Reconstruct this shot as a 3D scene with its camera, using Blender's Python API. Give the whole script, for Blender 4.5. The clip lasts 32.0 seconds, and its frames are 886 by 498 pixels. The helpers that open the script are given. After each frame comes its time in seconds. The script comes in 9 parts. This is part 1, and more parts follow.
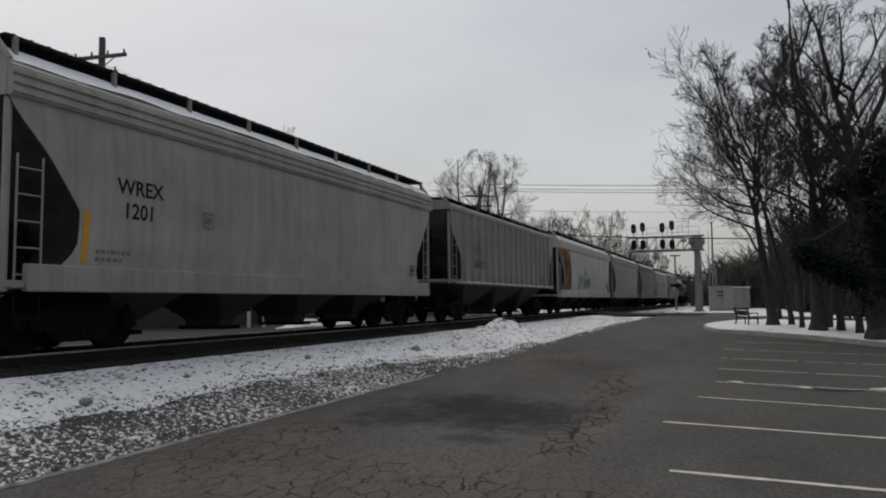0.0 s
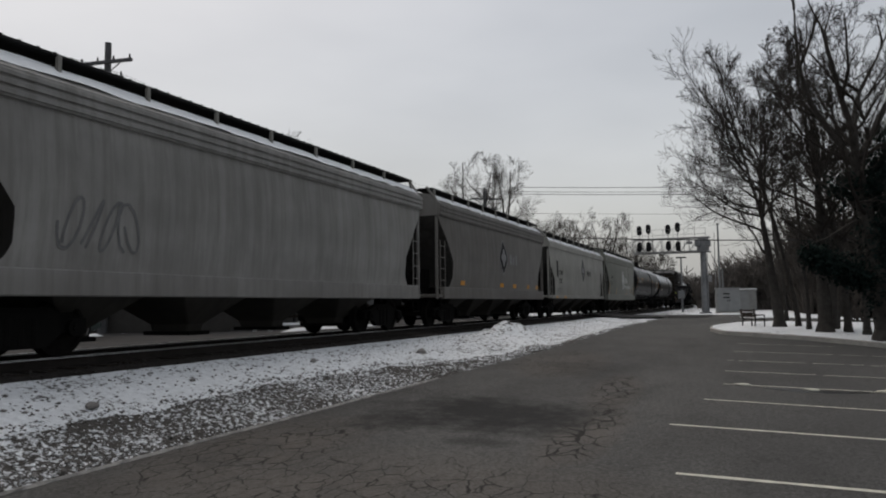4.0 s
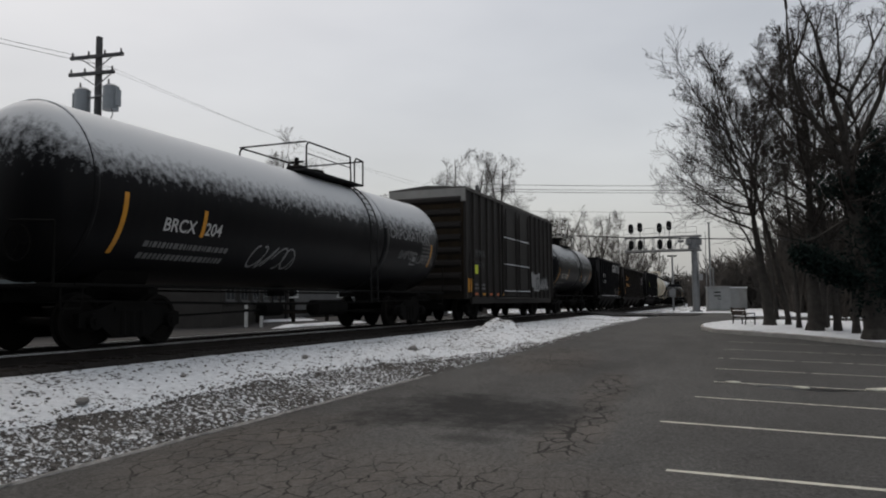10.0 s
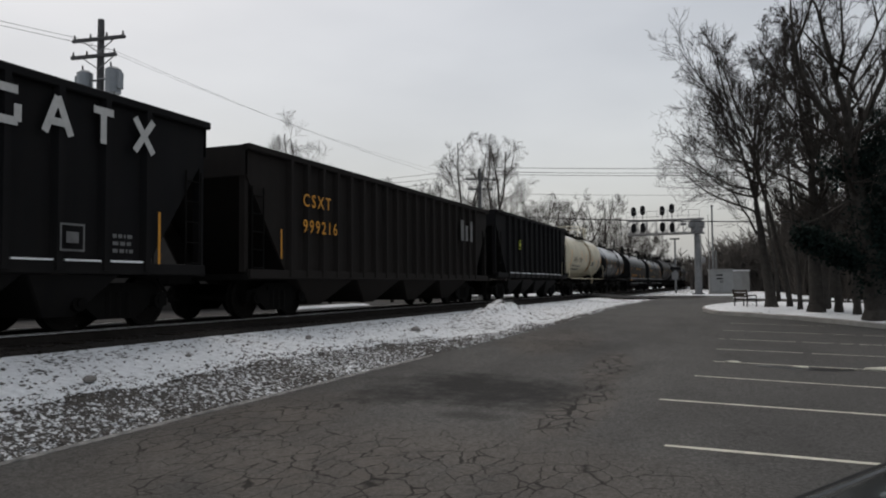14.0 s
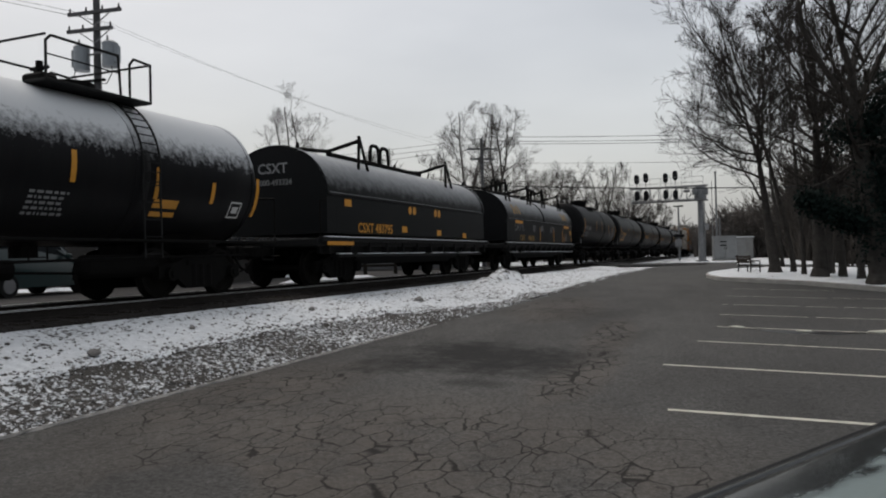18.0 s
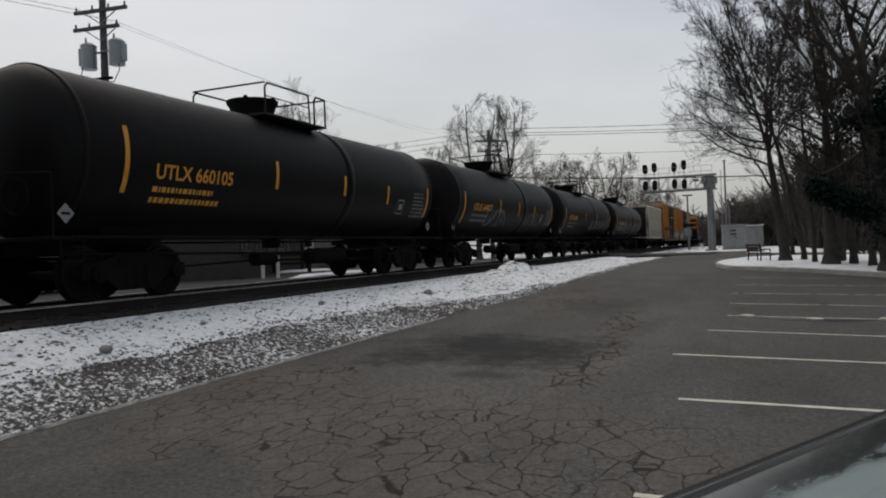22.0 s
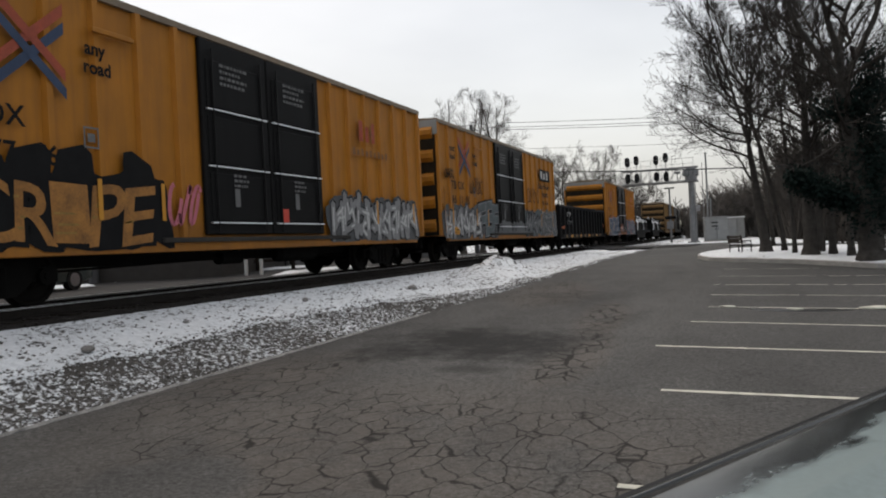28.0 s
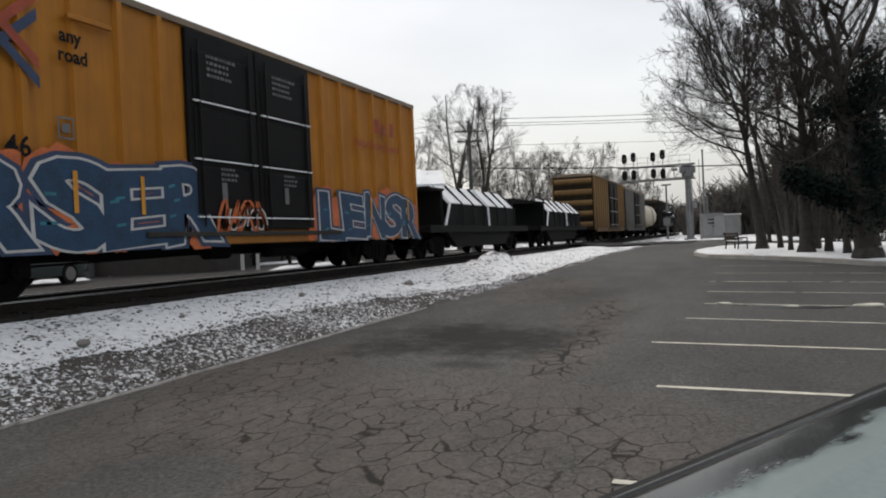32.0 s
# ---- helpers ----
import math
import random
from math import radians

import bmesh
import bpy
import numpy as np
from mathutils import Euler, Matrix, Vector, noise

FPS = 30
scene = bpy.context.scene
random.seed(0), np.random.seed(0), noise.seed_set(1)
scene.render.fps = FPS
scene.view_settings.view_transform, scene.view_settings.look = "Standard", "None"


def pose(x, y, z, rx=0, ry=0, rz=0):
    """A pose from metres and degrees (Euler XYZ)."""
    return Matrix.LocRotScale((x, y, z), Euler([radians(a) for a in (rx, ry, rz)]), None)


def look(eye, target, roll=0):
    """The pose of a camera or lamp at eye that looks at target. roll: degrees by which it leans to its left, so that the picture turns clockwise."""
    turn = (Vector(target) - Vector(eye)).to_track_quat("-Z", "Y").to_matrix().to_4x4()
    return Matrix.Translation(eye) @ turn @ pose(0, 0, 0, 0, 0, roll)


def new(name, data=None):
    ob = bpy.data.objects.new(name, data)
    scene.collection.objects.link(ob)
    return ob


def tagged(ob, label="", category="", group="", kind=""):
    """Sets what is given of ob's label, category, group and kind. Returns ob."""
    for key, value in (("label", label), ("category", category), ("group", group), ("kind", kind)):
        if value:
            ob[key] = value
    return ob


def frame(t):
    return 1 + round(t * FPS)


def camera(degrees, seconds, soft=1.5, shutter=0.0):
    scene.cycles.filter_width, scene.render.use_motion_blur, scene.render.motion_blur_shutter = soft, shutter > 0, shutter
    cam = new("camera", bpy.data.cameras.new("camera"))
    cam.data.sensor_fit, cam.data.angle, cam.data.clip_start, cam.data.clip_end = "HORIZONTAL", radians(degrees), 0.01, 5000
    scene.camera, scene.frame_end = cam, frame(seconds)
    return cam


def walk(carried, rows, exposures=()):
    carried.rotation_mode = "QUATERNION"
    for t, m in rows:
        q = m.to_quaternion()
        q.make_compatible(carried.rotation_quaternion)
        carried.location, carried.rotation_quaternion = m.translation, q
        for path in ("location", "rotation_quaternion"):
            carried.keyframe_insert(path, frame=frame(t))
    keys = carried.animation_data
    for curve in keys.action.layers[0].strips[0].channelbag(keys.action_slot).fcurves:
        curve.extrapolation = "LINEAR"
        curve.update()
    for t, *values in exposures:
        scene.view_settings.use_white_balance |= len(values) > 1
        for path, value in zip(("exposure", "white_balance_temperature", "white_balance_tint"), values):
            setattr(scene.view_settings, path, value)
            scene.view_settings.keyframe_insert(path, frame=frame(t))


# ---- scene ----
cam = camera(61.26, 32.0, soft=2.0)


def aim(x, y, z, yaw, pitch, roll):
    """A camera pose from its place, its turn to the left, its tilt up and its lean, in degrees."""
    a, b = radians(yaw), radians(pitch)
    eye = Vector((x, y, z))
    return look(eye, eye + Vector((-math.sin(a) * math.cos(b), math.cos(a) * math.cos(b), math.sin(b))) * 10, roll)


PATH = [
    (0, aim(-0.035, 0.017, 2.045, 21.77, 4.03, -0.51)),
    (0.5, aim(-0.043, 0.026, 2.040, 21.83, 3.62, -0.59)),
    (1, aim(-0.052, 0.038, 2.047, 21.86, 3.65, -0.65)),
    (1.5, aim(-0.038, 0.033, 2.035, 22.06, 3.77, -0.61)),
    (2, aim(-0.041, 0.025, 2.046, 22.02, 3.83, -0.54)),
    (2.5, aim(-0.035, 0.023, 2.043, 21.88, 3.93, -0.85)),
    (3, aim(-0.034, 0.030, 2.046, 22.03, 3.95, -0.78)),
    (3.5, aim(-0.025, 0.022, 2.045, 22.21, 4.20, -0.72)),
    (5.5, aim(-0.024, 0.021, 2.048, 22.11, 4.34, -0.79)),
    (6, aim(-0.040, 0.024, 2.032, 22.87, 4.76, -0.63)),
    (6.5, aim(-0.039, 0.034, 2.041, 22.40, 4.54, -0.47)),
    (7, aim(-0.019, 0.030, 2.036, 22.12, 4.33, -0.46)),
    (7.5, aim(-0.032, 0.022, 2.040, 22.18, 4.39, -0.83)),
    (8, aim(-0.029, 0.017, 2.041, 21.76, 4.21, -0.51)),
    (8.5, aim(-0.026, 0.023, 2.035, 21.43, 4.13, -0.35)),
    (9, aim(-0.040, 0.020, 2.037, 21.44, 3.92, -0.49)),
    (9.5, aim(-0.032, 0.026, 2.034, 21.71, 4.10, -0.57)),
    (10, aim(-0.032, 0.020, 2.038, 21.58, 4.04, -0.47)),
    (10.5, aim(-0.040, 0.026, 2.032, 21.48, 4.03, -0.44)),
    (11, aim(-0.050, 0.007, 2.038, 21.55, 3.90, -0.59)),
    (11.5, aim(-0.016, -0.022, 2.034, 20.58, 5.04, 0.87)),
    (12, aim(-0.028, -0.096, 2.026, 19.21, 4.25, -1.06)),
    (12.5, aim(-0.033, -0.143, 2.057, 17.32, 2.67, 0.26)),
    (13, aim(-0.018, -0.093, 1.995, 21.09, 3.13, 0.84)),
    (13.5, aim(0.051, -0.058, 1.978, 21.41, 3.22, -0.92)),
    (14, aim(0.010, -0.052, 1.982, 21.81, 2.80, -0.52)),
    (14.5, aim(0.011, -0.041, 1.963, 22.68, 2.87, -0.59)),
    (16.5, aim(0.016, -0.021, 1.950, 22.04, 1.29, -0.87)),
    (17, aim(0.030, -0.014, 1.950, 22.06, 1.27, -1.00)),
    (17.5, aim(0.018, -0.004, 1.955, 21.97, 0.84, -1.21)),
    (18, aim(0.016, -0.001, 1.948, 22.10, 0.60, -1.37)),
    (18.5, aim(0.021, -0.005, 1.949, 22.05, 0.62, -1.57)),
    (19, aim(0.021, -0.001, 1.939, 22.24, 0.42, -1.64)),
    (19.5, aim(0.020, -0.003, 1.944, 22.26, 0.34, -1.77)),
    (20, aim(0.016, 0.006, 1.942, 22.42, 0.30, -1.86)),
    (20.5, aim(0.014, 0.006, 1.941, 22.80, 0.38, -2.05)),
    (21, aim(0.016, -0.001, 1.940, 23.24, 0.43, -2.32)),
    (21.5, aim(0.005, 0.003, 1.936, 23.41, 0.39, -2.21)),
    (22, aim(0.022, -0.002, 1.941, 22.78, 0.08, -2.17)),
    (22.5, aim(0.015, 0.005, 1.934, 23.15, 0.14, -2.28)),
    (23, aim(0.009, 0.005, 1.937, 23.30, -0.06, -2.44)),
    (23.5, aim(0.017, 0.001, 1.939, 22.97, -0.41, -2.43)),
    (24, aim(0.019, 0.004, 1.938, 22.82, -0.24, -2.66)),
    (24.5, aim(0.029, -0.006, 1.944, 22.27, -0.20, -2.46)),
    (25, aim(0.049, 0.002, 1.948, 21.34, 0.02, -2.74)),
    (25.5, aim(0.050, 0.002, 1.935, 21.15, 0.16, -3.00)),
    (27.5, aim(0.037, 0.002, 1.942, 21.36, -0.56, -2.87)),
    (28, aim(0.038, -0.008, 1.941, 21.59, -0.35, -2.84)),
    (28.5, aim(0.025, -0.000, 1.935, 22.27, -0.58, -2.81)),
    (29, aim(0.037, 0.008, 1.930, 22.08, -0.63, -2.74)),
    (29.5, aim(0.026, 0.007, 1.932, 21.91, -0.85, -2.74)),
    (30, aim(0.031, 0.008, 1.934, 21.74, -0.91, -2.61)),
    (30.5, aim(0.031, 0.010, 1.933, 21.41, -0.89, -2.67)),
    (31, aim(0.028, 0.006, 1.934, 21.52, -0.92, -2.64)),
    (31.5, aim(0.039, 0.014, 1.945, 21.56, -0.84, -2.65)),
    (32, aim(0.036, -0.004, 1.938, 21.35, -0.69, -2.57)),
]
EXPOSURE = [(0, 0.0, 6600, 9.5), (11.5, 0.1, 6600, 9.5), (16.5, 0.15, 6580, 9), (24, 0.11, 6580, 9), (25.5, 0.12, 6600, 9), (27.5, 0.55, 6720, 9.5), (30, 0.57, 6720, 9.5), (30.5, 0.32, 6560, 9), (31, 0.2, 6500, 9), (31.5, 0.38, 6620, 9.5), (32, 0.62, 6700, 9.5)]
walk(cam, PATH, EXPOSURE)

# ---- world and light: a low overcast winter sky ----
SUN_EL, SUN_ROT = radians(58), radians(300)
world = bpy.data.worlds.new("overcast_sky")
scene.world = world
world.use_nodes = True
wn, wl = world.node_tree.nodes, world.node_tree.links
wn.clear()
w_out = wn.new("ShaderNodeOutputWorld")
w_sky = wn.new("ShaderNodeTexSky")
w_sky.sky_type, w_sky.sun_disc = "NISHITA", False
w_sky.sun_elevation, w_sky.sun_rotation = SUN_EL, SUN_ROT
w_sky.air_density, w_sky.dust_density = 1.0, 6.0
w_bg1 = wn.new("ShaderNodeBackground")
w_bg1.inputs["Strength"].default_value = 0.05
wl.new(w_sky.outputs[0], w_bg1.inputs["Color"])
w_co = wn.new("ShaderNodeTexCoord")
w_map = wn.new("ShaderNodeMapping")
w_map.inputs["Scale"].default_value = (1.0, 1.0, 3.2)
wl.new(w_co.outputs["Generated"], w_map.inputs["Vector"])
w_noise = wn.new("ShaderNodeTexNoise")
w_noise.inputs["Scale"].default_value, w_noise.inputs["Detail"].default_value = 1.3, 5.0
w_noise.inputs["Roughness"].default_value = 0.5
wl.new(w_map.outputs[0], w_noise.inputs["Vector"])
w_ramp = wn.new("ShaderNodeValToRGB")
w_ramp.color_ramp.elements[0].position, w_ramp.color_ramp.elements[0].color = 0.30, (0.45, 0.459, 0.463, 1)
w_ramp.color_ramp.elements[1].position, w_ramp.color_ramp.elements[1].color = 0.68, (0.683, 0.69, 0.688, 1)
wl.new(w_noise.outputs["Fac"], w_ramp.inputs["Fac"])
w_bg2 = wn.new("ShaderNodeBackground")
w_bg2.inputs["Strength"].default_value = 0.63
wl.new(w_ramp.outputs["Color"], w_bg2.inputs["Color"])
w_add = wn.new("ShaderNodeAddShader")
wl.new(w_bg1.outputs[0], w_add.inputs[0])
wl.new(w_bg2.outputs[0], w_add.inputs[1])
wl.new(w_add.outputs[0], w_out.inputs["Surface"])
sun = new("sun", bpy.data.lights.new("sun", "SUN"))
sun.data.energy, sun.data.angle, sun.data.color = 0.5, radians(50), (1.0, 0.985, 0.96)
sun.matrix_world = look((0, 0, 50), (-50 * math.sin(SUN_ROT) * math.cos(SUN_EL), -50 * math.cos(SUN_ROT) * math.cos(SUN_EL), 50 - 50 * math.sin(SUN_EL)))


# ---- materials ----
def nodes_of(name):
    m = bpy.data.materials.new(name)
    m.use_nodes = True
    n, l = m.node_tree.nodes, m.node_tree.links
    b = n["Principled BSDF"]
    return m, n, l, b


def tex(n, l, kind, scale, vec=None, detail=4.0, rough=0.55):
    t = n.new(kind)
    t.inputs["Scale"].default_value = scale
    if "Detail" in t.inputs:
        t.inputs["Detail"].default_value = detail
    if "Roughness" in t.inputs:
        t.inputs["Roughness"].default_value = rough
    if vec is not None:
        l.new(vec, t.inputs["Vector"])
    return t


def coords(n, l, space="Object", scale=(1, 1, 1)):
    c = n.new("ShaderNodeTexCoord")
    m = n.new("ShaderNodeMapping")
    m.inputs["Scale"].default_value = scale
    l.new(c.outputs[space], m.inputs["Vector"])
    return m.outputs[0]


def ramp(n, l, src, stops):
    r = n.new("ShaderNodeValToRGB")
    e = r.color_ramp.elements
    while len(e) < len(stops):
        e.new(0.5)
    for el, (p, c) in zip(e, stops):
        el.position = p
        el.color = (*c, 1) if len(c) == 3 else c
    l.new(src, r.inputs["Fac"])
    return r.outputs["Color"]


def mixc(n, l, fac, a, b, mode="MIX"):
    m = n.new("ShaderNodeMix")
    m.data_type, m.blend_type = "RGBA", mode
    for sock, v in ((m.inputs[0], fac), (m.inputs[6], a), (m.inputs[7], b)):
        if isinstance(v, (int, float)):
            sock.default_value = v
        elif isinstance(v, tuple):
            sock.default_value = (*v, 1) if len(v) == 3 else v
        else:
            l.new(v, sock)
    return m.outputs[2]


def calc(n, l, op, a, b=None, clamp=False):
    m = n.new("ShaderNodeMath")
    m.operation, m.use_clamp = op, clamp
    for sock, v in zip(m.inputs, (a, b)):
        if v is None:
            continue
        if isinstance(v, (int, float)):
            sock.default_value = v
        else:
            l.new(v, sock)
    return m.outputs[0]


def bump(n, l, b, height, strength=0.3, dist=0.02):
    u = n.new("ShaderNodeBump")
    u.inputs["Strength"].default_value, u.inputs["Distance"].default_value = strength, dist
    l.new(height, u.inputs["Height"])
    l.new(u.outputs[0], b.inputs["Normal"])


def grey(v):
    return (v, v, v)


def plain(name, colour, rough=0.6, metal=0.0, vary=0.25, scale=3.0, bumpy=0.0):
    """A painted or raw surface with blotches at two scales."""
    m, n, l, b = nodes_of(name)
    v = coords(n, l)
    t1, t2 = tex(n, l, "ShaderNodeTexNoise", scale, v), tex(n, l, "ShaderNodeTexNoise", scale * 9, v, 6.0)
    f = calc(n, l, "ADD", calc(n, l, "MULTIPLY", t1.outputs["Fac"], 0.6), calc(n, l, "MULTIPLY", t2.outputs["Fac"], 0.4))
    lo, hi = tuple(c * (1 - vary) for c in colour), tuple(min(1, c * (1 + vary)) for c in colour)
    l.new(ramp(n, l, f, [(0.3, lo), (0.7, hi)]), b.inputs["Base Color"])
    b.inputs["Roughness"].default_value, b.inputs["Metallic"].default_value = rough, metal
    if max(colour) < 0.06 and rough > 0.45:
        b.inputs["Specular IOR Level"].default_value = 0.06
    if bumpy:
        bump(n, l, b, t2.outputs["Fac"], bumpy, 0.02)
    return m


def car_paint(name, colour, dirt=(0.07, 0.06, 0.05), amount=0.5, rough=0.55, snow=0.0, rust=0.0, snow_from=0.55, low=1.4, ragged=1.1, melt=0.12, snow_grain=2.2):
    """Weathered wagon paint: vertical streaks, road grime from below, rust patches, snow that lies on what faces up."""
    m, n, l, b = nodes_of(name)
    v = coords(n, l)
    streak = tex(n, l, "ShaderNodeTexNoise", 1.0, coords(n, l, "Object", (3.0, 5.0, 0.35)), 6.0, 0.65)
    blot = tex(n, l, "ShaderNodeTexNoise", 0.9, v, 5.0, 0.6)
    fine = tex(n, l, "ShaderNodeTexNoise", 18.0, v, 5.0, 0.7)
    base = ramp(n, l, blot.outputs["Fac"], [(0.3, tuple(c * 0.82 for c in colour)), (0.7, tuple(min(1, c * 1.1) for c in colour))])
    f = calc(n, l, "MULTIPLY", calc(n, l, "SUBTRACT", streak.outputs["Fac"], 0.42, True), 3.2 * amount, True)
    col = mixc(n, l, f, base, dirt)
    sep = n.new("ShaderNodeSeparateXYZ")
    l.new(v, sep.inputs[0])
    g = n.new("ShaderNodeMapRange")
    g.inputs["From Min"].default_value, g.inputs["From Max"].default_value = low + 0.9, low - 0.3
    l.new(calc(n, l, "ADD", sep.outputs["Z"], calc(n, l, "MULTIPLY", blot.outputs["Fac"], 0.8)), g.inputs["Value"])
    col = mixc(n, l, calc(n, l, "MULTIPLY", g.outputs[0], 0.75 * amount + 0.1, True), col, dirt)
    if rust:
        r = calc(n, l, "MULTIPLY", calc(n, l, "SUBTRACT", calc(n, l, "ADD", streak.outputs["Fac"], calc(n, l, "MULTIPLY", fine.outputs["Fac"], 0.25)), 0.72 - 0.2 * rust, True), 9.0, True)
        col = mixc(n, l, r, col, (0.13, 0.055, 0.025))
    spec = mixc(n, l, calc(n, l, "MULTIPLY", fine.outputs["Fac"], 0.35), col, tuple(c * 0.55 for c in colour))
    out = mixc(n, l, 0.5, col, spec)
    if snow:
        geo = n.new("ShaderNodeNewGeometry")
        s2 = n.new("ShaderNodeSeparateXYZ")
        l.new(geo.outputs["Normal"], s2.inputs[0])
        edge = tex(n, l, "ShaderNodeTexNoise", snow_grain, v, 8.0, 0.75)
        up = calc(n, l, "ADD", s2.outputs["Z"], calc(n, l, "MULTIPLY", calc(n, l, "SUBTRACT", edge.outputs["Fac"], 0.5), ragged))
        sf = n.new("ShaderNodeMapRange")
        sf.inputs["From Min"].default_value, sf.inputs["From Max"].default_value = snow_from, snow_from + melt
        sf.inputs["To Max"].default_value = snow
        l.new(up, sf.inputs["Value"])
        out = mixc(n, l, sf.outputs[0], out, (0.74, 0.76, 0.78))
    l.new(out, b.inputs["Base Color"])
    b.inputs["Roughness"].default_value = rough
    b.inputs["Specular IOR Level"].default_value = 0.35 if max(colour) > 0.1 else 0.07
    bump(n, l, b, fine.outputs["Fac"], 0.12, 0.01)
    return m


def asphalt_material():
    m, n, l, b = nodes_of("cracked_asphalt")
    v = coords(n, l)
    sep = n.new("ShaderNodeSeparateXYZ")
    l.new(v, sep.inputs[0])
    blot = tex(n, l, "ShaderNodeTexNoise", 0.8, v, 6.0, 0.6)
    jag = tex(n, l, "ShaderNodeTexNoise", 3.0, v, 5.0, 0.7)
    torn = calc(n, l, "ADD", calc(n, l, "MULTIPLY", blot.outputs["Fac"], 0.55), calc(n, l, "MULTIPLY", jag.outputs["Fac"], 0.45))

    def patch(cx, cy, rx, ry, turn, soft=0.45, rough=2.4):
        dx, dy = calc(n, l, "SUBTRACT", sep.outputs["X"], cx), calc(n, l, "SUBTRACT", sep.outputs["Y"], cy)
        c, s = math.cos(turn), math.sin(turn)
        px = calc(n, l, "ADD", calc(n, l, "MULTIPLY", dx, c / rx), calc(n, l, "MULTIPLY", dy, s / rx))
        py = calc(n, l, "ADD", calc(n, l, "MULTIPLY", dx, -s / ry), calc(n, l, "MULTIPLY", dy, c / ry))
        r = calc(n, l, "ADD", calc(n, l, "MULTIPLY", px, px), calc(n, l, "MULTIPLY", py, py))
        r = calc(n, l, "ADD", r, calc(n, l, "MULTIPLY", calc(n, l, "SUBTRACT", torn, 0.5), rough))
        q = n.new("ShaderNodeMapRange")
        q.inputs["From Min"].default_value, q.inputs["From Max"].default_value = 1.15, 1.15 - soft
        l.new(r, q.inputs["Value"])
        return q.outputs[0]

    warp1, warp2 = tex(n, l, "ShaderNodeTexNoise", 1.7, v, 3.0, 0.6), tex(n, l, "ShaderNodeTexNoise", 9.0, v, 4.0, 0.7)

    def net(scale, swing, jitter, stretch, shift):
        """Distance to the cracks of one net, in metres."""
        at = v
        for w, k in ((warp1, swing), (warp2, jitter)):
            add_ = n.new("ShaderNodeVectorMath")
            add_.operation = "MULTIPLY_ADD"
            l.new(w.outputs["Color"], add_.inputs[0])
            add_.inputs[1].default_value = (k, k, 0.0)
            l.new(at, add_.inputs[2])
            at = add_.outputs[0]
        fl = n.new("ShaderNodeMapping")
        fl.inputs["Scale"].default_value = (stretch[0], stretch[1], 0.0)
        fl.inputs["Location"].default_value = (shift, shift * 0.7, 0.0)
        fl.inputs["Rotation"].default_value = (0.0, 0.0, 0.22)
        l.new(at, fl.inputs["Vector"])
        vor = n.new("ShaderNodeTexVoronoi")
        vor.feature = "DISTANCE_TO_EDGE"
        vor.inputs["Scale"].default_value = scale
        l.new(fl.outputs[0], vor.inputs["Vector"])
        return calc(n, l, "DIVIDE", vor.outputs["Distance"], scale)

    def fissure(dist, width, soft=0.6):
        """1 in the crack, falling off over its crumbled lips."""
        return calc(n, l, "MULTIPLY", calc(n, l, "SUBTRACT", width, dist, True), 1.0 / (soft * 0.012), True)

    area = tex(n, l, "ShaderNodeTexNoise", 0.55, v, 4.0, 0.6)
    worn = patch(-3.0, 5.9, 3.7, 2.6, 0.0, 0.9, 3.0)
    for cx, cy, rx, ry, turn in ((-5.5, 7.4, 1.1, 2.6, 0.0), (-2.05, 9.6, 0.5, 2.2, -0.05), (-2.25, 13.4, 0.5, 2.8, 0.08), (-0.9, 5.6, 1.3, 1.4, 0.0), (-3.6, 2.2, 2.6, 2.4, 0.2), (-4.2, 17.5, 1.2, 3.0, 0.1)):
        worn = calc(n, l, "MAXIMUM", worn, patch(cx, cy, rx, ry, turn, 0.8, 3.6))
    broken = calc(n, l, "MAXIMUM", patch(-2.05, 9.6, 0.3, 2.0, -0.05, 0.9, 4.0), patch(-2.25, 13.6, 0.35, 2.6, 0.08, 0.9, 4.5))
    whole = patch(-4.05, 4.35, 0.75, 0.75, 0.3, 0.5, 1.6)
    worn = calc(n, l, "MULTIPLY", worn, calc(n, l, "SUBTRACT", 1.0, whole, True), True)
    some = calc(n, l, "MULTIPLY", calc(n, l, "SUBTRACT", area.outputs["Fac"], 0.50, True), 4.0, True)
    thin_w = calc(n, l, "MULTIPLY", worn, calc(n, l, "MULTIPLY", calc(n, l, "MULTIPLY", calc(n, l, "SUBTRACT", jag.outputs["Fac"], 0.2, True), calc(n, l, "ADD", calc(n, l, "MULTIPLY", broken, 0.025), 0.033)), 1.0))
    tiny_w = calc(n, l, "MULTIPLY", calc(n, l, "MULTIPLY", worn, some), calc(n, l, "MULTIPLY", calc(n, l, "SUBTRACT", jag.outputs["Fac"], 0.34, True), 0.03))
    wide_w = calc(n, l, "MULTIPLY", calc(n, l, "SUBTRACT", jag.outputs["Fac"], 0.30, True), calc(n, l, "ADD", calc(n, l, "MULTIPLY", worn, 0.026), calc(n, l, "MULTIPLY", some, 0.012)))
    crack = fissure(net(3.3, 0.36, 0.06, (1.25, 0.72), 0.0), thin_w)
    crack = calc(n, l, "MAXIMUM", crack, fissure(net(6.0, 0.2, 0.05, (1.3, 0.8), 3.7), tiny_w))
    crack = calc(n, l, "MAXIMUM", crack, fissure(net(0.62, 0.75, 0.16, (1.2, 0.9), 8.1), wide_w, 0.8))
    grit = tex(n, l, "ShaderNodeTexNoise", 70.0, v, 4.0, 0.8)
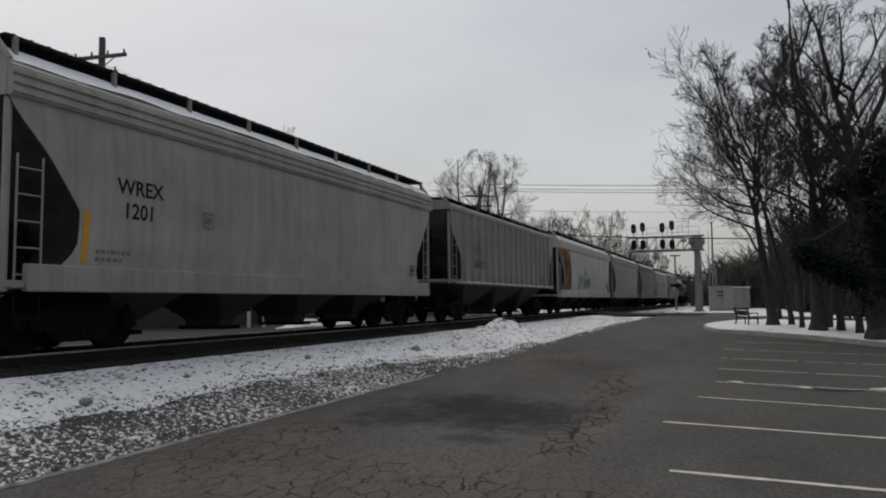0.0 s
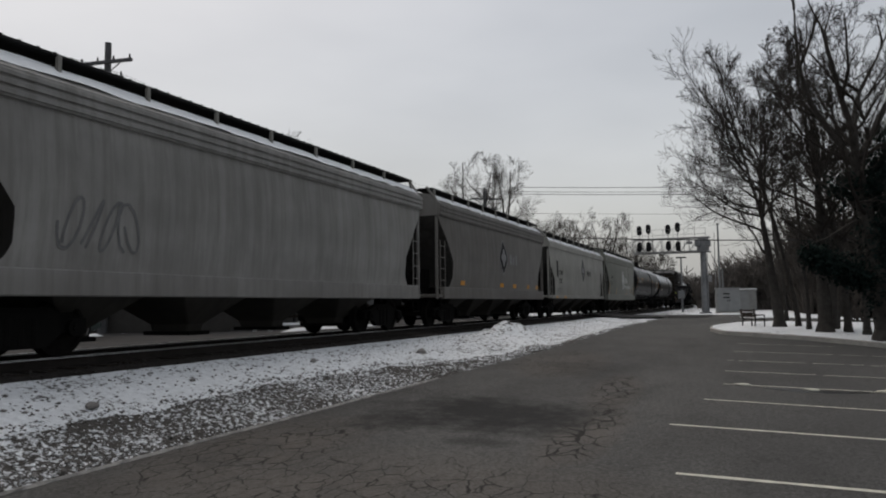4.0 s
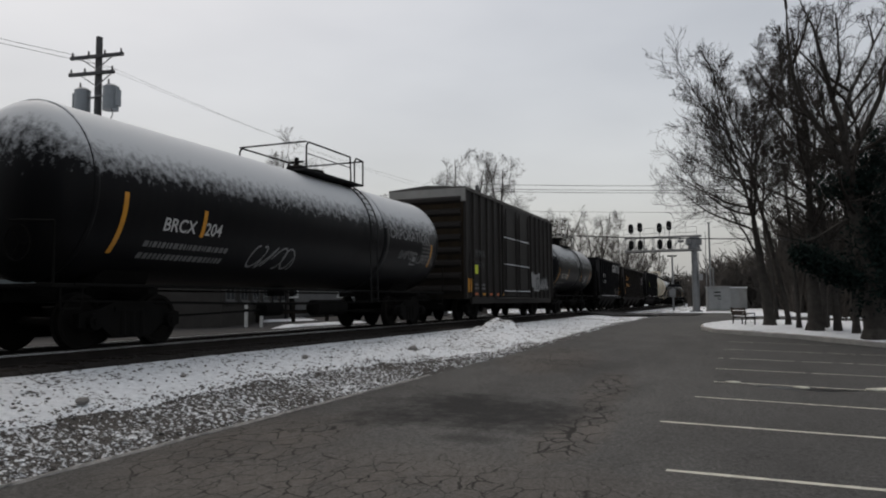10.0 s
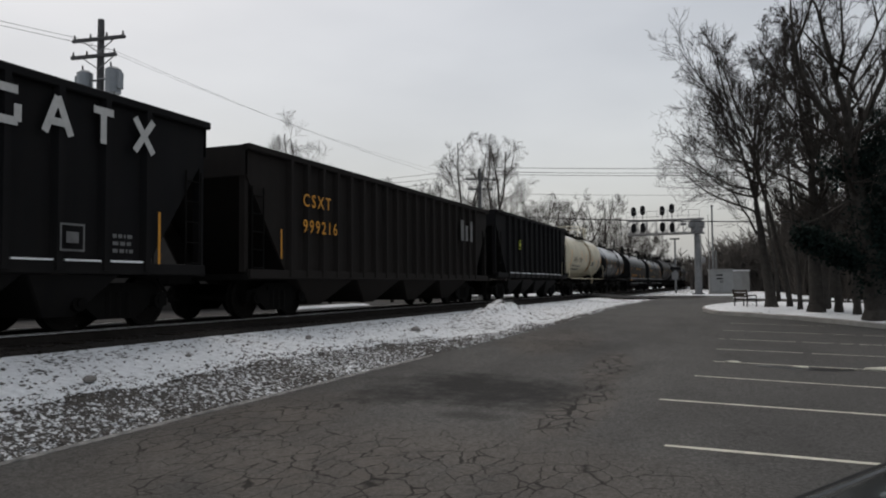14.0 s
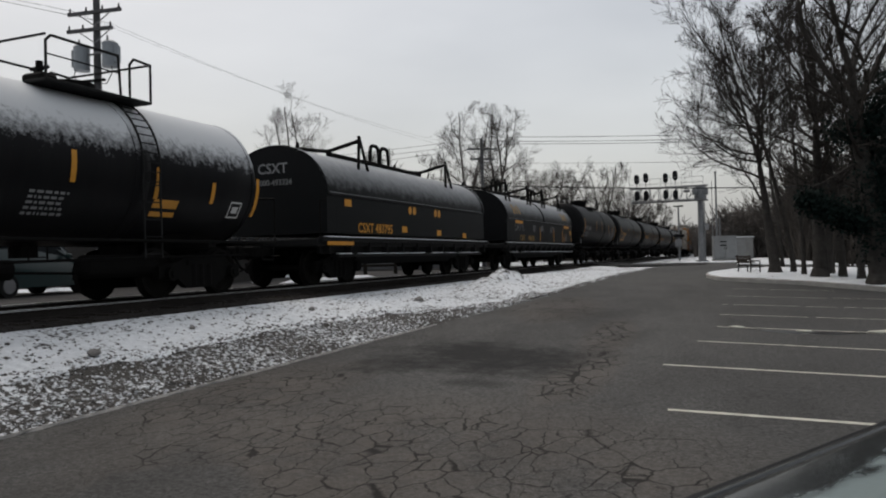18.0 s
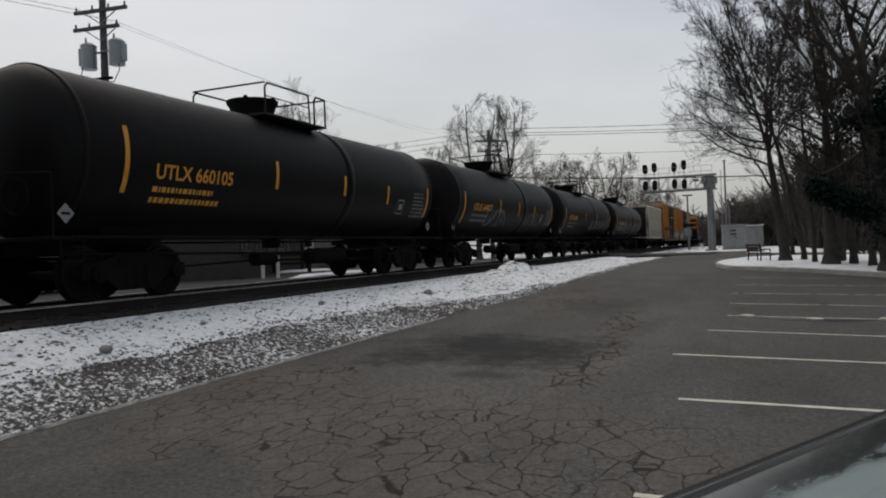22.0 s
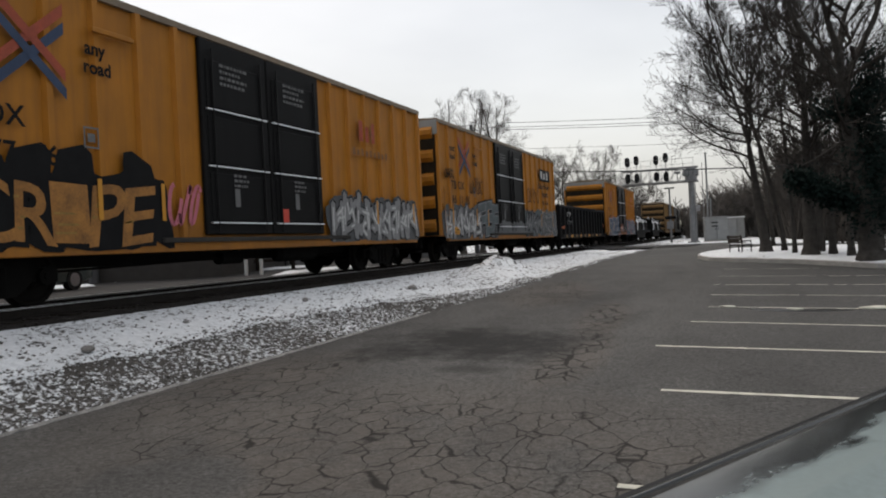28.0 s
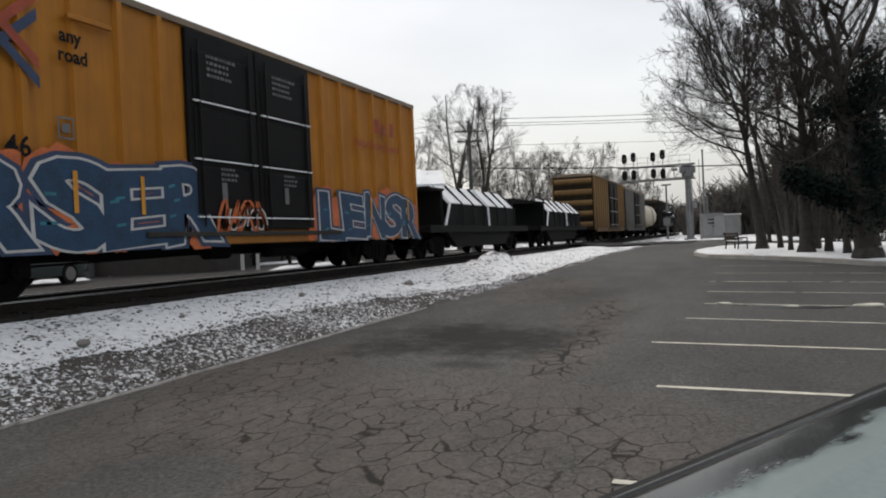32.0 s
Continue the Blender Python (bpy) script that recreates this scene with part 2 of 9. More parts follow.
    base = ramp(n, l, blot.outputs["Fac"], [(0.3, (0.064, 0.062, 0.0595)), (0.55, (0.091, 0.0895, 0.0865)), (0.75, (0.112, 0.109, 0.104))])
    base = mixc(n, l, 0.6, base, ramp(n, l, grit.outputs["Fac"], [(0.3, (0.024, 0.0235, 0.0225)), (0.7, (0.131, 0.128, 0.122))]))
    mott = tex(n, l, "ShaderNodeTexNoise", 22.0, v, 6.0, 0.8)
    base = mixc(n, l, 1.0, base, ramp(n, l, mott.outputs["Fac"], [(0.34, grey(0.4)), (0.66, grey(1.62))]), "MULTIPLY")
    grime = tex(n, l, "ShaderNodeTexNoise", 0.35, coords(n, l, "Object", (1.0, 0.45, 1.0)), 7.0, 0.68)
    base = mixc(n, l, ramp(n, l, grime.outputs["Fac"], [(0.45, grey(0.0)), (0.68, grey(0.5))]), base, (0.03, 0.029, 0.028))
    base = mixc(n, l, calc(n, l, "MULTIPLY", calc(n, l, "MULTIPLY", worn, 0.5), calc(n, l, "MULTIPLY", calc(n, l, "SUBTRACT", torn, 0.34, True), 3.2, True)), base, (0.128, 0.108, 0.09))
    bays = n.new("ShaderNodeMapRange")
    bays.inputs["From Min"].default_value, bays.inputs["From Max"].default_value = -0.9, 1.6
    l.new(calc(n, l, "ADD", sep.outputs["X"], calc(n, l, "MULTIPLY", blot.outputs["Fac"], 1.2)), bays.inputs["Value"])
    base = mixc(n, l, calc(n, l, "MULTIPLY", bays.outputs[0], 0.34), base, (0.034, 0.034, 0.034))
    base = mixc(n, l, calc(n, l, "MULTIPLY", patch(-5.3, 3.6, 2.0, 2.4, 0.1, 1.4, 2.5), 0.3), base, (0.03, 0.03, 0.029))
    damp = calc(n, l, "MAXIMUM", patch(-3.8, 10.6, 1.95, 1.6, -0.1, 1.1, 5.0), calc(n, l, "MULTIPLY", patch(-3.2, 8.85, 0.5, 0.28, 0.0, 1.0), 0.6))
    damp = calc(n, l, "MAXIMUM", damp, calc(n, l, "MULTIPLY", calc(n, l, "MAXIMUM", patch(-3.3, 16.5, 1.3, 1.6, 0.2, 1.2, 3.5), patch(-2.0, 12.6, 0.4, 2.2, -0.2, 1.2, 3.5)), 0.4))
    base = mixc(n, l, calc(n, l, "MULTIPLY", damp, 0.8), base, (0.0115, 0.0113, 0.011))
    base = mixc(n, l, calc(n, l, "MULTIPLY", crack, 0.86), base, (0.013, 0.012, 0.011))
    l.new(base, b.inputs["Base Color"])
    b.inputs["Roughness"].default_value = 0.9
    b.inputs["Specular IOR Level"].default_value = 0.12
    hgt = calc(n, l, "SUBTRACT", calc(n, l, "MULTIPLY", grit.outputs["Fac"], 0.3), crack)
    bump(n, l, b, hgt, 0.5, 0.012)
    return m


def snow_material(name, stones=0.35, scale=1.0, melt=0.5):
    """Thin snow with soil and stone showing through it."""
    m, n, l, b = nodes_of(name)
    v = coords(n, l)
    t1 = tex(n, l, "ShaderNodeTexNoise", 7.0 * scale, v, 8.0, 0.7)
    t2 = tex(n, l, "ShaderNodeTexNoise", 0.7, v, 3.0)
    t3 = tex(n, l, "ShaderNodeTexNoise", 60.0, v, 3.0)
    f = calc(n, l, "ADD", t1.outputs["Fac"], calc(n, l, "MULTIPLY", calc(n, l, "SUBTRACT", t2.outputs["Fac"], 0.5), melt))
    col = ramp(n, l, f, [(stones, (0.06, 0.055, 0.05)), (stones + 0.035, (0.60, 0.62, 0.64)), (0.75, (0.82, 0.84, 0.86))])
    l.new(col, b.inputs["Base Color"])
    b.inputs["Roughness"].default_value = 0.8
    b.inputs["Specular IOR Level"].default_value = 0.2
    bump(n, l, b, calc(n, l, "ADD", t1.outputs["Fac"], calc(n, l, "MULTIPLY", t3.outputs["Fac"], 0.15)), 0.5, 0.06)
    return m


M_ASPHALT = asphalt_material()
M_SNOW = snow_material("thin_snow", 0.30)
M_BERM = snow_material("snow_with_stones", 0.375, 1.15, 0.35)
M_GROUND = snow_material("far_snow_and_grass", 0.44, 0.15, 0.6)
M_ROAD = plain("worn_road", (0.05, 0.048, 0.047), 0.85, vary=0.3, scale=0.7, bumpy=0.3)
M_SNOWCAP = plain("snow_crust", (0.76, 0.78, 0.8), 0.85, vary=0.08, scale=3, bumpy=0.5)
M_BALLAST = plain("dark_ballast", (0.03, 0.027, 0.025), 0.95, vary=0.5, scale=6, bumpy=0.8)
M_STONE = plain("grey_stone", (0.17, 0.16, 0.15), 0.9, vary=0.5, scale=5, bumpy=0.4)
M_RAIL = plain("rusty_rail_side", (0.026, 0.023, 0.021), 0.8, 0.0, vary=0.3)
M_RAILTOP = plain("polished_rail_top", (0.45, 0.45, 0.46), 0.3, 0.9, vary=0.1)
M_TIE = plain("creosoted_wood", (0.025, 0.021, 0.018), 0.9, vary=0.4, scale=4, bumpy=0.4)
M_LINE = plain("worn_white_road_paint", (0.46, 0.45, 0.385), 0.85, vary=0.4, scale=7)
# wheels and running gear: the dimness under the wagons is put into these near-black colours
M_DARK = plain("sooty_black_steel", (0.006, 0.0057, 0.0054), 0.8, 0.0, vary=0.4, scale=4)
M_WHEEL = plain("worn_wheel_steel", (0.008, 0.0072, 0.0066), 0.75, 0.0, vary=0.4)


# ---- building helpers ----
def mesh_of(name, bm, material, smooth=False):
    me = bpy.data.meshes.new(name)
    bm.to_mesh(me)
    bm.free()
    for mt in material if isinstance(material, (list, tuple)) else [material]:
        me.materials.append(mt)
    if smooth:
        me.polygons.foreach_set("use_smooth", [True] * len(me.polygons))
    return me


def part(name, bm, material, parent=None, label="", smooth=False):
    ob = new(name, mesh_of(name, bm, material, smooth) if isinstance(bm, bmesh.types.BMesh) else bm)
    if parent is not None:
        ob.parent = parent
    return tagged(ob, label) if label else ob


def thing(name, label, category, group="", kind=""):
    return tagged(new(name), label, category, group, kind)


def box(bm, x0, x1, y0, y1, z0, z1, bevel=0.0, mat=0):
    """A box between two corners, its edges cut by bevel."""
    vs = [bm.verts.new((x, y, z)) for x in (x0, x1) for y in (y0, y1) for z in (z0, z1)]
    fs = [bm.faces.new([vs[i] for i in q]) for q in ((0, 1, 3, 2), (4, 6, 7, 5), (0, 4, 5, 1), (2, 3, 7, 6), (0, 2, 6, 4), (1, 5, 7, 3))]
    for f in fs:
        f.material_index = mat
    if bevel:
        bmesh.ops.bevel(bm, geom=list({e for f in fs for e in f.edges}), offset=bevel, segments=1, affect="EDGES")
    return bm


def bar(bm, a, b, r, sides=6, r2=None):
    """A round bar from a to b."""
    a, b = Vector(a), Vector(b)
    d = (b - a).normalized()
    p = d.orthogonal().normalized()
    q = d.cross(p)
    r2 = r if r2 is None else r2
    rings = []
    for c, rad in ((a, r), (b, r2)):
        rings.append([bm.verts.new(c + (p * math.cos(k * math.tau / sides) + q * math.sin(k * math.tau / sides)) * rad) for k in range(sides)])
    for k in range(sides):
        bm.faces.new((rings[0][k], rings[0][(k + 1) % sides], rings[1][(k + 1) % sides], rings[1][k]))
    bm.faces.new(rings[0][::-1])
    bm.faces.new(rings[1])
    return bm


def rod(bm, pts, r, sides=6):
    for a, b in zip(pts, pts[1:]):
        bar(bm, a, b, r, sides)
    return bm


def extrude_profile(bm, pts, axis, lo, hi, closed=True, mat=0):
    """A prism whose cross-section pts lies in the other two axes."""
    def at(p, w):
        return {"x": (w, p[0], p[1]), "y": (p[0], w, p[1]), "z": (p[0], p[1], w)}[axis]
    a, b = [bm.verts.new(at(p, lo)) for p in pts], [bm.verts.new(at(p, hi)) for p in pts]
    n = len(pts)
    for k in range(n if closed else n - 1):
        bm.faces.new((a[k], a[(k + 1) % n], b[(k + 1) % n], b[k])).material_index = mat
    if closed:
        bm.faces.new(a[::-1]).material_index = mat
        bm.faces.new(b).material_index = mat
    bmesh.ops.recalc_face_normals(bm, faces=bm.faces)
    return bm


def B():
    return bmesh.new()


def loft(bm, sections):
    """Skins rings of points, from the first to the last, and caps both."""
    rings = [[bm.verts.new(p) for p in s] for s in sections]
    n = len(rings[0])
    for a, b in zip(rings, rings[1:]):
        for k in range(n):
            bm.faces.new((a[k], a[(k + 1) % n], b[(k + 1) % n], b[k]))
    bm.faces.new(rings[0][::-1])
    bm.faces.new(rings[-1])
    bmesh.ops.recalc_face_normals(bm, faces=bm.faces)
    return bm


def rounded_section(hx, hy, r=0.12, n=3):
    pts = []
    for sx, sy, a0 in ((1, 1, 0), (-1, 1, 90), (-1, -1, 180), (1, -1, 270)):
        for k in range(n + 1):
            a = radians(a0 + 90 * k / n)
            pts.append((sx * (hx - r) + r * math.cos(a), sy * (hy - r) + r * math.sin(a)))
    return pts


def auto_smooth(me, angle=0.6):
    """Smooth shading, with the sharp edges kept."""
    bm = B()
    bm.from_mesh(me)
    for f in bm.faces:
        f.smooth = True
    for e in bm.edges:
        e.smooth = not (len(e.link_faces) == 2 and e.calc_face_angle(0) > angle)
    bm.to_mesh(me)
    bm.free()

# ---- the ground ----
RAIL_Z, TRACK_X = 1.30, -10.95


def ease(a, b, v):
    q = min(1.0, max(0.0, (v - a) / (b - a)))
    return q * q * (3 - 2 * q)


def lot_z(x, y):
    """The car park falls to the right and rises ahead, until it meets the level of the crossing; behind the trees the land drops."""
    z = -0.0223 * max(x, -8.0) + 0.0321 * max(y, -12.0)
    z = z if z < 0.8 else 0.8 + 0.25 * (1 - math.exp(-(z - 0.8) / 0.25))
    return z - 0.9 * ease(32, 57, y) * ease(1, 14, x)


def edge_x(y):
    """The left edge of the car park."""
    return -7.05 + 0.088 * y if y < 23 else -5.03


def sheet(bm, xs, ys, height):
    grid = [[bm.verts.new((x, y, height(x, y))) for y in ys] for x in xs]
    for i in range(len(xs) - 1):
        for j in range(len(ys) - 1):
            bm.faces.new((grid[i][j], grid[i + 1][j], grid[i + 1][j + 1], grid[i][j + 1]))
    return bm


def ground_z(x, y):
    z = lot_z(x, y) - 0.07
    if x < -9:
        z += (0.92 - z) * min(1, (-9 - x) / 2)
    return z + max(0, math.hypot(x, y) - 140) * 0.004


gx = [-2500, -900, -400, -200, -120, -80, -60, -45] + [-36 + 2 * k for k in range(35)] + [40, 55, 80, 120, 200, 400, 900, 2500]
gy = [-2500, -900, -300, -120, -60, -40] + [-28 + 3 * k for k in range(50)] + [135, 160, 200, 300, 500, 900, 1600, 3500]
tagged(part("ground", sheet(B(), gx, gy, ground_z), M_GROUND, smooth=True), "patchy snow over frozen winter ground", "ground", kind="structure")

lot = B()
rows = []
for y in [-12 + 0.6 * k for k in range(75)] + [33 + 1.0 * k for k in range(26)]:
    x0 = edge_x(y)
    x1 = 30 + ease(33, 36, y) * 25 if y < 48 else max(-0.6, 55 - (y - 48) * 60)
    rows.append([lot.verts.new((x0 + (x1 - x0) * (k / 40) ** 1.5, y, lot_z(x0 + (x1 - x0) * (k / 40) ** 1.5, y))) for k in range(41)])
for a, b in zip(rows, rows[1:]):
    for k in range(40):
        lot.faces.new((a[k], a[k + 1], b[k + 1], b[k]))
tagged(part("parking_lot", lot, M_ASPHALT, smooth=True), "worn grey asphalt covered in a net of dark cracks", "pavement", kind="structure")
tagged(part("crossing_road", sheet(B(), [-60, -40, -20, -14, -12.4, -9.5, -8, -4.9, -2.5], [49.5, 52, 55, 58], lambda x, y: 1.07 + (0.17 if -12.6 < x < -9.3 else 0.02)), M_ROAD, smooth=True), "grey road that crosses the railway", "road", kind="structure")
tagged(part("snow_verge", sheet(B(), [-4.5 + 1.5 * k for k in range(31)], [58.5 + 1.5 * k for k in range(18)] , lambda x, y: lot_z(x, y) + 0.02 + 0.05 * noise.noise((x * 0.6, y * 0.6, 0))), M_SNOW, smooth=True), "white snow beside the road", "snow", kind="structure")
tagged(part("far_verge", sheet(B(), [0.5 + 1.5 * k for k in range(36)], [48.6 + 1.2 * k for k in range(9)], lambda x, y: lot_z(x, y) + 0.03 + 0.05 * noise.noise((x * 0.6, y * 0.6, 0))), M_SNOW, smooth=True), "strip of snow along the far side of the road", "snow", kind="structure")
tagged(part("back_street", sheet(B(), [-27, -24, -21, -18, -15.2], [-60 + 6 * k for k in range(19)], lambda x, y: 1.06 + 0.02 * noise.noise((x * 0.3, y * 0.3, 1))), M_ROAD, smooth=True), "grey street behind the railway", "road", kind="structure")


# ---- the bank between car park and railway ----
def bank_z(x, y):
    xe = edge_x(y)
    s = (xe - x) / (xe + 9.35)
    z0 = lot_z(xe, y)
    z1 = 1.06
    h = z0 + 0.04 + (z1 - z0 - 0.04) * (0.55 * s + 0.45 * s * s)
    n = 0.05 * noise.noise((x * 1.3, y * 1.3, 0)) + 0.03 * noise.noise((x * 4, y * 4, 3)) + 0.015 * noise.noise((x * 11, y * 11, 5))
    pile = 0.46 * math.exp(-((x + 6.95) / 0.75) ** 2 - ((y - 22.4) / 1.25) ** 2) + 0.12 * math.exp(-((x + 6.2) / 0.5) ** 2 - ((y - 20.6) / 0.9) ** 2)
    pile *= 1 + 0.5 * noise.noise((x * 3, y * 3, 9))
    ridge = 0.09 * ease(0.25, 0.45, s) * ease(1.0, 0.7, s)
    return h + n * min(1, 6 * s) * min(1, 6 * (1.02 - s)) + pile + ridge


def snow_line(y):
    """How far from the car park's edge the snow begins, as a share of the bank."""
    return 0.36 * (1 - ease(12, 19, y)) + 0.04 + 0.05 * noise.noise((y * 0.8, 0, 2))


bank, gravel = B(), B()
ylist = [-6 + 0.22 * k for k in range(170)] + [31.5 + 0.5 * k for k in range(36)]
prev = None
for y in ylist:
    xe, fade = edge_x(y), ease(50, 36, y)
    wid = (xe + 9.35) * (0.25 + 0.75 * fade) if y > 36 else xe + 9.35
    xa = xe - wid if y > 36 else -9.35
    off = (-9.35 - (xe - wid)) if y > 36 else 0
    sl = snow_line(y)
    xs_ = [xe - (xe + 9.35) * (sl + (1 - sl) * k / 22) for k in range(23)]
    if y > 36:
        xs_ = [max(-9.35, min(xe, -9.35 + (x + 9.35) * (0.12 + 0.88 * fade))) for x in xs_]
    gs_ = [xe - (xe + 9.35) * ((sl + 0.03) * k / 8) for k in range(9)]
    cur = ([bank.verts.new((x, y, bank_z(x, y))) for x in xs_], [gravel.verts.new((x + 0.03, y, lot_z(x, y) - 0.01) if k == 0 else (x, y, bank_z(x, y) - (0.012 if k == 8 else 0.03 if k == 1 else 0.0))) for k, x in enumerate(gs_) if y < 36])
    if prev:
        for k in range(22):
            bank.faces.new((prev[0][k], cur[0][k], cur[0][k + 1], prev[0][k + 1]))
        if y < 36:
            for k in range(8):
                gravel.faces.new((prev[1][k], cur[1][k], cur[1][k + 1], prev[1][k + 1]))
    prev = cur
tagged(part("snow_bank", bank, M_BERM, smooth=True), "bank of thin trodden snow with stones showing through", "snow", kind="structure")
M_GRAVEL = snow_material("gravel_with_snow", 0.53, 2.0, 0.35)
tagged(part("gravel_strip", gravel, M_GRAVEL, smooth=True), "strip of dark gravel sprinkled with snow", "gravel", kind="structure")


def stones(name, places, seed, material, label):
    """Many small angular stones in one mesh. places: x, y, size, squash."""
    rng = random.Random(seed)
    verts, faces = [], []
    for x, y, z, s, q in places:
        b = len(verts)
        a0 = rng.uniform(0, 6.28)
        for k in range(5):
            a = a0 + k * 1.2566 + rng.uniform(-0.3, 0.3)
            r = s * rng.uniform(0.75, 1.2)
            verts.append((x + r * math.cos(a), y + r * math.sin(a) * 0.8, z + s * q * rng.uniform(0.1, 0.5)))
        verts.append((x + rng.uniform(-0.3, 0.3) * s, y + rng.uniform(-0.3, 0.3) * s, z + s * q * rng.uniform(0.9, 1.3)))
        verts.append((x, y, z - 0.3 * s))
        for k in range(5):
            faces += [(b + k, b + (k + 1) % 5, b + 5), (b + (k + 1) % 5, b + k, b + 6)]
    me = bpy.data.meshes.new(name)
    me.from_pydata(verts, [], faces)
    for mt in [material]:
        me.materials.append(mt)
    return tagged(new(name, me), label, "stones", kind="stuff")


def stone_material(name, snowy):
    m, n, l, b = nodes_of(name)
    geo = n.new("ShaderNodeNewGeometry")
    col = ramp(n, l, geo.outputs["Random Per Island"], [(0.0, (0.05, 0.046, 0.042)), (0.5, (0.12, 0.11, 0.1)), (1.0, (0.22, 0.21, 0.2))])
    t = tex(n, l, "ShaderNodeTexNoise", 25.0, coords(n, l), 4.0)
    col = mixc(n, l, 0.4, col, ramp(n, l, t.outputs["Fac"], [(0.3, (0.04, 0.038, 0.035)), (0.7, (0.2, 0.19, 0.18))]))
    if snowy:
        pick = calc(n, l, "GREATER_THAN", calc(n, l, "FRACT", calc(n, l, "MULTIPLY", geo.outputs["Random Per Island"], 7.13)), 1 - snowy)
        col = mixc(n, l, pick, col, (0.7, 0.72, 0.74))
    l.new(col, b.inputs["Base Color"])
    b.inputs["Roughness"].default_value = 0.9
    return m


rng = random.Random(5)
pl = []
for _ in range(10500):
    y = -1 + 22 * rng.random() ** 1.35
    sl = snow_line(y)
    s = (sl + 0.08) * rng.random() ** 0.85
    x = edge_x(y) - (edge_x(y) + 9.35) * s
    pl.append((x, y, bank_z(x, y), rng.uniform(0.011, 0.03) * (1.5 if rng.random() < 0.08 else 1), rng.uniform(0.35, 0.8)))
stones("gravel", pl, 6, stone_material("gravel_stone", 0.3), "loose grey gravel, half of it capped with snow")
pl = []
for _ in range(4600):
    y = -1 + 40 * rng.random() ** 1.4
    sl = snow_line(y)
    s = sl + (0.98 - sl) * rng.random()
    x = edge_x(y) - (edge_x(y) + 9.35) * s
    pl.append((x, y, bank_z(x, y) - 0.005, rng.uniform(0.011, 0.034) * (1.7 if rng.random() < 0.06 else 1), rng.uniform(0.3, 0.7)))
for cx, cy, nn in ((-6.95, 22.2, 160), (-7.3, 16.4, 16)):
    for _ in range(nn):
        x, y = cx + rng.gauss(0, 0.4 if nn > 20 else 0.15), cy + rng.gauss(0, 0.6 if nn > 20 else 0.15)
        pl.append((x, y, bank_z(x, y) - 0.005, rng.uniform(0.02, 0.05), 0.6))
stones("bank_stones", pl, 7, stone_material("bank_stone", 0.0), "dark stones scattered on the snowy bank")
for cx, cy, s in ((-7.86, 7.3, 0.085), (-8.25, 9.6, 0.05), (-8.1, 12.9, 0.07), (-7.3, 16.4, 0.12)):
    bm = B()
    bmesh.ops.create_icosphere(bm, subdivisions=2, radius=s)
    for v in bm.verts:
        v.co *= 1 + 0.35 * noise.noise(v.co * 9 + Vector((cx, cy, 0)))
        v.co.z *= 0.65
    ob = tagged(part("rock", bm, M_STONE), "dark grey rock lying on the snowy bank", "rock")
    ob.matrix_basis = pose(cx, cy, bank_z(cx, cy) + s * 0.3)

# pale broken rim of the asphalt
rim = B()
last = None
rng = random.Random(8)
for y in [-4 + 0.12 * k for k in range(150)]:
    x, z = edge_x(y), lot_z(edge_x(y), y)
    w = 0.012 + 0.03 * rng.random()
    cur = [rim.verts.new(p) for p in ((x + w, y, z + 0.004), (x + 0.012, y, z + 0.022 + 0.01 * rng.random()), (x - 0.03, y, z + 0.025))]
    if last:
        for k in range(2):
            rim.faces.new((last[k], cur[k], cur[k + 1], last[k + 1]))
    last = cur
M_RIM = plain("pale_asphalt_rim", (0.26, 0.25, 0.235), 0.9, vary=0.4, scale=8)
tagged(part("pavement_edge", rim, M_RIM), "pale crumbling rim of the asphalt", "kerb", kind="structure")

# ---- parking lines ----
LINES = ((-0.83, 5.31, 4.4, 5.4, 0.05), (-0.80, 7.99, 4.3, 8.02, 0.05), (-1.11, 10.61, 4.3, 10.5, 0.045), (-0.78, 13.06, 4.3, 12.75, 0.04), (-0.55, 15.08, 4.3, 14.85, 0.04), (-0.57, 17.13, 4.2, 16.95, 0.035), (-0.57, 19.3, 4.1, 19.15, 0.035), (-0.5, 21.6, 4.0, 21.45, 0.03), (-0.4, 24.0, 2.4, 23.9, 0.03), (3.9, 23.4, 4.25, 6.0, 0.05))
rng = random.Random(4)
for x0, y0, x1, y1, w in LINES:
    bm = B()
    n = 36
    up = -0.03 if y0 < 6 else 0.2 if y0 < 12 else 0.1 if y0 < 14 else 0.03
    y0, y1 = (y0 + up, y1 + up) if y0 < 20 else (y0, y1)
    d = Vector((x1 - x0, y1 - y0, 0))
    q = Vector((-d.y, d.x, 0)).normalized()
    gap = 0.0 if y0 < 12 else 0.05 if y0 < 16 else 0.1
    pts = []
    for k in range(n + 1):
        p = Vector((x0, y0, 0)) + d * (k / n)
        ww = w * rng.uniform(0.85, 1.15)
        pts.append([bm.verts.new((p.x + s * q.x * ww, p.y + s * q.y * ww, lot_z(p.x, p.y) + 0.005)) for s in (-1, 1)])
    for a, b in zip(pts, pts[1:]):
        if rng.random() >= gap:
            bm.faces.new((a[0], b[0], b[1], a[1]))
    tagged(part("parking_line", bm, M_LINE), "worn white parking line on the asphalt", "road marking", "parking lines", "structure")
bm = B()
ngon_pts = [(0.75 * math.cos(a) * (1 + 0.3 * math.sin(3 * a)), 0.3 * math.sin(a) * (1 + 0.3 * math.cos(2 * a))) for a in [k * 0.4488 for k in range(14)]]
f = bm.faces.new([bm.verts.new((1.0 + px, 14.75 + py, lot_z(1.0 + px, 14.75 + py) + 0.004)) for px, py in ngon_pts])
bmesh.ops.triangulate(bm, faces=[f])
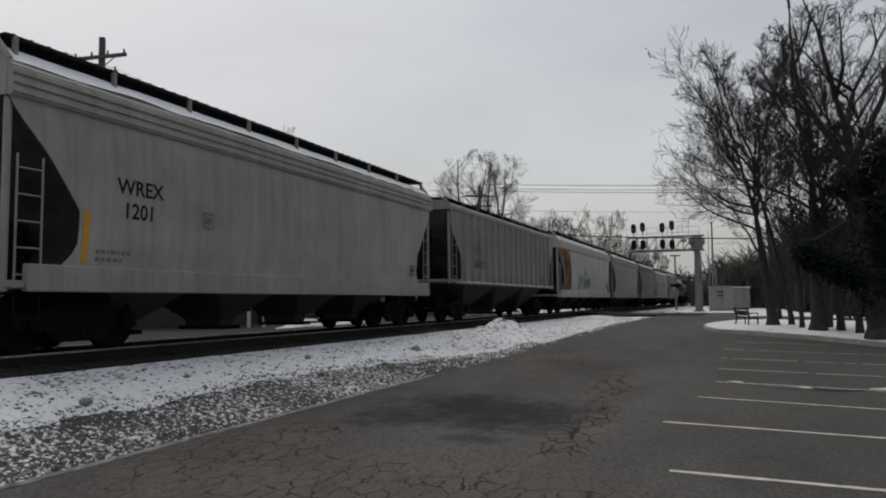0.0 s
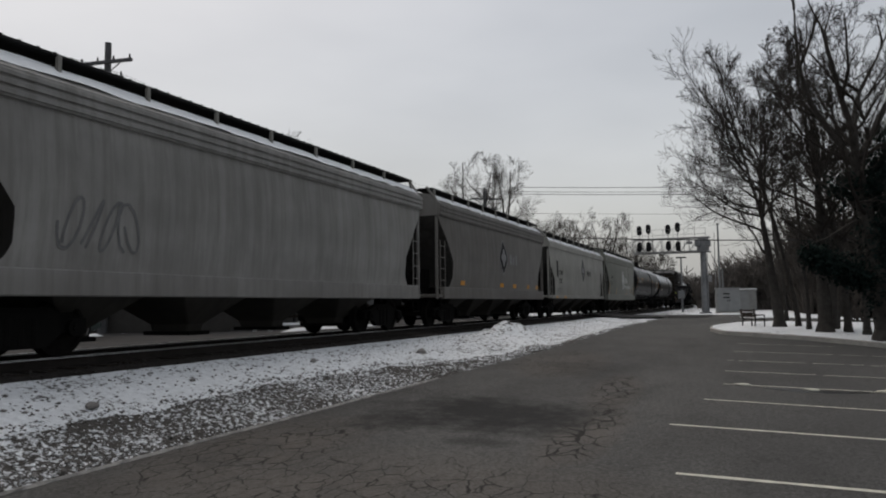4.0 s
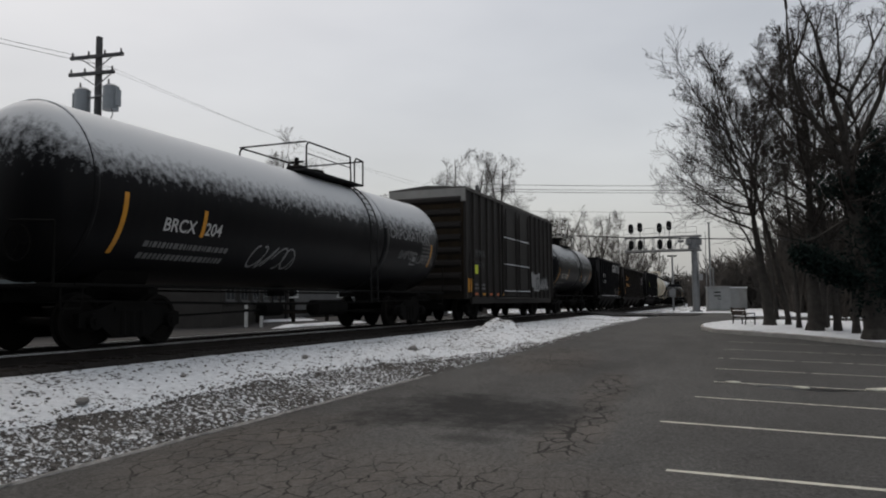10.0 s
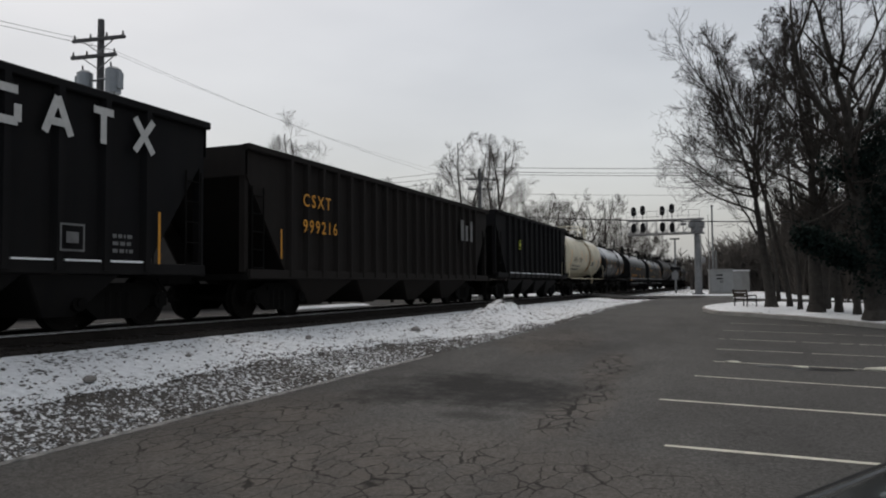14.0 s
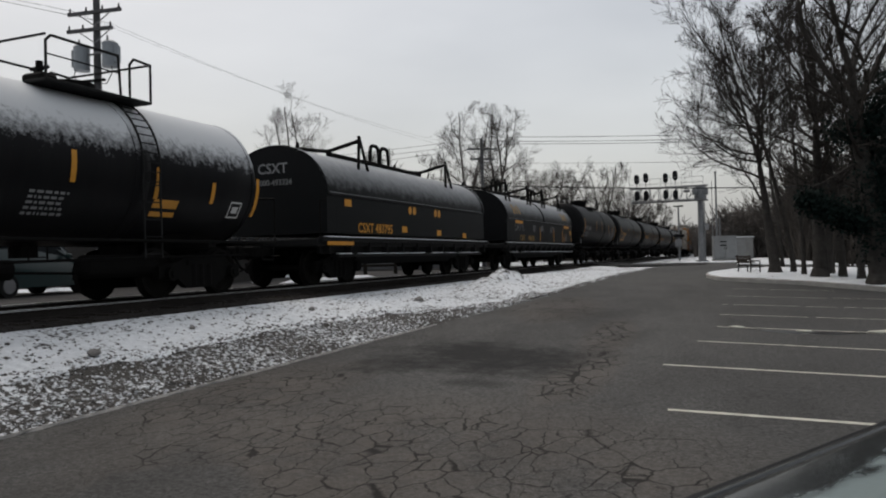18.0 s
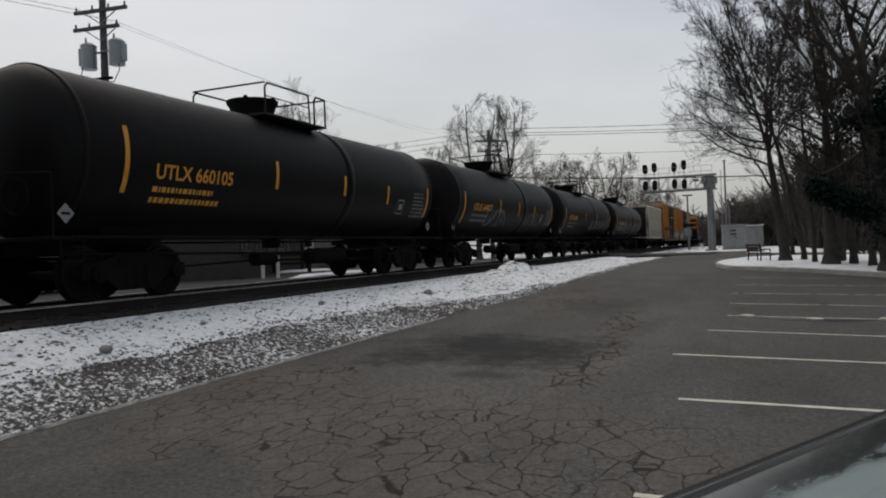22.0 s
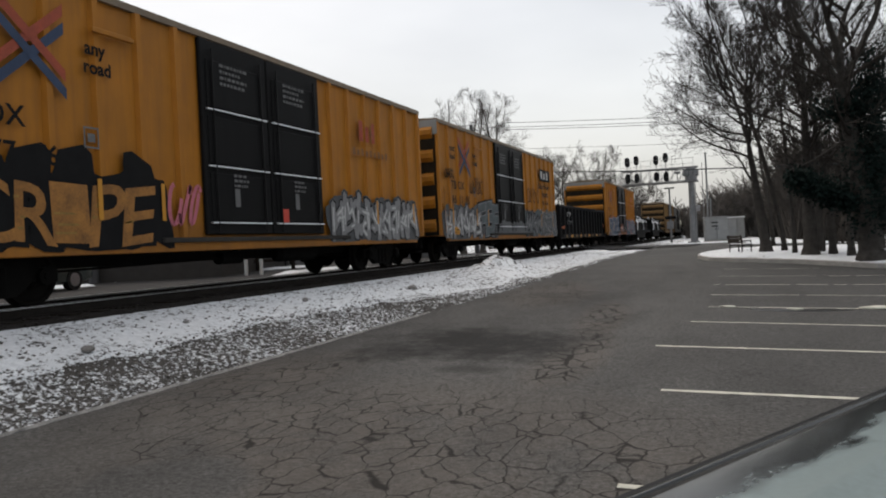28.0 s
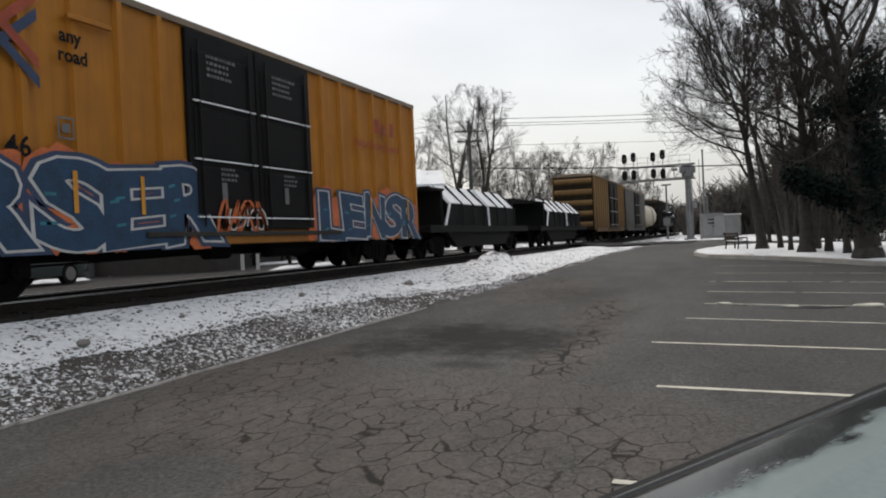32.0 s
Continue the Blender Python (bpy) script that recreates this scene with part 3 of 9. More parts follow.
tagged(part("pothole", bm, plain("wet_pothole", (0.018, 0.017, 0.017), 0.35, vary=0.4, scale=6)), "dark wet pothole in the asphalt", "pothole", kind="structure")
for x, y, s in ((0.93, 14.85, 0.09), (2.2, 15.0, 0.16), (-0.2, 15.1, 0.1)):
    bm = B()
    bmesh.ops.create_icosphere(bm, subdivisions=2, radius=s)
    for v in bm.verts:
        v.co = Vector((v.co.x * 1.6, v.co.y * 0.7, v.co.z * 0.28)) * (1 + 0.3 * noise.noise(v.co * 12))
    ob = tagged(part("ice_lump", bm, M_LINE, smooth=True), "small lump of dirty ice on the asphalt", "ice")
    ob.matrix_basis = pose(x, y, lot_z(x, y) + s * 0.1)

# ---- the railway ----
track = thing("railway_track", "single railway track on dark ballast", "railway", kind="structure")


def along(y):
    if y <= 120:
        return TRACK_X, y, 0.0
    a = (y - 120) / 700
    return TRACK_X - 700 * (1 - math.cos(a)), 120 + 700 * math.sin(a), a


def swept(bm, prof, ys):
    rings = []
    for y in ys:
        cx, cy, a = along(y)
        rings.append([bm.verts.new((cx + px * math.cos(a), cy + px * math.sin(a), pz)) for px, pz in prof])
    n = len(prof)
    for a, b in zip(rings, rings[1:]):
        for k in range(n - 1):
            bm.faces.new((a[k], a[k + 1], b[k + 1], b[k]))
    bmesh.ops.recalc_face_normals(bm, faces=bm.faces)
    return bm


tys = [-70, -40, -20] + [-10 + 4 * k for k in range(33)] + [125 + 10 * k for k in range(26)]
bm = swept(B(), [(-4.6, 0.9), (-2.3, 1.08), (-1.3, 1.12), (1.3, 1.12), (1.45, 1.09), (1.75, 1.0)], tys)
bed = part("ballast_bed", bm, M_BALLAST, track)
for f in bed.data.polygons:
    if f.normal.z < 0:
        f.flip()
for s in (-1, 1):
    g = s * 0.755
    r = part("rail", swept(B(), [(g - 0.075, 1.13), (g - 0.07, 1.145), (g - 0.012, 1.165), (g - 0.012, 1.25), (g - 0.036, 1.262), (g - 0.036, 1.293), (g + 0.036, 1.293), (g + 0.036, 1.262), (g + 0.012, 1.25), (g + 0.012, 1.165), (g + 0.07, 1.145), (g + 0.075, 1.13)], tys), M_RAIL, track)
    part("rail_head", swept(B(), [(g - 0.037, 1.275), (g - 0.034, 1.297), (g + 0.034, 1.297), (g + 0.037, 1.275)], tys), M_RAILTOP, r, "polished running surface")
tie = mesh_of("tie", box(B(), -1.3, 1.3, -0.115, 0.115, 0.95, 1.135, 0.015), M_TIE)
rng = random.Random(2)
for k in range(150):
    cx, cy, a = along(-8 + 0.56 * k)
    ob = new("tie", tie)
    ob.parent = track
    ob.matrix_basis = pose(cx + rng.uniform(-0.04, 0.04), cy, rng.uniform(-0.01, 0.01), 0, 0, math.degrees(a) + rng.uniform(-1.2, 1.2))
pl = []
for _ in range(5200):
    y = 2 + 45 * rng.random() ** 1.5
    x = TRACK_X + rng.uniform(-3.4, 1.7)
    z = 1.125 if abs(x - TRACK_X) < 1.3 else 1.09 - max(0, abs(x - TRACK_X) - 1.45) * 0.1
    pl.append((x, y, z, rng.uniform(0.02, 0.045), rng.uniform(0.5, 0.9)))
M_DSTONE = plain("sooty_ballast_stone", (0.05, 0.046, 0.043), 0.9, vary=0.5, scale=9)
stones("ballast", pl, 9, M_DSTONE, "dark sooty ballast stones between the rails")

# ---- planted island with trees, bench ----
M_KERB = plain("grey_kerb_concrete", (0.3, 0.29, 0.27), 0.9, vary=0.3, scale=4, bumpy=0.2)
isl = [(-1.35, 29.6), (-0.9, 27.9), (0.2, 26.9), (1.6, 26.0), (3.6, 23.8), (5.7, 23.3), (9, 23.2), (14, 24.4), (14.5, 30), (9, 33.0), (4, 34.3), (0.6, 35.0), (-0.9, 33.5), (-1.4, 31.4)]


def island_z(x, y):
    return lot_z(x, y) + 0.15 + 0.06 * noise.noise((x * 0.7, y * 0.7, 4))


bm = B()
top = [bm.verts.new((x, y, lot_z(x, y) + 0.14)) for x, y in isl]
cx, cy = 5.5, 29.5
rings = [top]
for q in (0.94, 0.75, 0.5, 0.25):
    rings.append([bm.verts.new((cx + (x - cx) * q, cy + (y - cy) * q, island_z(cx + (x - cx) * q, cy + (y - cy) * q) + 0.04)) for x, y in isl])
for a, b in zip(rings, rings[1:]):
    for k in range(len(isl)):
        bm.faces.new((a[k], a[(k + 1) % len(isl)], b[(k + 1) % len(isl)], b[k]))
bm.faces.new(rings[-1])
bmesh.ops.subdivide_edges(bm, edges=bm.edges, cuts=2, use_grid_fill=True)
for v in bm.verts:
    v.co.z += 0.03 * noise.noise(v.co * 1.5)
tagged(part("snowy_island", bm, M_SNOW, smooth=True), "raised island of trodden snow under the trees", "snow", kind="structure")
bm = B()
outer = [bm.verts.new((cx + (x - cx) * 1.012, cy + (y - cy) * 1.02, lot_z(x, y) - 0.05)) for x, y in isl]
mid = [bm.verts.new((cx + (x - cx) * 1.012, cy + (y - cy) * 1.02, lot_z(x, y) + 0.12)) for x, y in isl]
inn = [bm.verts.new((cx + (x - cx) * 0.985, cy + (y - cy) * 0.985, lot_z(x, y) + 0.145)) for x, y in isl]
for a, b in ((outer, mid), (mid, inn)):
    for k in range(len(isl)):
        bm.faces.new((a[k], a[(k + 1) % len(isl)], b[(k + 1) % len(isl)], b[k]))
tagged(part("island_kerb", bm, M_KERB), "low concrete kerb round the snowy island", "kerb", kind="structure")

M_BARK = plain("wet_dark_bark", (0.05, 0.046, 0.042), 0.95, vary=0.5, scale=5, bumpy=0.9)
M_TWIG = plain("dark_winter_twigs", (0.036, 0.032, 0.029), 0.95, vary=0.4, scale=2)
M_TWIG2 = plain("brown_grey_twigs", (0.058, 0.052, 0.047), 0.95, vary=0.4, scale=2)
M_BRUSH = plain("dry_grey_brown_brush", (0.085, 0.075, 0.067), 0.95, vary=0.45, scale=1)


def limb_points(rng, p, d, length, n, wander, lift):
    pts, d = [p.copy()], d.normalized()
    for k in range(n):
        d = (d + Vector((rng.gauss(0, wander), rng.gauss(0, wander), rng.gauss(0, wander * 0.6) + lift))).normalized()
        p = p + d * (length / n)
        pts.append(p.copy())
    return pts


def tube(verts, faces, pts, r0, r1, sides):
    base = len(verts)
    n = len(pts)
    for k, p in enumerate(pts):
        d = (pts[min(k + 1, n - 1)] - pts[max(k - 1, 0)]).normalized()
        u = d.orthogonal().normalized()
        w = d.cross(u)
        r = r0 + (r1 - r0) * k / (n - 1)
        for s in range(sides):
            a = s * math.tau / sides
            verts.append(p + (u * math.cos(a) + w * math.sin(a)) * r)
    for k in range(n - 1):
        for s in range(sides):
            a, b = base + k * sides + s, base + k * sides + (s + 1) % sides
            faces.append((a, b, b + sides, a + sides))


def mesh_from(name, verts, faces, material, smooth=True):
    me = bpy.data.meshes.new(name)
    me.from_pydata([tuple(v) for v in verts], [], faces)
    me.materials.append(material)
    me.polygons.foreach_set("use_smooth", [smooth] * len(me.polygons))
    return me


def bare_tree(label, x, y, z, height, r0, seed, lean=(0, 0), fork=0.28, leaders=3, limbs=7, fan=0.32, reach=0.34, sub=6, twigs=7, material=None, group="", flare=1.5, thin=1.0, side=(0, 0), bole=None):
    """A leafless tree: a trunk that forks into rising leaders, limbs on them, and two orders of twigs."""
    rng = random.Random(seed)
    th = thing("bare_tree", label, "tree", group)
    tv, tf, bv, bf = [], [], [], []
    d = Vector((lean[0], lean[1], 1)).normalized()
    trunk = [Vector((0, 0, -0.3)), Vector((0, 0, 0.0)), Vector((0, 0, 0.3))] + limb_points(rng, Vector((0, 0, 0.3)), d, height * fork, 6, 0.05, 0.02)[1:]
    tube(tv, tf, trunk[:3], r0 * flare, r0, 10)
    tube(tv, tf, trunk[2:], r0, r0 * 0.72, 10)

    def branch(p, d, length, r, order):
        n = 6 if order == 1 else 4 if order == 2 else 3
        pts = limb_points(rng, p, d, length, n, 0.13 if order < 3 else 0.17, 0.09 if order == 1 else 0.05)
        tube(bv, bf, pts, r, r * 0.35 if order < 3 else r * 0.5, 5 if order == 1 else 4 if order == 2 else 3)
        if order >= 4:
            return
        count = (sub + 1 if order == 1 else sub if order == 2 else twigs)
        for c in range(count):
            q = 0.2 + 0.8 * (c + rng.random()) / count
            i = min(n - 1, int(q * n))
            at = pts[i].lerp(pts[i + 1], q * n - i)
            ax = (pts[i + 1] - pts[i]).normalized()
            sd = ax.orthogonal().normalized()
            sd.rotate(Matrix.Rotation(rng.uniform(0, 6.28), 3, ax))
            nd = (ax * rng.uniform(0.5, 0.95) + sd * rng.uniform(0.45, 0.95) + Vector((0, 0, 0.1))).normalized()
            branch(at, nd, length * rng.uniform(0.4, 0.64) * (1.15 - 0.4 * q), max(0.0045 * thin, r * (1 - 0.6 * q) * 0.4), order + 1)

    turn = rng.uniform(0, 6.28)
    for k in range(leaders):
        a = turn + k * math.tau / leaders + rng.uniform(-0.4, 0.4)
        out = Vector((math.cos(a), math.sin(a), 0))
        ld = (d + out * fan * rng.uniform(0.7, 1.2)).normalized()
        pts = limb_points(rng, trunk[-1], ld, height * (1 - fork) * rng.uniform(0.85, 1.0), 9, 0.09, 0.07)
        tube(tv, tf, pts, r0 * (0.72 if leaders == 1 else 0.52), 0.02 * thin, 7)
        for c in range(limbs):
            q = 0.06 + 0.9 * (c + rng.random() * 0.7) / limbs
            i = min(8, int(q * 9))
            at = pts[i].lerp(pts[i + 1], q * 9 - i)
            b = a + rng.uniform(-1.9, 1.9)
            nd = Vector((math.cos(b) + side[0] * (1 - q), math.sin(b) + side[1] * (1 - q), 0.3 + 0.55 * q + rng.uniform(-0.2, 0.25)))
            branch(at, nd, height * reach * rng.uniform(0.75, 1.15) * (1.1 - 0.55 * q), r0 * (0.24 - 0.14 * q), 1)
    part("trunk", mesh_from("trunk", tv, tf, bole or M_BARK), None, th)
    part("crown", mesh_from("crown", bv, bf, material or M_TWIG), None, th)
    th.matrix_basis = pose(x, y, z)
    return th


def grown_tree(label, x, y, z, height, r0, seed, lean=(0, 0), first=0.3, limbs=18, reach=3.6, fill=9, twigs=6, leaders=2, extra=(), group="", flare=1.5, fine=0.006, bole=None, twig=None, crowd=1.0, fork=0.52, spread=0.3):
    """A spreading leafless tree: a tapered trunk, arching limbs (set by height, compass bearing, length and rise) and three orders of curved twigs."""
    rng = random.Random(seed)
    th = thing("bare_tree", label, "tree", group)
    tv, tf, bv, bf = [], [], [], []
    d = Vector((lean[0], lean[1], 1)).normalized()
    split = height * fork
    trunk = limb_points(rng, Vector((0, 0, 0.35)), d, split, 8, 0.045, 0.02)
    tube(tv, tf, [Vector((0, 0, -0.3)), Vector((0, 0, 0.02)), trunk[0]], r0 * flare * 1.1, r0 * 1.02, 12)
    tube(tv, tf, trunk, r0, r0 * 0.45, 12)
    stems = []
    for k in range(leaders):
        a = rng.uniform(0, 6.28) if leaders == 1 else k * math.tau / leaders + rng.uniform(-0.5, 0.5)
        f = 0.08 if leaders == 1 else spread * rng.uniform(0.75, 1.35)
        pts = limb_points(rng, trunk[-1], d + Vector((math.cos(a) * f, math.sin(a) * f, 0)), (height - split) * rng.uniform(0.88, 1.02), 8, 0.09, 0.035)
        tube(tv, tf, pts, r0 * (0.45 if leaders == 1 else 0.32), 0.008, 7)
        stems.append(pts)

    def spot(h, k):
        run = trunk if h < split else stems[k % leaders]
        q = (h / split if h < split else (h - split) / (height - split)) * (len(run) - 1)
        i = min(len(run) - 2, max(0, int(q)))
        return run[i].lerp(run[i + 1], min(1.0, q - i))

    def branch(p, dr, length, r, order):
        n = (8, 5, 3, 2)[order - 1]
        pts = limb_points(rng, p, dr, length, n, (0.12, 0.16, 0.2, 0.22)[order - 1], (0.05, 0.03, 0.06, 0.1)[order - 1])
        tube(bv, bf, pts, r, max(fine * 0.6, r * 0.28), (6, 4, 3, 3)[order - 1])
        if order == 4:
            return
        count = (fill, twigs, 4)[order - 1]
        for c in range(count):
            q = (0.14 if order == 1 else 0.22) + (0.86 if order == 1 else 0.78) * (c + rng.random()) / count
            i = min(n - 1, int(q * n))
            at = pts[i].lerp(pts[i + 1], q * n - i)
            ax = (pts[i + 1] - pts[i]).normalized()
            sd = ax.orthogonal().normalized()
            sd.rotate(Matrix.Rotation(rng.uniform(0, 6.28), 3, ax))
            nd = ax * rng.uniform(0.6, 1.0) + sd * rng.uniform(0.5, 0.95) + Vector((0, 0, 0.12))
            branch(at, nd, length * rng.uniform(0.36, 0.58) * (1.2 - 0.55 * q), max(fine, r * (1 - 0.65 * q) * 0.42), order + 1)

    made = list(extra)
    turn = rng.uniform(0, 360)
    for k in range(limbs):
        q = ((k + rng.uniform(0.1, 0.9)) / limbs) ** crowd
        made.append((height * (first + (0.96 - first) * q), turn + k * 137.5 + rng.uniform(-25, 25), reach * (1.05 - 0.72 * q) * rng.uniform(0.8, 1.15), 22 + 46 * q + rng.uniform(-10, 12)))
    for k, (h, az, length, rise) in enumerate(made):
        a, b = radians(az), radians(rise)
        q = h / height
        branch(spot(h, k), Vector((math.cos(a) * math.cos(b), math.sin(a) * math.cos(b), math.sin(b))), length, min(0.055, max(0.016, r0 * (0.3 - 0.2 * q))), 1)
    part("trunk", mesh_from("trunk", tv, tf, bole or M_BARK), None, th)
    part("crown", mesh_from("crown", bv, bf, twig or M_TWIG), None, th)
    th.matrix_basis = pose(x, y, z)
    return th


GROVE = "trees on the snowy island"
# the long arching limbs that the first tree holds out over the road: height, bearing, length, rise
REACHING = ((2.3, 178, 2.4, 48), (3.3, 172, 3.4, 20), (3.9, 188, 3.3, 22), (4.5, 168, 3.5, 28), (5.0, 182, 3.5, 34), (5.5, 196, 3.3, 42), (6.0, 170, 3.3, 50), (6.4, 185, 3.6, 58), (6.8, 160, 3.6, 66), (4.8, 215, 3.0, 30), (5.9, 150, 3.2, 42), (4.2, 200, 2.8, 12), (5.3, 160, 2.9, 24))
grown_tree("dark bare tree with long limbs arching over the road", 0.95, 30.0, 0.98, 10.4, 0.2, 11, (-0.05, 0), 0.36, 13, 2.8, 12, 8, 3, REACHING, group=GROVE, flare=1.7, fork=0.36, spread=0.34)
grown_tree("thin grey tree standing behind the bench", 1.5, 37.5, 1.0, 11.5, 0.09, 12, (0, 0), 0.4, 14, 2.2, 9, 7, 1, group=GROVE)
grown_tree("slender bare tree that leans over the bench", 1.6, 30.6, 0.98, 11.5, 0.1, 13, (-0.12, 0.02), 0.4, 15, 2.3, 10, 8, 2, group=GROVE)
grown_tree("slim dark tree with a slightly bent trunk", 1.83, 28.7, 0.96, 11.0, 0.08, 21, (-0.06, 0), 0.42, 13, 2.2, 10, 8, 1, group=GROVE)
grown_tree("stout bare tree with snow round its roots", 2.2, 27.2, 0.94, 11.0, 0.22, 14, (-0.015, 0), 0.24, 17, 3.3, 10, 6, 3, group=GROVE, crowd=1.4, fork=0.42, spread=0.36, flare=1.8)
grown_tree("grey tree close behind a stout one", 2.62, 28.9, 0.94, 8.8, 0.13, 22, (-0.02, 0), 0.25, 13, 2.6, 10, 7, 2, group=GROVE, fine=0.005, crowd=1.4)
grown_tree("straight bare tree on the island", 2.87, 27.3, 0.93, 9.6, 0.12, 15, (-0.05, 0), 0.24, 14, 2.6, 10, 7, 2, group=GROVE, fine=0.005, crowd=1.5)
grown_tree("young tree with a stem as thin as a pole", 2.85, 29.8, 0.95, 8.0, 0.05, 23, (0.0, 0), 0.4, 10, 1.8, 8, 6, 1, group=GROVE, flare=1.2)
grown_tree("bare tree with a straight grey trunk", 3.3, 26.5, 0.9, 9.0, 0.11, 16, (-0.01, 0), 0.24, 14, 2.6, 10, 7, 2, group=GROVE, fine=0.005, crowd=1.5)
big = grown_tree("huge old tree with ivy on its thick trunk", 3.6, 24.6, 0.82, 10.8, 0.36, 17, (-0.02, 0), 0.3, 19, 3.7, 10, 6, 4, group=GROVE, crowd=1.3, fork=0.44, spread=0.5, flare=1.5)
grown_tree("wide bare tree at the back of the island", 5.2, 30.0, 0.85, 7.8, 0.18, 18, (0, 0), 0.16, 20, 3.2, 10, 7, 3, group=GROVE)
grown_tree("dark bare tree near the end of the island", 6.2, 26.8, 0.75, 7.4, 0.18, 19, (-0.05, 0), 0.16, 20, 3.2, 10, 7, 3, group=GROVE)


def leaf_cloud(name, centres, count, size, seed, material, parent):
    rng = random.Random(seed)
    verts, faces = [], []
    for _ in range(count):
        c, r = rng.choice(centres)
        p = Vector(c) + Vector((rng.gauss(0, 1), rng.gauss(0, 1), rng.gauss(0, 1))) * r * 0.5
        u = Vector((rng.gauss(0, 1), rng.gauss(0, 1), rng.gauss(0, 1))).normalized()
        w = u.orthogonal().normalized()
        s = size * rng.uniform(0.6, 1.4)
        b = len(verts)
        verts += [p - u * s, p + w * s * 0.6 + u * s * 0.1, p + u * s, p - w * s * 0.6 + u * s * 0.1]
        faces.append((b, b + 1, b + 2, b + 3))
    return part(name, mesh_from(name, verts, faces, material, False), None, parent)


M_IVY = plain("dark_ivy_leaves", (0.008, 0.015, 0.013), 0.75, vary=0.5, scale=3)
# ivy up the trunk and over the limbs, and one heavy bough of it that hangs out over the snow
ivy = [((0.08 * math.sin(k), -0.05, 1.1 + 0.29 * k), 0.5 + 0.07 * (k % 3)) for k in range(15)]
ivy += [((-0.55 - 0.17 * k, -0.2, 1.75 + 0.1 * k), 0.3 + 0.04 * (k % 4)) for k in range(9)]
ivy += [((-0.5, -0.2, 4.6), 0.5), ((-1.0, -0.2, 4.5), 0.4), ((0.5, -0.1, 4.9), 0.55), ((0.9, 0.0, 5.1), 0.45), ((0.1, 0, 5.9), 0.5), ((0.45, -0.1, 2.6), 0.4)]
leaf_cloud("ivy", ivy, 11500, 0.06, 3, M_IVY, big)
lv, lf = [], []
for pts, r_ in (([(0, 0, 2.0), (-0.6, -0.2, 1.75), (-1.3, -0.2, 2.0), (-2.1, -0.2, 2.35)], 0.07), ([(0, 0, 3.6), (-0.7, -0.2, 3.5), (-1.5, -0.3, 3.0), (-2.2, -0.3, 2.75)], 0.05), ([(0.1, 0, 4.4), (0.9, -0.1, 4.7), (1.6, -0.1, 4.6)], 0.05)):
    tube(lv, lf, [Vector(q_) for q_ in pts], r_, 0.02, 7)
part("ivied_bough", mesh_from("ivied_bough", lv, lf, M_BARK), None, big)
lv, lf = [], []
tube(lv, lf, [Vector((0.15, 0, 2.3)), Vector((0.8, -0.1, 2.5)), Vector((1.5, -0.2, 2.7)), Vector((2.6, -0.2, 2.75)), Vector((3.6, -0.1, 2.95))], 0.17, 0.08, 9)
part("low_limb", mesh_from("low_limb", lv, lf, M_BARK), None, big)
lv, lf = [], []
tube(lv, lf, [Vector((1.2, -0.16, 2.7)), Vector((1.6, -0.2, 2.82)), Vector((2.6, -0.2, 2.86)), Vector((3.4, -0.12, 3.0))], 0.06, 0.03, 6)
part("snow_on_limb", mesh_from("snow_on_limb", lv, lf, M_SNOWCAP), None, big, "snow lying along the low limb")

bench = thing("park_bench", "dark wooden park bench standing in snow", "bench")
M_BENCH = plain("dark_bench_wood", (0.05, 0.042, 0.036), 0.8, vary=0.3, scale=6)
for k in range(4):
    part("seat_slat", box(B(), -0.75, 0.75, -0.25 + k * 0.13, -0.15 + k * 0.13, 0.43, 0.47, 0.008), M_BENCH, bench)
for k in range(3):
    part("back_slat", box(B(), -0.75, 0.75, 0.3 + k * 0.03, 0.34 + k * 0.03, 0.55 + k * 0.14, 0.66 + k * 0.14, 0.008), M_BENCH, bench)
for s in (-0.62, 0.62):
    part("leg", rod(B(), [(s, -0.22, 0), (s, -0.22, 0.43), (s, 0.28, 0.43), (s, 0.38, 0.98)], 0.035, 6), M_DARK, bench)
    part("rear_leg", rod(B(), [(s, 0.28, 0.43), (s, 0.34, 0.0)], 0.035, 6), M_DARK, bench)
    part("arm_rest", rod(B(), [(s, -0.22, 0.43), (s, -0.22, 0.66), (s, 0.3, 0.66)], 0.03, 6), M_DARK, bench)
part("snow_on_seat", box(B(), -0.72, 0.72, -0.24, 0.2, 0.472, 0.51, 0.015), M_SNOW, bench, "snow on the seat")
bench.matrix_basis = pose(0.1, 30.6, island_z(0.1, 30.6) + 0.02, 0, 0, 120) @ Matrix.Scale(0.7, 4)

# ---- signal bridge over the railway ----
M_ALU = plain("dull_grey_aluminium", (0.22, 0.22, 0.225), 0.55, 0.5, vary=0.2, scale=4)
M_GREYP = plain("weathered_grey_steel_paint", (0.16, 0.165, 0.17), 0.6, 0.2, vary=0.3, scale=3)
gan = thing("signal_bridge", "grey cantilever railway signal bridge with eight black signals", "signal")
part("post", bar(B(), (0, 0, 0), (0, 0, 6.0), 0.27, 16, 0.23), M_GREYP, gan)
part("base_flange", bar(B(), (0, 0, -0.05), (0, 0, 0.12), 0.5, 16), M_GREYP, gan)
part("head_drum", bar(bar(B(), (0, 0, 5.0), (0, 0, 5.25), 0.3, 16, 0.5), (0, 0, 5.25), (0, 0, 6.2), 0.5, 16, 0.42), M_GREYP, gan)
for sx in (-1, 1):
    part("clamp", box(B(), sx * 0.42 - 0.2, sx * 0.42 + 0.2, -0.55, 0.55, 5.55, 6.05, 0.06), M_GREYP, gan)
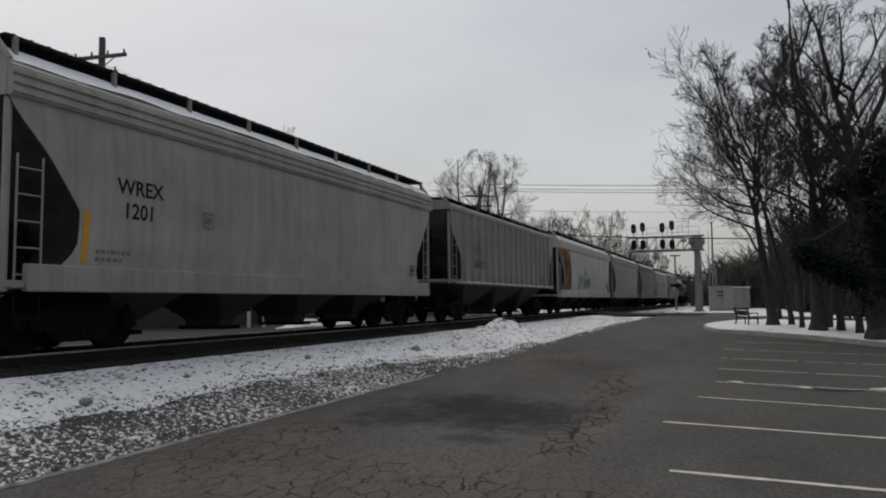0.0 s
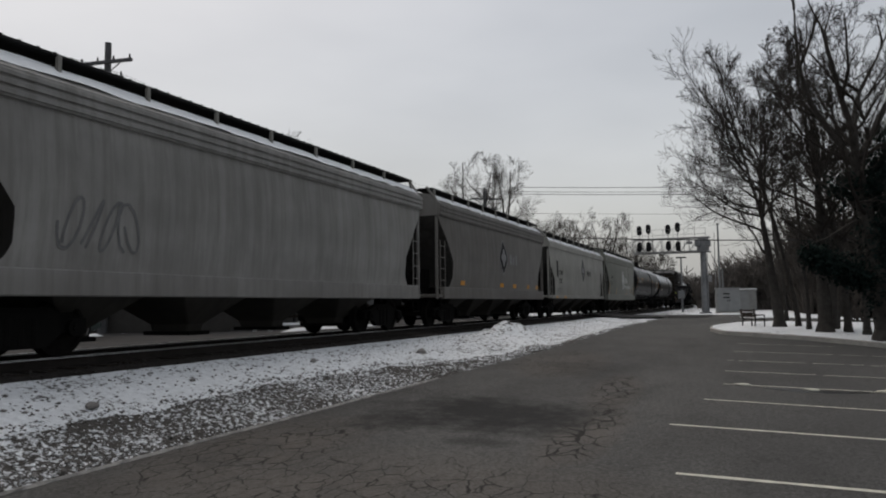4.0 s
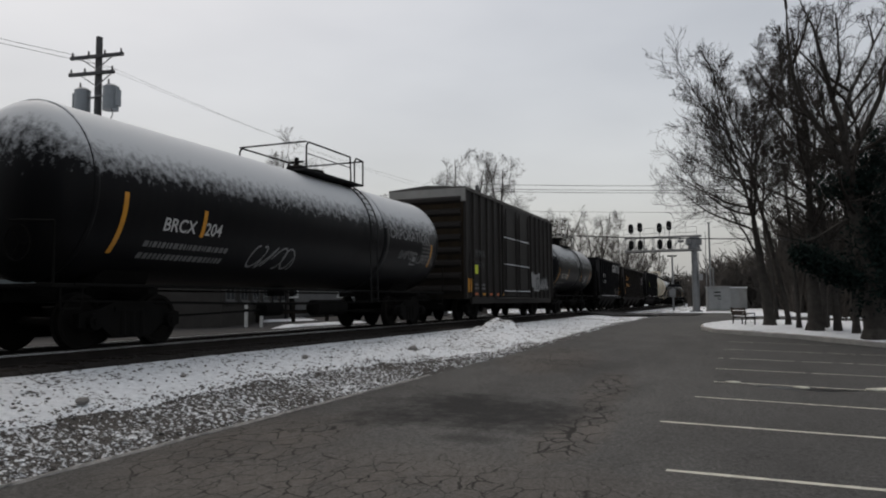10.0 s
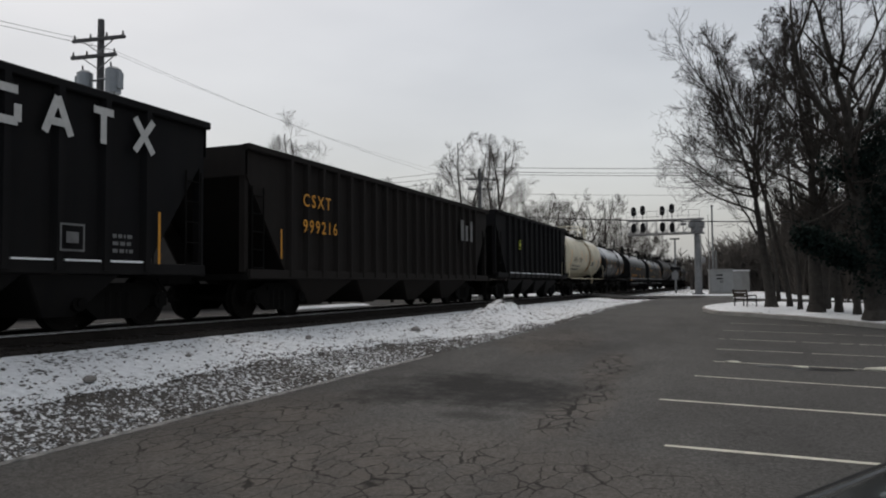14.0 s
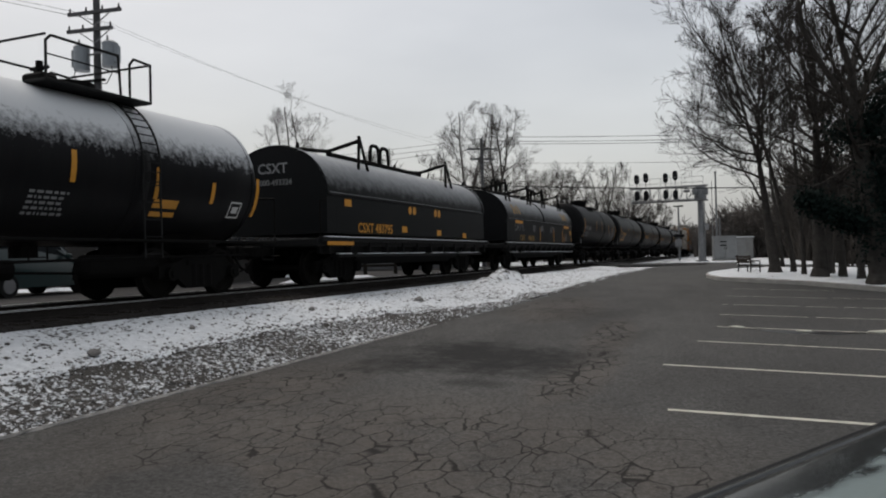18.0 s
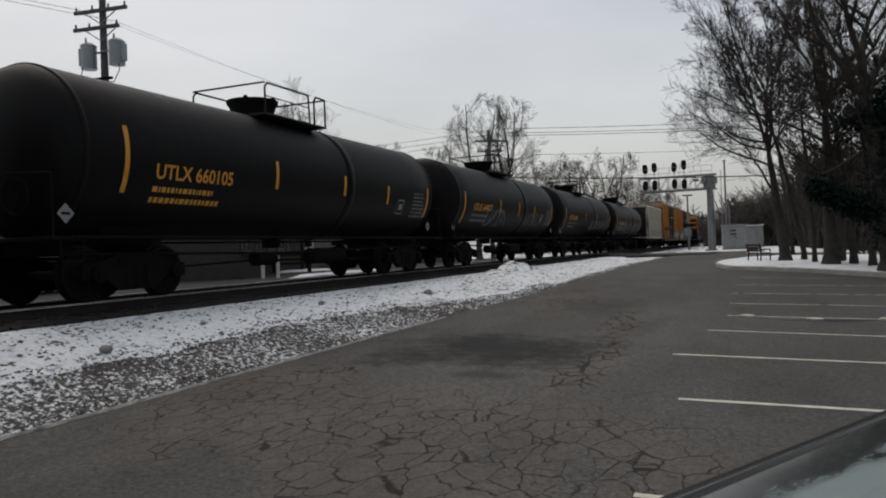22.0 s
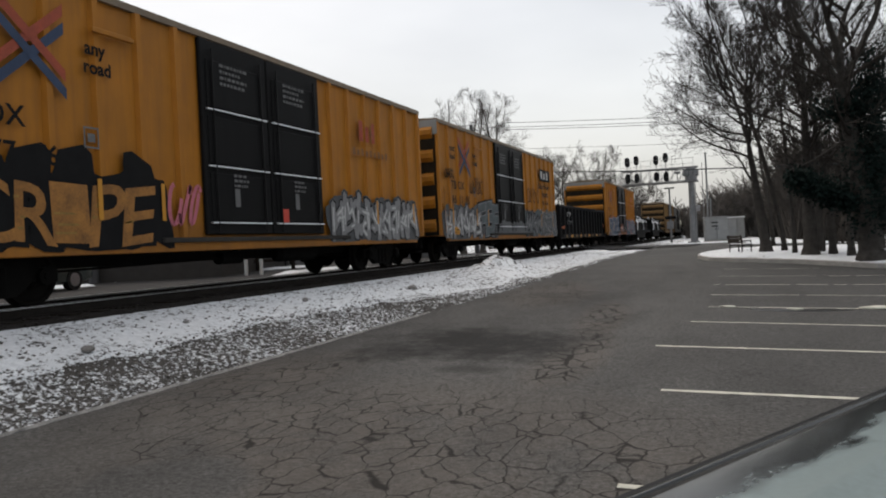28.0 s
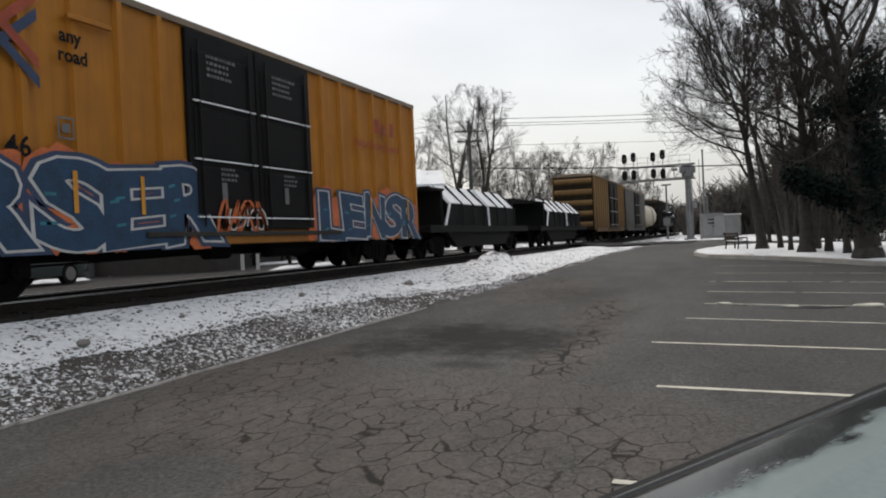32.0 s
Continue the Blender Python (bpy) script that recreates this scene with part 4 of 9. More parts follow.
part("flood_lamp", box(B(), -1.25, -0.75, -0.8, -0.5, 5.75, 5.98, 0.05), M_ALU, gan)
part("junction_box", box(B(), 0.3, 0.62, -0.35, 0.05, 2.6, 3.1, 0.03), M_ALU, gan)
part("conduit", rod(B(), [(0.3, -0.1, 0.1), (0.3, -0.1, 4.9)], 0.04, 6), M_ALU, gan)
for z, y in ((5.1, -0.45), (6.3, -0.45), (5.1, 0.45), (6.3, 0.45)):
    part("chord", bar(B(), (0.6, y, z), (-5.6, y, z), 0.05, 6), M_ALU, gan)
for k in range(9):
    x = 0.4 - k * 0.74
    for y in (-0.45, 0.45):
        part("web", rod(B(), [(x, y, 5.1), (x, y, 6.3), (x - 0.74, y, 5.1)], 0.025, 4), M_ALU, gan)
    part("cross_strut", rod(B(), [(x, -0.45, 5.1), (x, 0.45, 5.1)], 0.022, 4), M_ALU, gan)
part("walkway", box(B(), -5.6, 0.3, -1.0, -0.5, 5.15, 5.19), M_GREYP, gan)
hr = B()
for z in (6.55, 7.0):
    bar(hr, (-5.6, -1.0, z), (0.3, -1.0, z), 0.018, 4)
for k in range(8):
    bar(hr, (-5.6 + k * 0.84, -1.0, 5.15), (-5.6 + k * 0.84, -1.0, 7.0), 0.018, 4)
part("hand_rail", hr, M_ALU, gan)
M_BLACK = plain("matt_black_signal_paint", (0.012, 0.012, 0.013), 0.6, vary=0.2, scale=5)
for x, za, zb in ((-5.05, 7.05, 5.65), (-4.3, 7.15, 5.65), (-2.7, 7.05, 5.65), (-1.92, 7.2, 5.6)):
    part("signal_mast", bar(B(), (x, -0.55, 5.2), (x, -0.55, za), 0.04, 6), M_ALU, gan)
    for z in (za, zb):
        hd = B()
        bar(hd, (x, -0.5, z + 0.2), (x, -0.66, z + 0.2), 0.2, 14)
        bar(hd, (x, -0.5, z - 0.2), (x, -0.66, z - 0.2), 0.2, 14)
        box(hd, x - 0.2, x + 0.2, -0.658, -0.502, z - 0.2, z + 0.2)
        head = part("signal_head", hd, M_BLACK, gan)
        for dz in (0.22, 0.0, -0.22):
            part("hood", bar(B(), (x, -0.66, z + dz), (x, -0.84, z + dz + 0.01), 0.08, 8, 0.09), M_BLACK, head)
lad = B()
for y in (-0.2, 0.2):
    bar(lad, (0.9, y, 0), (0.9, y, 6.6), 0.025, 4)
for k in range(20):
    bar(lad, (0.9, -0.2, 0.3 + k * 0.32), (0.9, 0.2, 0.3 + k * 0.32), 0.016, 4)
part("ladder", lad, M_ALU, gan)
gan.matrix_basis = pose(-3.45, 65.6, 1.05)

cabinet = thing("equipment_cabinet", "pale grey metal equipment cabinet standing in snow", "cabinet")
M_CAB = plain("pale_grey_cabinet_paint", (0.22, 0.225, 0.225), 0.6, 0.1, vary=0.15, scale=2)
part("body", box(B(), -0.9, 0.9, -0.7, 0.7, 0.12, 2.0, 0.03), M_CAB, cabinet)
part("roof", box(B(), -0.98, 0.98, -0.78, 0.78, 2.0, 2.1, 0.03), M_CAB, cabinet)
part("plinth", box(B(), -0.95, 0.95, -0.72, 0.72, -0.05, 0.12), M_KERB, cabinet)
for s in (-1, 1):
    dr = part("door", box(B(), min(s * 0.03, s * 0.85), max(s * 0.03, s * 0.85), -0.74, -0.7, 0.2, 1.9, 0.01), M_CAB, cabinet)
    part("handle", box(B(), s * 0.08 - 0.02, s * 0.08 + 0.02, -0.77, -0.74, 0.95, 1.15), M_DARK, dr)
for k in range(2):
    part("notice", box(B(), -0.4, 0.1, -0.747, -0.742, 1.55 - k * 0.3, 1.65 - k * 0.3), M_DARK, cabinet)
cabinet.matrix_basis = pose(-1.75, 67.5, 1.05, 0, 0, 8)
shed = thing("relay_hut", "plain grey relay hut beside the railway", "hut")
part("body", box(B(), -1.1, 1.1, -1.2, 1.2, 0, 2.1, 0.02), plain("grey_hut_panel", (0.22, 0.22, 0.215), 0.8, vary=0.2, scale=1.5), shed)
part("roof", box(B(), -1.18, 1.18, -1.3, 1.3, 2.1, 2.2, 0.02), M_SNOW, shed)
part("door", box(B(), -0.5, 0.4, -1.24, -1.2, 0.05, 1.9, 0.01), M_CAB, shed)
shed.matrix_basis = pose(-0.5, 80.0, 1.05)

M_WOOD = plain("weathered_pole_wood", (0.065, 0.065, 0.068), 0.9, vary=0.35, scale=2.5, bumpy=0.4)
M_GALV = plain("galvanised_transformer_grey", (0.22, 0.24, 0.26), 0.5, 0.3, vary=0.15, scale=3)
M_INS = plain("dark_glazed_insulator", (0.05, 0.045, 0.045), 0.3, vary=0.2)
M_WIRE = plain("dark_wire", (0.035, 0.035, 0.036), 0.6, vary=0.1)
for nm, lab, x, y, z, hgt in (("crossing_mast", "thin crossing gate mast beside the track", -5.9, 74, 1.05, 5.2), ("signal_mast", "slim grey relay mast beside the signal bridge", -2.6, 76, 1.05, 8.4), ("wooden_post", "thin wooden pole far beside the railway", -2.7, 88, 1.05, 4.6)):
    m = thing(nm, lab, "mast")
    part("pole", bar(B(), (0, 0, 0), (0, 0, hgt), 0.1, 8, 0.08), M_GREYP, m)
    part("cap", box(B(), -0.45 if nm == "crossing_mast" else -0.12, 0.45 if nm == "crossing_mast" else 0.12, -0.06, 0.06, hgt - 0.1, hgt + 0.02), M_DARK, m)
    if nm == "crossing_mast":
        part("control_box", box(B(), -0.35, 0.25, -0.25, 0.25, 1.3, 2.0, 0.03), M_GREYP, m)
        part("lamp_pair", box(B(), -0.5, 0.5, -0.12, 0.0, 2.2, 2.5, 0.05), M_BLACK, m)
    m.matrix_basis = pose(x, y, z)


# ---- power poles and wires ----
def power_pole(label, x, y, z, hgt, arms, cans, turn=0.0):
    th = thing("utility_pole", label, "utility pole")
    part("pole", bar(B(), (0, 0, -0.5), (0, 0, hgt), 0.2, 12, 0.13), M_WOOD, th)
    for az, x0, x1 in arms:
        a = part("crossarm", box(B(), x0, x1, -0.2, -0.08, az - 0.07, az + 0.07, 0.012), M_WOOD, th)
        n = 4
        for k in range(n):
            xx = x0 + 0.1 + (x1 - x0 - 0.2) * k / (n - 1)
            part("insulator", bar(B(), (xx, -0.14, az + 0.07), (xx, -0.14, az + 0.24), 0.05, 8, 0.03), M_INS, a)
        for s in (-1, 1):
            part("brace", bar(B(), (0, -0.14, az - 0.55), (s * 0.75, -0.14, az - 0.05), 0.025, 4), M_GREYP, a)
    for cx, cz in cans:
        c = B()
        bar(c, (cx, -0.15, cz - 0.5), (cx, -0.15, cz + 0.45), 0.31, 16)
        bar(c, (cx, -0.15, cz + 0.45), (cx, -0.15, cz + 0.56), 0.33, 16, 0.18)
        can = part("transformer", c, M_GALV, th)
        part("cooling_fin", box(B(), cx + (0.3 if cx > 0 else -0.38), cx + (0.38 if cx > 0 else -0.3), -0.3, 0.0, cz - 0.35, cz + 0.35, 0.01), M_GALV, can)
        part("bushing", bar(B(), (cx - 0.1, -0.15, cz + 0.5), (cx - 0.12, -0.15, cz + 0.8), 0.05, 8, 0.03), M_INS, can)
        part("lead", rod(B(), [(cx * 1.2, -0.3, cz - 0.3), (cx * 1.35, -0.35, cz - 0.75), (cx * 0.9, -0.3, cz - 1.2), (cx * 0.2, -0.22, cz - 1.1)], 0.018, 4), M_WIRE, can)
        part("bracket", box(B(), min(0, cx), max(0, cx), -0.2, -0.1, cz + 0.1, cz + 0.16), M_GREYP, can)
    if cans:
        part("drop_cable", rod(B(), [(-0.4, -0.25, cans[0][1] - 1.3), (-0.35, -0.25, cans[0][1] - 1.9), (-0.17, -0.2, cans[0][1] - 2.4), (-0.17, -0.18, 0.5)], 0.03, 5), M_WIRE, th)
        part("terminal", box(B(), -0.5, 0.5, -0.26, -0.16, cans[0][1] - 1.0, cans[0][1] - 0.9), M_DARK, th)
    th.matrix_basis = pose(x, y, z, 0, 0, turn)
    return th


power_pole("weathered wooden power pole with two grey transformers", -24.25, 22.9, 1.05, 12.0, [(11.15, -1.25, 1.25), (10.45, -1.3, 0.85)], [(-0.62, 9.3), (0.72, 9.35)], 8)
power_pole("distant wooden power pole", -19.5, 56.8, 1.1, 10.3, [(9.4, -1.2, 1.2), (8.6, -1.0, 1.0)], [], 30)


def wire(label, a, b, sag, r=0.016):
    pts = []
    for k in range(17):
        q = k / 16
        p = Vector(a).lerp(Vector(b), q)
        p.z -= sag * 4 * q * (1 - q)
        pts.append(p)
    vs, fs = [], []
    tube(vs, fs, pts, r, r, 4)
    return tagged(new("wire", mesh_from("wire", vs, fs, M_WIRE)), label, "wire", "overhead wires")


for dx, z1, z2 in ((-1.15, 12.4, 10.7), (0.8, 11.65, 9.9)):
    wire("thin overhead wire between two power poles", (-24.25 + dx, 22.8, z1), (-19.5 + dx * 0.8, 56.8, z2), 0.6, 0.0055)
    wire("thin overhead wire leaving the power pole", (-24.25 + dx, 22.8, z1), (-30 + dx, -14, z1 - 0.2), 0.7, 0.01)
wire("low cable leaving the power pole", (-24.1, 22.8, 8.35), (-31, -14, 8.1), 0.5, 0.02)
for z in (11.4, 11.0, 10.6):
    wire("thin wire leading to the distant pole", (-19.5, 56.8, z), (-52, 40.5, z - 2.6), 0.5, 0.016)
for z in (11.5, 11.15, 10.95):
    wire("thin wire crossing above the railway", (-19.5, 56.8, z), (14, 62.5, z - 1.1), 0.25, 0.022)
wire("heavy cable crossing above the railway", (-19.5, 56.8, 7.6), (16, 61, 6.2), 0.35, 0.05)
wire("thin wire crossing above the railway", (-19.5, 56.8, 9.4), (14, 62.5, 8.4), 0.25, 0.014)

# ---- trees and brush in the distance ----
FAR = "bare trees in the distance"
bare_tree("tall bare tree behind the buildings", -24.0, 66.0, 1.0, 14.6, 0.3, 31, (-0.05, 0), 0.26, 3, 7, 0.24, 0.27, 6, 6, M_TWIG2, FAR, thin=1.7, bole=M_TWIG2)
bare_tree("tall bare tree behind the buildings", -22.3, 66.6, 1.0, 14.4, 0.3, 32, (0.05, 0), 0.3, 3, 7, 0.2, 0.26, 6, 6, M_TWIG2, FAR, thin=1.7, bole=M_TWIG2)
bare_tree("slim bare tree behind the buildings", -26.0, 63.0, 1.0, 11.0, 0.2, 33, (-0.05, 0), 0.3, 2, 6, 0.22, 0.22, 6, 6, M_TWIG2, FAR, thin=1.7, bole=M_TWIG2)
bare_tree("bare tree above the roofs", -37.9, 59.0, 1.0, 15.4, 0.25, 34, (0, 0), 0.3, 3, 6, 0.28, 0.26, 6, 6, M_TWIG2, FAR, thin=1.7, bole=M_TWIG2)
bare_tree("small bare tree above the roofs", -43.5, 53.0, 1.0, 12.0, 0.2, 35, (0.1, 0), 0.3, 3, 5, 0.28, 0.26, 6, 6, M_TWIG2, FAR, thin=1.7, bole=M_TWIG2)
bare_tree("small bare tree above the roofs", -30.5, 58.6, 1.0, 10.4, 0.18, 36, (0.03, 0), 0.3, 3, 5, 0.28, 0.24, 6, 6, M_TWIG2, FAR, thin=1.7, bole=M_TWIG2)
for k, (x, y, hgt) in enumerate(((-28.6, 101, 13.5), (-26.0, 102, 13.2), (-31.5, 100, 11), (-21.8, 107.5, 12.8), (-19.6, 108.5, 13.4), (-24.5, 106, 9.5), (-17.6, 116, 10), (-16.5, 130, 10), (-15.2, 144, 9.5), (-20, 150, 11))):
    bare_tree("bushy bare tree beside the distant railway", x, y, 1.2, hgt, 0.25, 50 + k, (0, 0), 0.15, 4, 6, 0.42, 0.3, 6, 6, M_TWIG2, FAR, thin=2.2, bole=M_TWIG2)


def thicket(label, x0, x1, y0, y1, hgt, count, seed, material, thick=0.03):
    """A tangle of thin stems and side twigs, too many to count."""
    rng = random.Random(seed)
    vs, fs = [], []
    for _ in range(count):
        x, y = rng.uniform(x0, x1), rng.uniform(y0, y1)
        h = hgt * rng.uniform(0.55, 1.05) * (0.8 + 0.35 * noise.noise((x * 0.25, y * 0.25, seed)))
        p = Vector((x, y, ground_z(x, y)))
        d = Vector((rng.gauss(0, 0.18), rng.gauss(0, 0.18), 1))
        pts = limb_points(rng, p, d, h, 5, 0.12, 0.0)
        tube(vs, fs, pts, thick * 1.6, thick * 0.6, 3)
        for i in range(2, 5):
            for _ in range(2):
                dd = Vector((rng.gauss(0, 1), rng.gauss(0, 1), 0.9))
                tube(vs, fs, limb_points(rng, pts[i], dd, h * 0.28, 2, 0.2, 0.05), thick, thick * 0.5, 3)
    return tagged(new("thicket", mesh_from("thicket", vs, fs, material)), label, "brush", kind="stuff")


thicket("dark leafless brush beyond the road", -2.5, 40, 94, 110, 7.6, 4200, 3, M_BRUSH, 0.055)
thicket("bare woodland rising behind the island", 4, 48, 66, 84, 11.5, 3800, 13, M_TWIG2, 0.05)
thicket("dark leafless brush along the railway", -7.5, -0.5, 120, 150, 6.0, 420, 4, M_BRUSH, 0.07)
thicket("distant leafless woodland", -60, 60, 190, 225, 9.5, 1500, 5, M_TWIG2, 0.13)
thicket("low brush under the far trees", -34, -14.5, 100, 130, 4.5, 600, 6, M_TWIG2, 0.06)
thicket("thin bare shrubs behind the island", 4.5, 22, 37, 46, 5.5, 500, 7, M_TWIG2, 0.02)


# ---- vehicles ----
M_TYRE = plain("black_tyre_rubber", (0.02, 0.02, 0.02), 0.85, vary=0.3, scale=8)
M_RIMS = plain("dull_alloy", (0.3, 0.3, 0.31), 0.4, 0.7, vary=0.15)
M_GLASS = plain("dark_car_glass", (0.02, 0.023, 0.025), 0.08, vary=0.1)
M_LAMP = plain("clear_lamp_lens", (0.5, 0.5, 0.48), 0.15, vary=0.1)
M_TAIL = plain("red_lamp_lens", (0.25, 0.02, 0.015), 0.2, vary=0.1)


def paint_of(name, colour, rough=0.3):
    m = plain(name, colour, rough, vary=0.12, scale=1.5)
    m.node_tree.nodes["Principled BSDF"].inputs["Coat Weight"].default_value = 0.6 if max(colour) > 0.05 else 0.12
    return m


def car(label, x, y, z, turn, paint, style="suv", length=4.7, snow=True):
    """Front towards +y in its own space."""
    th = thing("parked_car", label, "car")
    w, hl = 0.92, length / 2
    if style == "suv":
        side = [(-hl, 0.35), (-hl - 0.02, 0.95), (-hl + 0.1, 1.12), (-hl + 0.35, 1.68), (-0.2 + hl * 0.1, 1.76), (0.55, 1.66), (1.25, 1.08), (hl - 0.25, 0.95), (hl, 0.72), (hl, 0.36), (hl - 0.3, 0.28), (-hl + 0.3, 0.28)]
    else:
        side = [(-hl, 0.45), (-hl, 1.05), (-0.7, 1.08), (-0.6, 1.75), (0.55, 1.78), (1.15, 1.15), (hl - 0.15, 1.02), (hl, 0.75), (hl, 0.42), (hl - 0.3, 0.34), (-hl + 0.3, 0.34)]
    sections = []
    for q, k in ((-1.0, 0.93), (-0.93, 1.0), (0.93, 1.0), (1.0, 0.93)):
        sections.append([(q * w * (1.0 if zz < 1.15 else 0.86), yy * (k if abs(yy) > 0.8 else 1), 0.3 + (zz - 0.3) * (k if zz > 1.0 else 1)) for yy, zz in side])
    body = part("body", loft(B(), sections), paint, th)
    auto_smooth(body.data, 0.5)
    for s in (-1, 1):
        part("side_window", loft(B(), [[(s * (w * 0.9 + d), yy, zz) for yy, zz in (((-hl + 0.5, 1.2), (0.95, 1.2), (0.5, 1.58), (-hl + 0.65, 1.6)) if style == "suv" else ((-0.5, 1.22), (0.95, 1.22), (0.5, 1.62), (-0.5, 1.62)))] for d in (-0.03, 0.012)]), M_GLASS, th)
        part("mirror", box(B(), min(s * 0.92, s * 1.08), max(s * 0.92, s * 1.08), 0.75, 0.9, 1.12, 1.28, 0.03), paint, th)
        part("headlight", box(B(), s * 0.68 - 0.18, s * 0.68 + 0.18, hl - 0.08, hl + 0.015, 0.66, 0.82, 0.03), M_LAMP, th)
        part("tail_light", box(B(), s * 0.74 - 0.1, s * 0.74 + 0.1, -hl - 0.02, -hl + 0.06, 0.75, 1.05, 0.02), M_TAIL, th)
        for yy in (hl - 0.9, -hl + 0.95):
            wh = part("wheel", bar(B(), (s * 0.72, yy, 0.34), (s * 0.94, yy, 0.34), 0.34, 20), M_TYRE, th)
            part("rim", bar(B(), (s * 0.94, yy, 0.34), (s * 0.955, yy, 0.34), 0.22, 14), M_RIMS, wh)
    part("windscreen", loft(B(), [[(q * 0.74, yy, zz) for q, yy, zz in ((-1, 0.62, 1.64), (1, 0.62, 1.64), (1.05, 1.22, 1.13), (-1.05, 1.22, 1.13))], [(q * 0.74, yy, zz) for q, yy, zz in ((-1, 0.66, 1.68), (1, 0.66, 1.68), (1.05, 1.27, 1.16), (-1.05, 1.27, 1.16))]]), M_GLASS, th)
    part("bumper", box(B(), -0.88, 0.88, hl - 0.1, hl + 0.06, 0.35, 0.6, 0.05), paint, th)
    part("rear_bumper", box(B(), -0.88, 0.88, -hl - 0.06, -hl + 0.1, 0.38, 0.6, 0.05), paint, th)
    part("grille", box(B(), -0.45, 0.45, hl - 0.05, hl + 0.02, 0.62, 0.82, 0.01), M_BLACK, th)
    if snow:
        part("snow_on_roof", box(B(), -0.7, 0.7, -hl + 0.7 if style == "suv" else -0.5, 0.4, 1.745 if style == "suv" else 1.77, 1.82, 0.03), M_SNOW, th)
    th.matrix_basis = pose(x, y, z, 0, 0, turn)
    return th


car("dark green estate car parked beside the street", -20.6, 16.4, 1.06, 8, paint_of("dark_green_car_paint", (0.006, 0.02, 0.02)), "suv", 4.8, False)
car("white pickup truck parked by the building", -29.2, 29.6, 1.0, 75, paint_of("white_car_paint", (0.6, 0.6, 0.6)), "pickup", 5.4)
car("silver car with snow on its bonnet", -27.0, 33.4, 1.0, 80, paint_of("silver_car_paint", (0.32, 0.33, 0.34)), "suv", 4.5)
car("white sport utility vehicle parked beyond the trees", 12.0, 61.0, lot_z(12, 61), 70, paint_of("white_suv_paint", (0.55, 0.55, 0.55)), "suv", 5.0)
car("white van-like car parked beyond the trees", 14.6, 64.5, lot_z(14.6, 64.5), 60, paint_of("grey_white_paint", (0.5, 0.5, 0.51)), "suv", 4.6)

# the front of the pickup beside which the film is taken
def sky_sheen_paint():
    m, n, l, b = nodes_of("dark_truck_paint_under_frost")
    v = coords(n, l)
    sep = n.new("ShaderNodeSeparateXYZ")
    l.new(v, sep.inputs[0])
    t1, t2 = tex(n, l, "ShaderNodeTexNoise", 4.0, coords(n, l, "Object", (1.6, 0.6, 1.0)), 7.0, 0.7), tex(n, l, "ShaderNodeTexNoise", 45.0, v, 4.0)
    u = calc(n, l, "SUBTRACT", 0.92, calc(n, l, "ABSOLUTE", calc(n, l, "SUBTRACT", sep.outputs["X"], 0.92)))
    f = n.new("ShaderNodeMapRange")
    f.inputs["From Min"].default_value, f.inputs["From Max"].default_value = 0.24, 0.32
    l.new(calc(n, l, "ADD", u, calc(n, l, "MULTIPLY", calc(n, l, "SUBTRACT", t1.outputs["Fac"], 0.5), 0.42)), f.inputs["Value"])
    # pale film: the sky's reflection on the bonnet, put into the base colour
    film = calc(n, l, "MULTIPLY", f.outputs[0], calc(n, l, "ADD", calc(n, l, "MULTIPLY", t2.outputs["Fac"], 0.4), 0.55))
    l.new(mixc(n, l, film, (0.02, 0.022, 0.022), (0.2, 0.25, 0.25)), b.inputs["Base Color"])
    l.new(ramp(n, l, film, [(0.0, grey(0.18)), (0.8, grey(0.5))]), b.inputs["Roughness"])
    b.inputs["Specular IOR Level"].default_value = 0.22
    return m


M_BONNET = sky_sheen_paint()
M_TRIM = plain("black_rubber_trim", (0.012, 0.012, 0.012), 0.5, vary=0.2)
pick = thing("pickup_truck", "grey-green pickup truck bonnet with a pale sky sheen painted in", "truck")


def bonnet_z(u, v):
    """Height over the truck's frame: u from its left edge to the right, v forward."""
    q = min(u, 1.84 - u)
    return 1.05 + 0.055 * (1 - math.exp(-q / 0.06)) + 0.045 * (1 - math.exp(-q / 0.4)) - 0.02 * max(0, v - 1.2) ** 2


us = [0.0, 0.015, 0.03, 0.05, 0.075, 0.1, 0.104, 0.116, 0.12, 0.15, 0.2, 0.3, 0.42, 0.45, 0.48, 0.6, 0.92, 1.24, 1.36, 1.39, 1.42, 1.54, 1.64, 1.72, 1.724, 1.736, 1.74, 1.79, 1.825, 1.84]
vs_ = [-0.7 + 0.15 * k for k in range(24)]


def gap(u):
    return -0.02 if 0.102 < u < 0.118 or 1.722 < u < 1.738 else 0.012 if 0.44 < u < 0.46 or 1.38 < u < 1.4 else 0.0


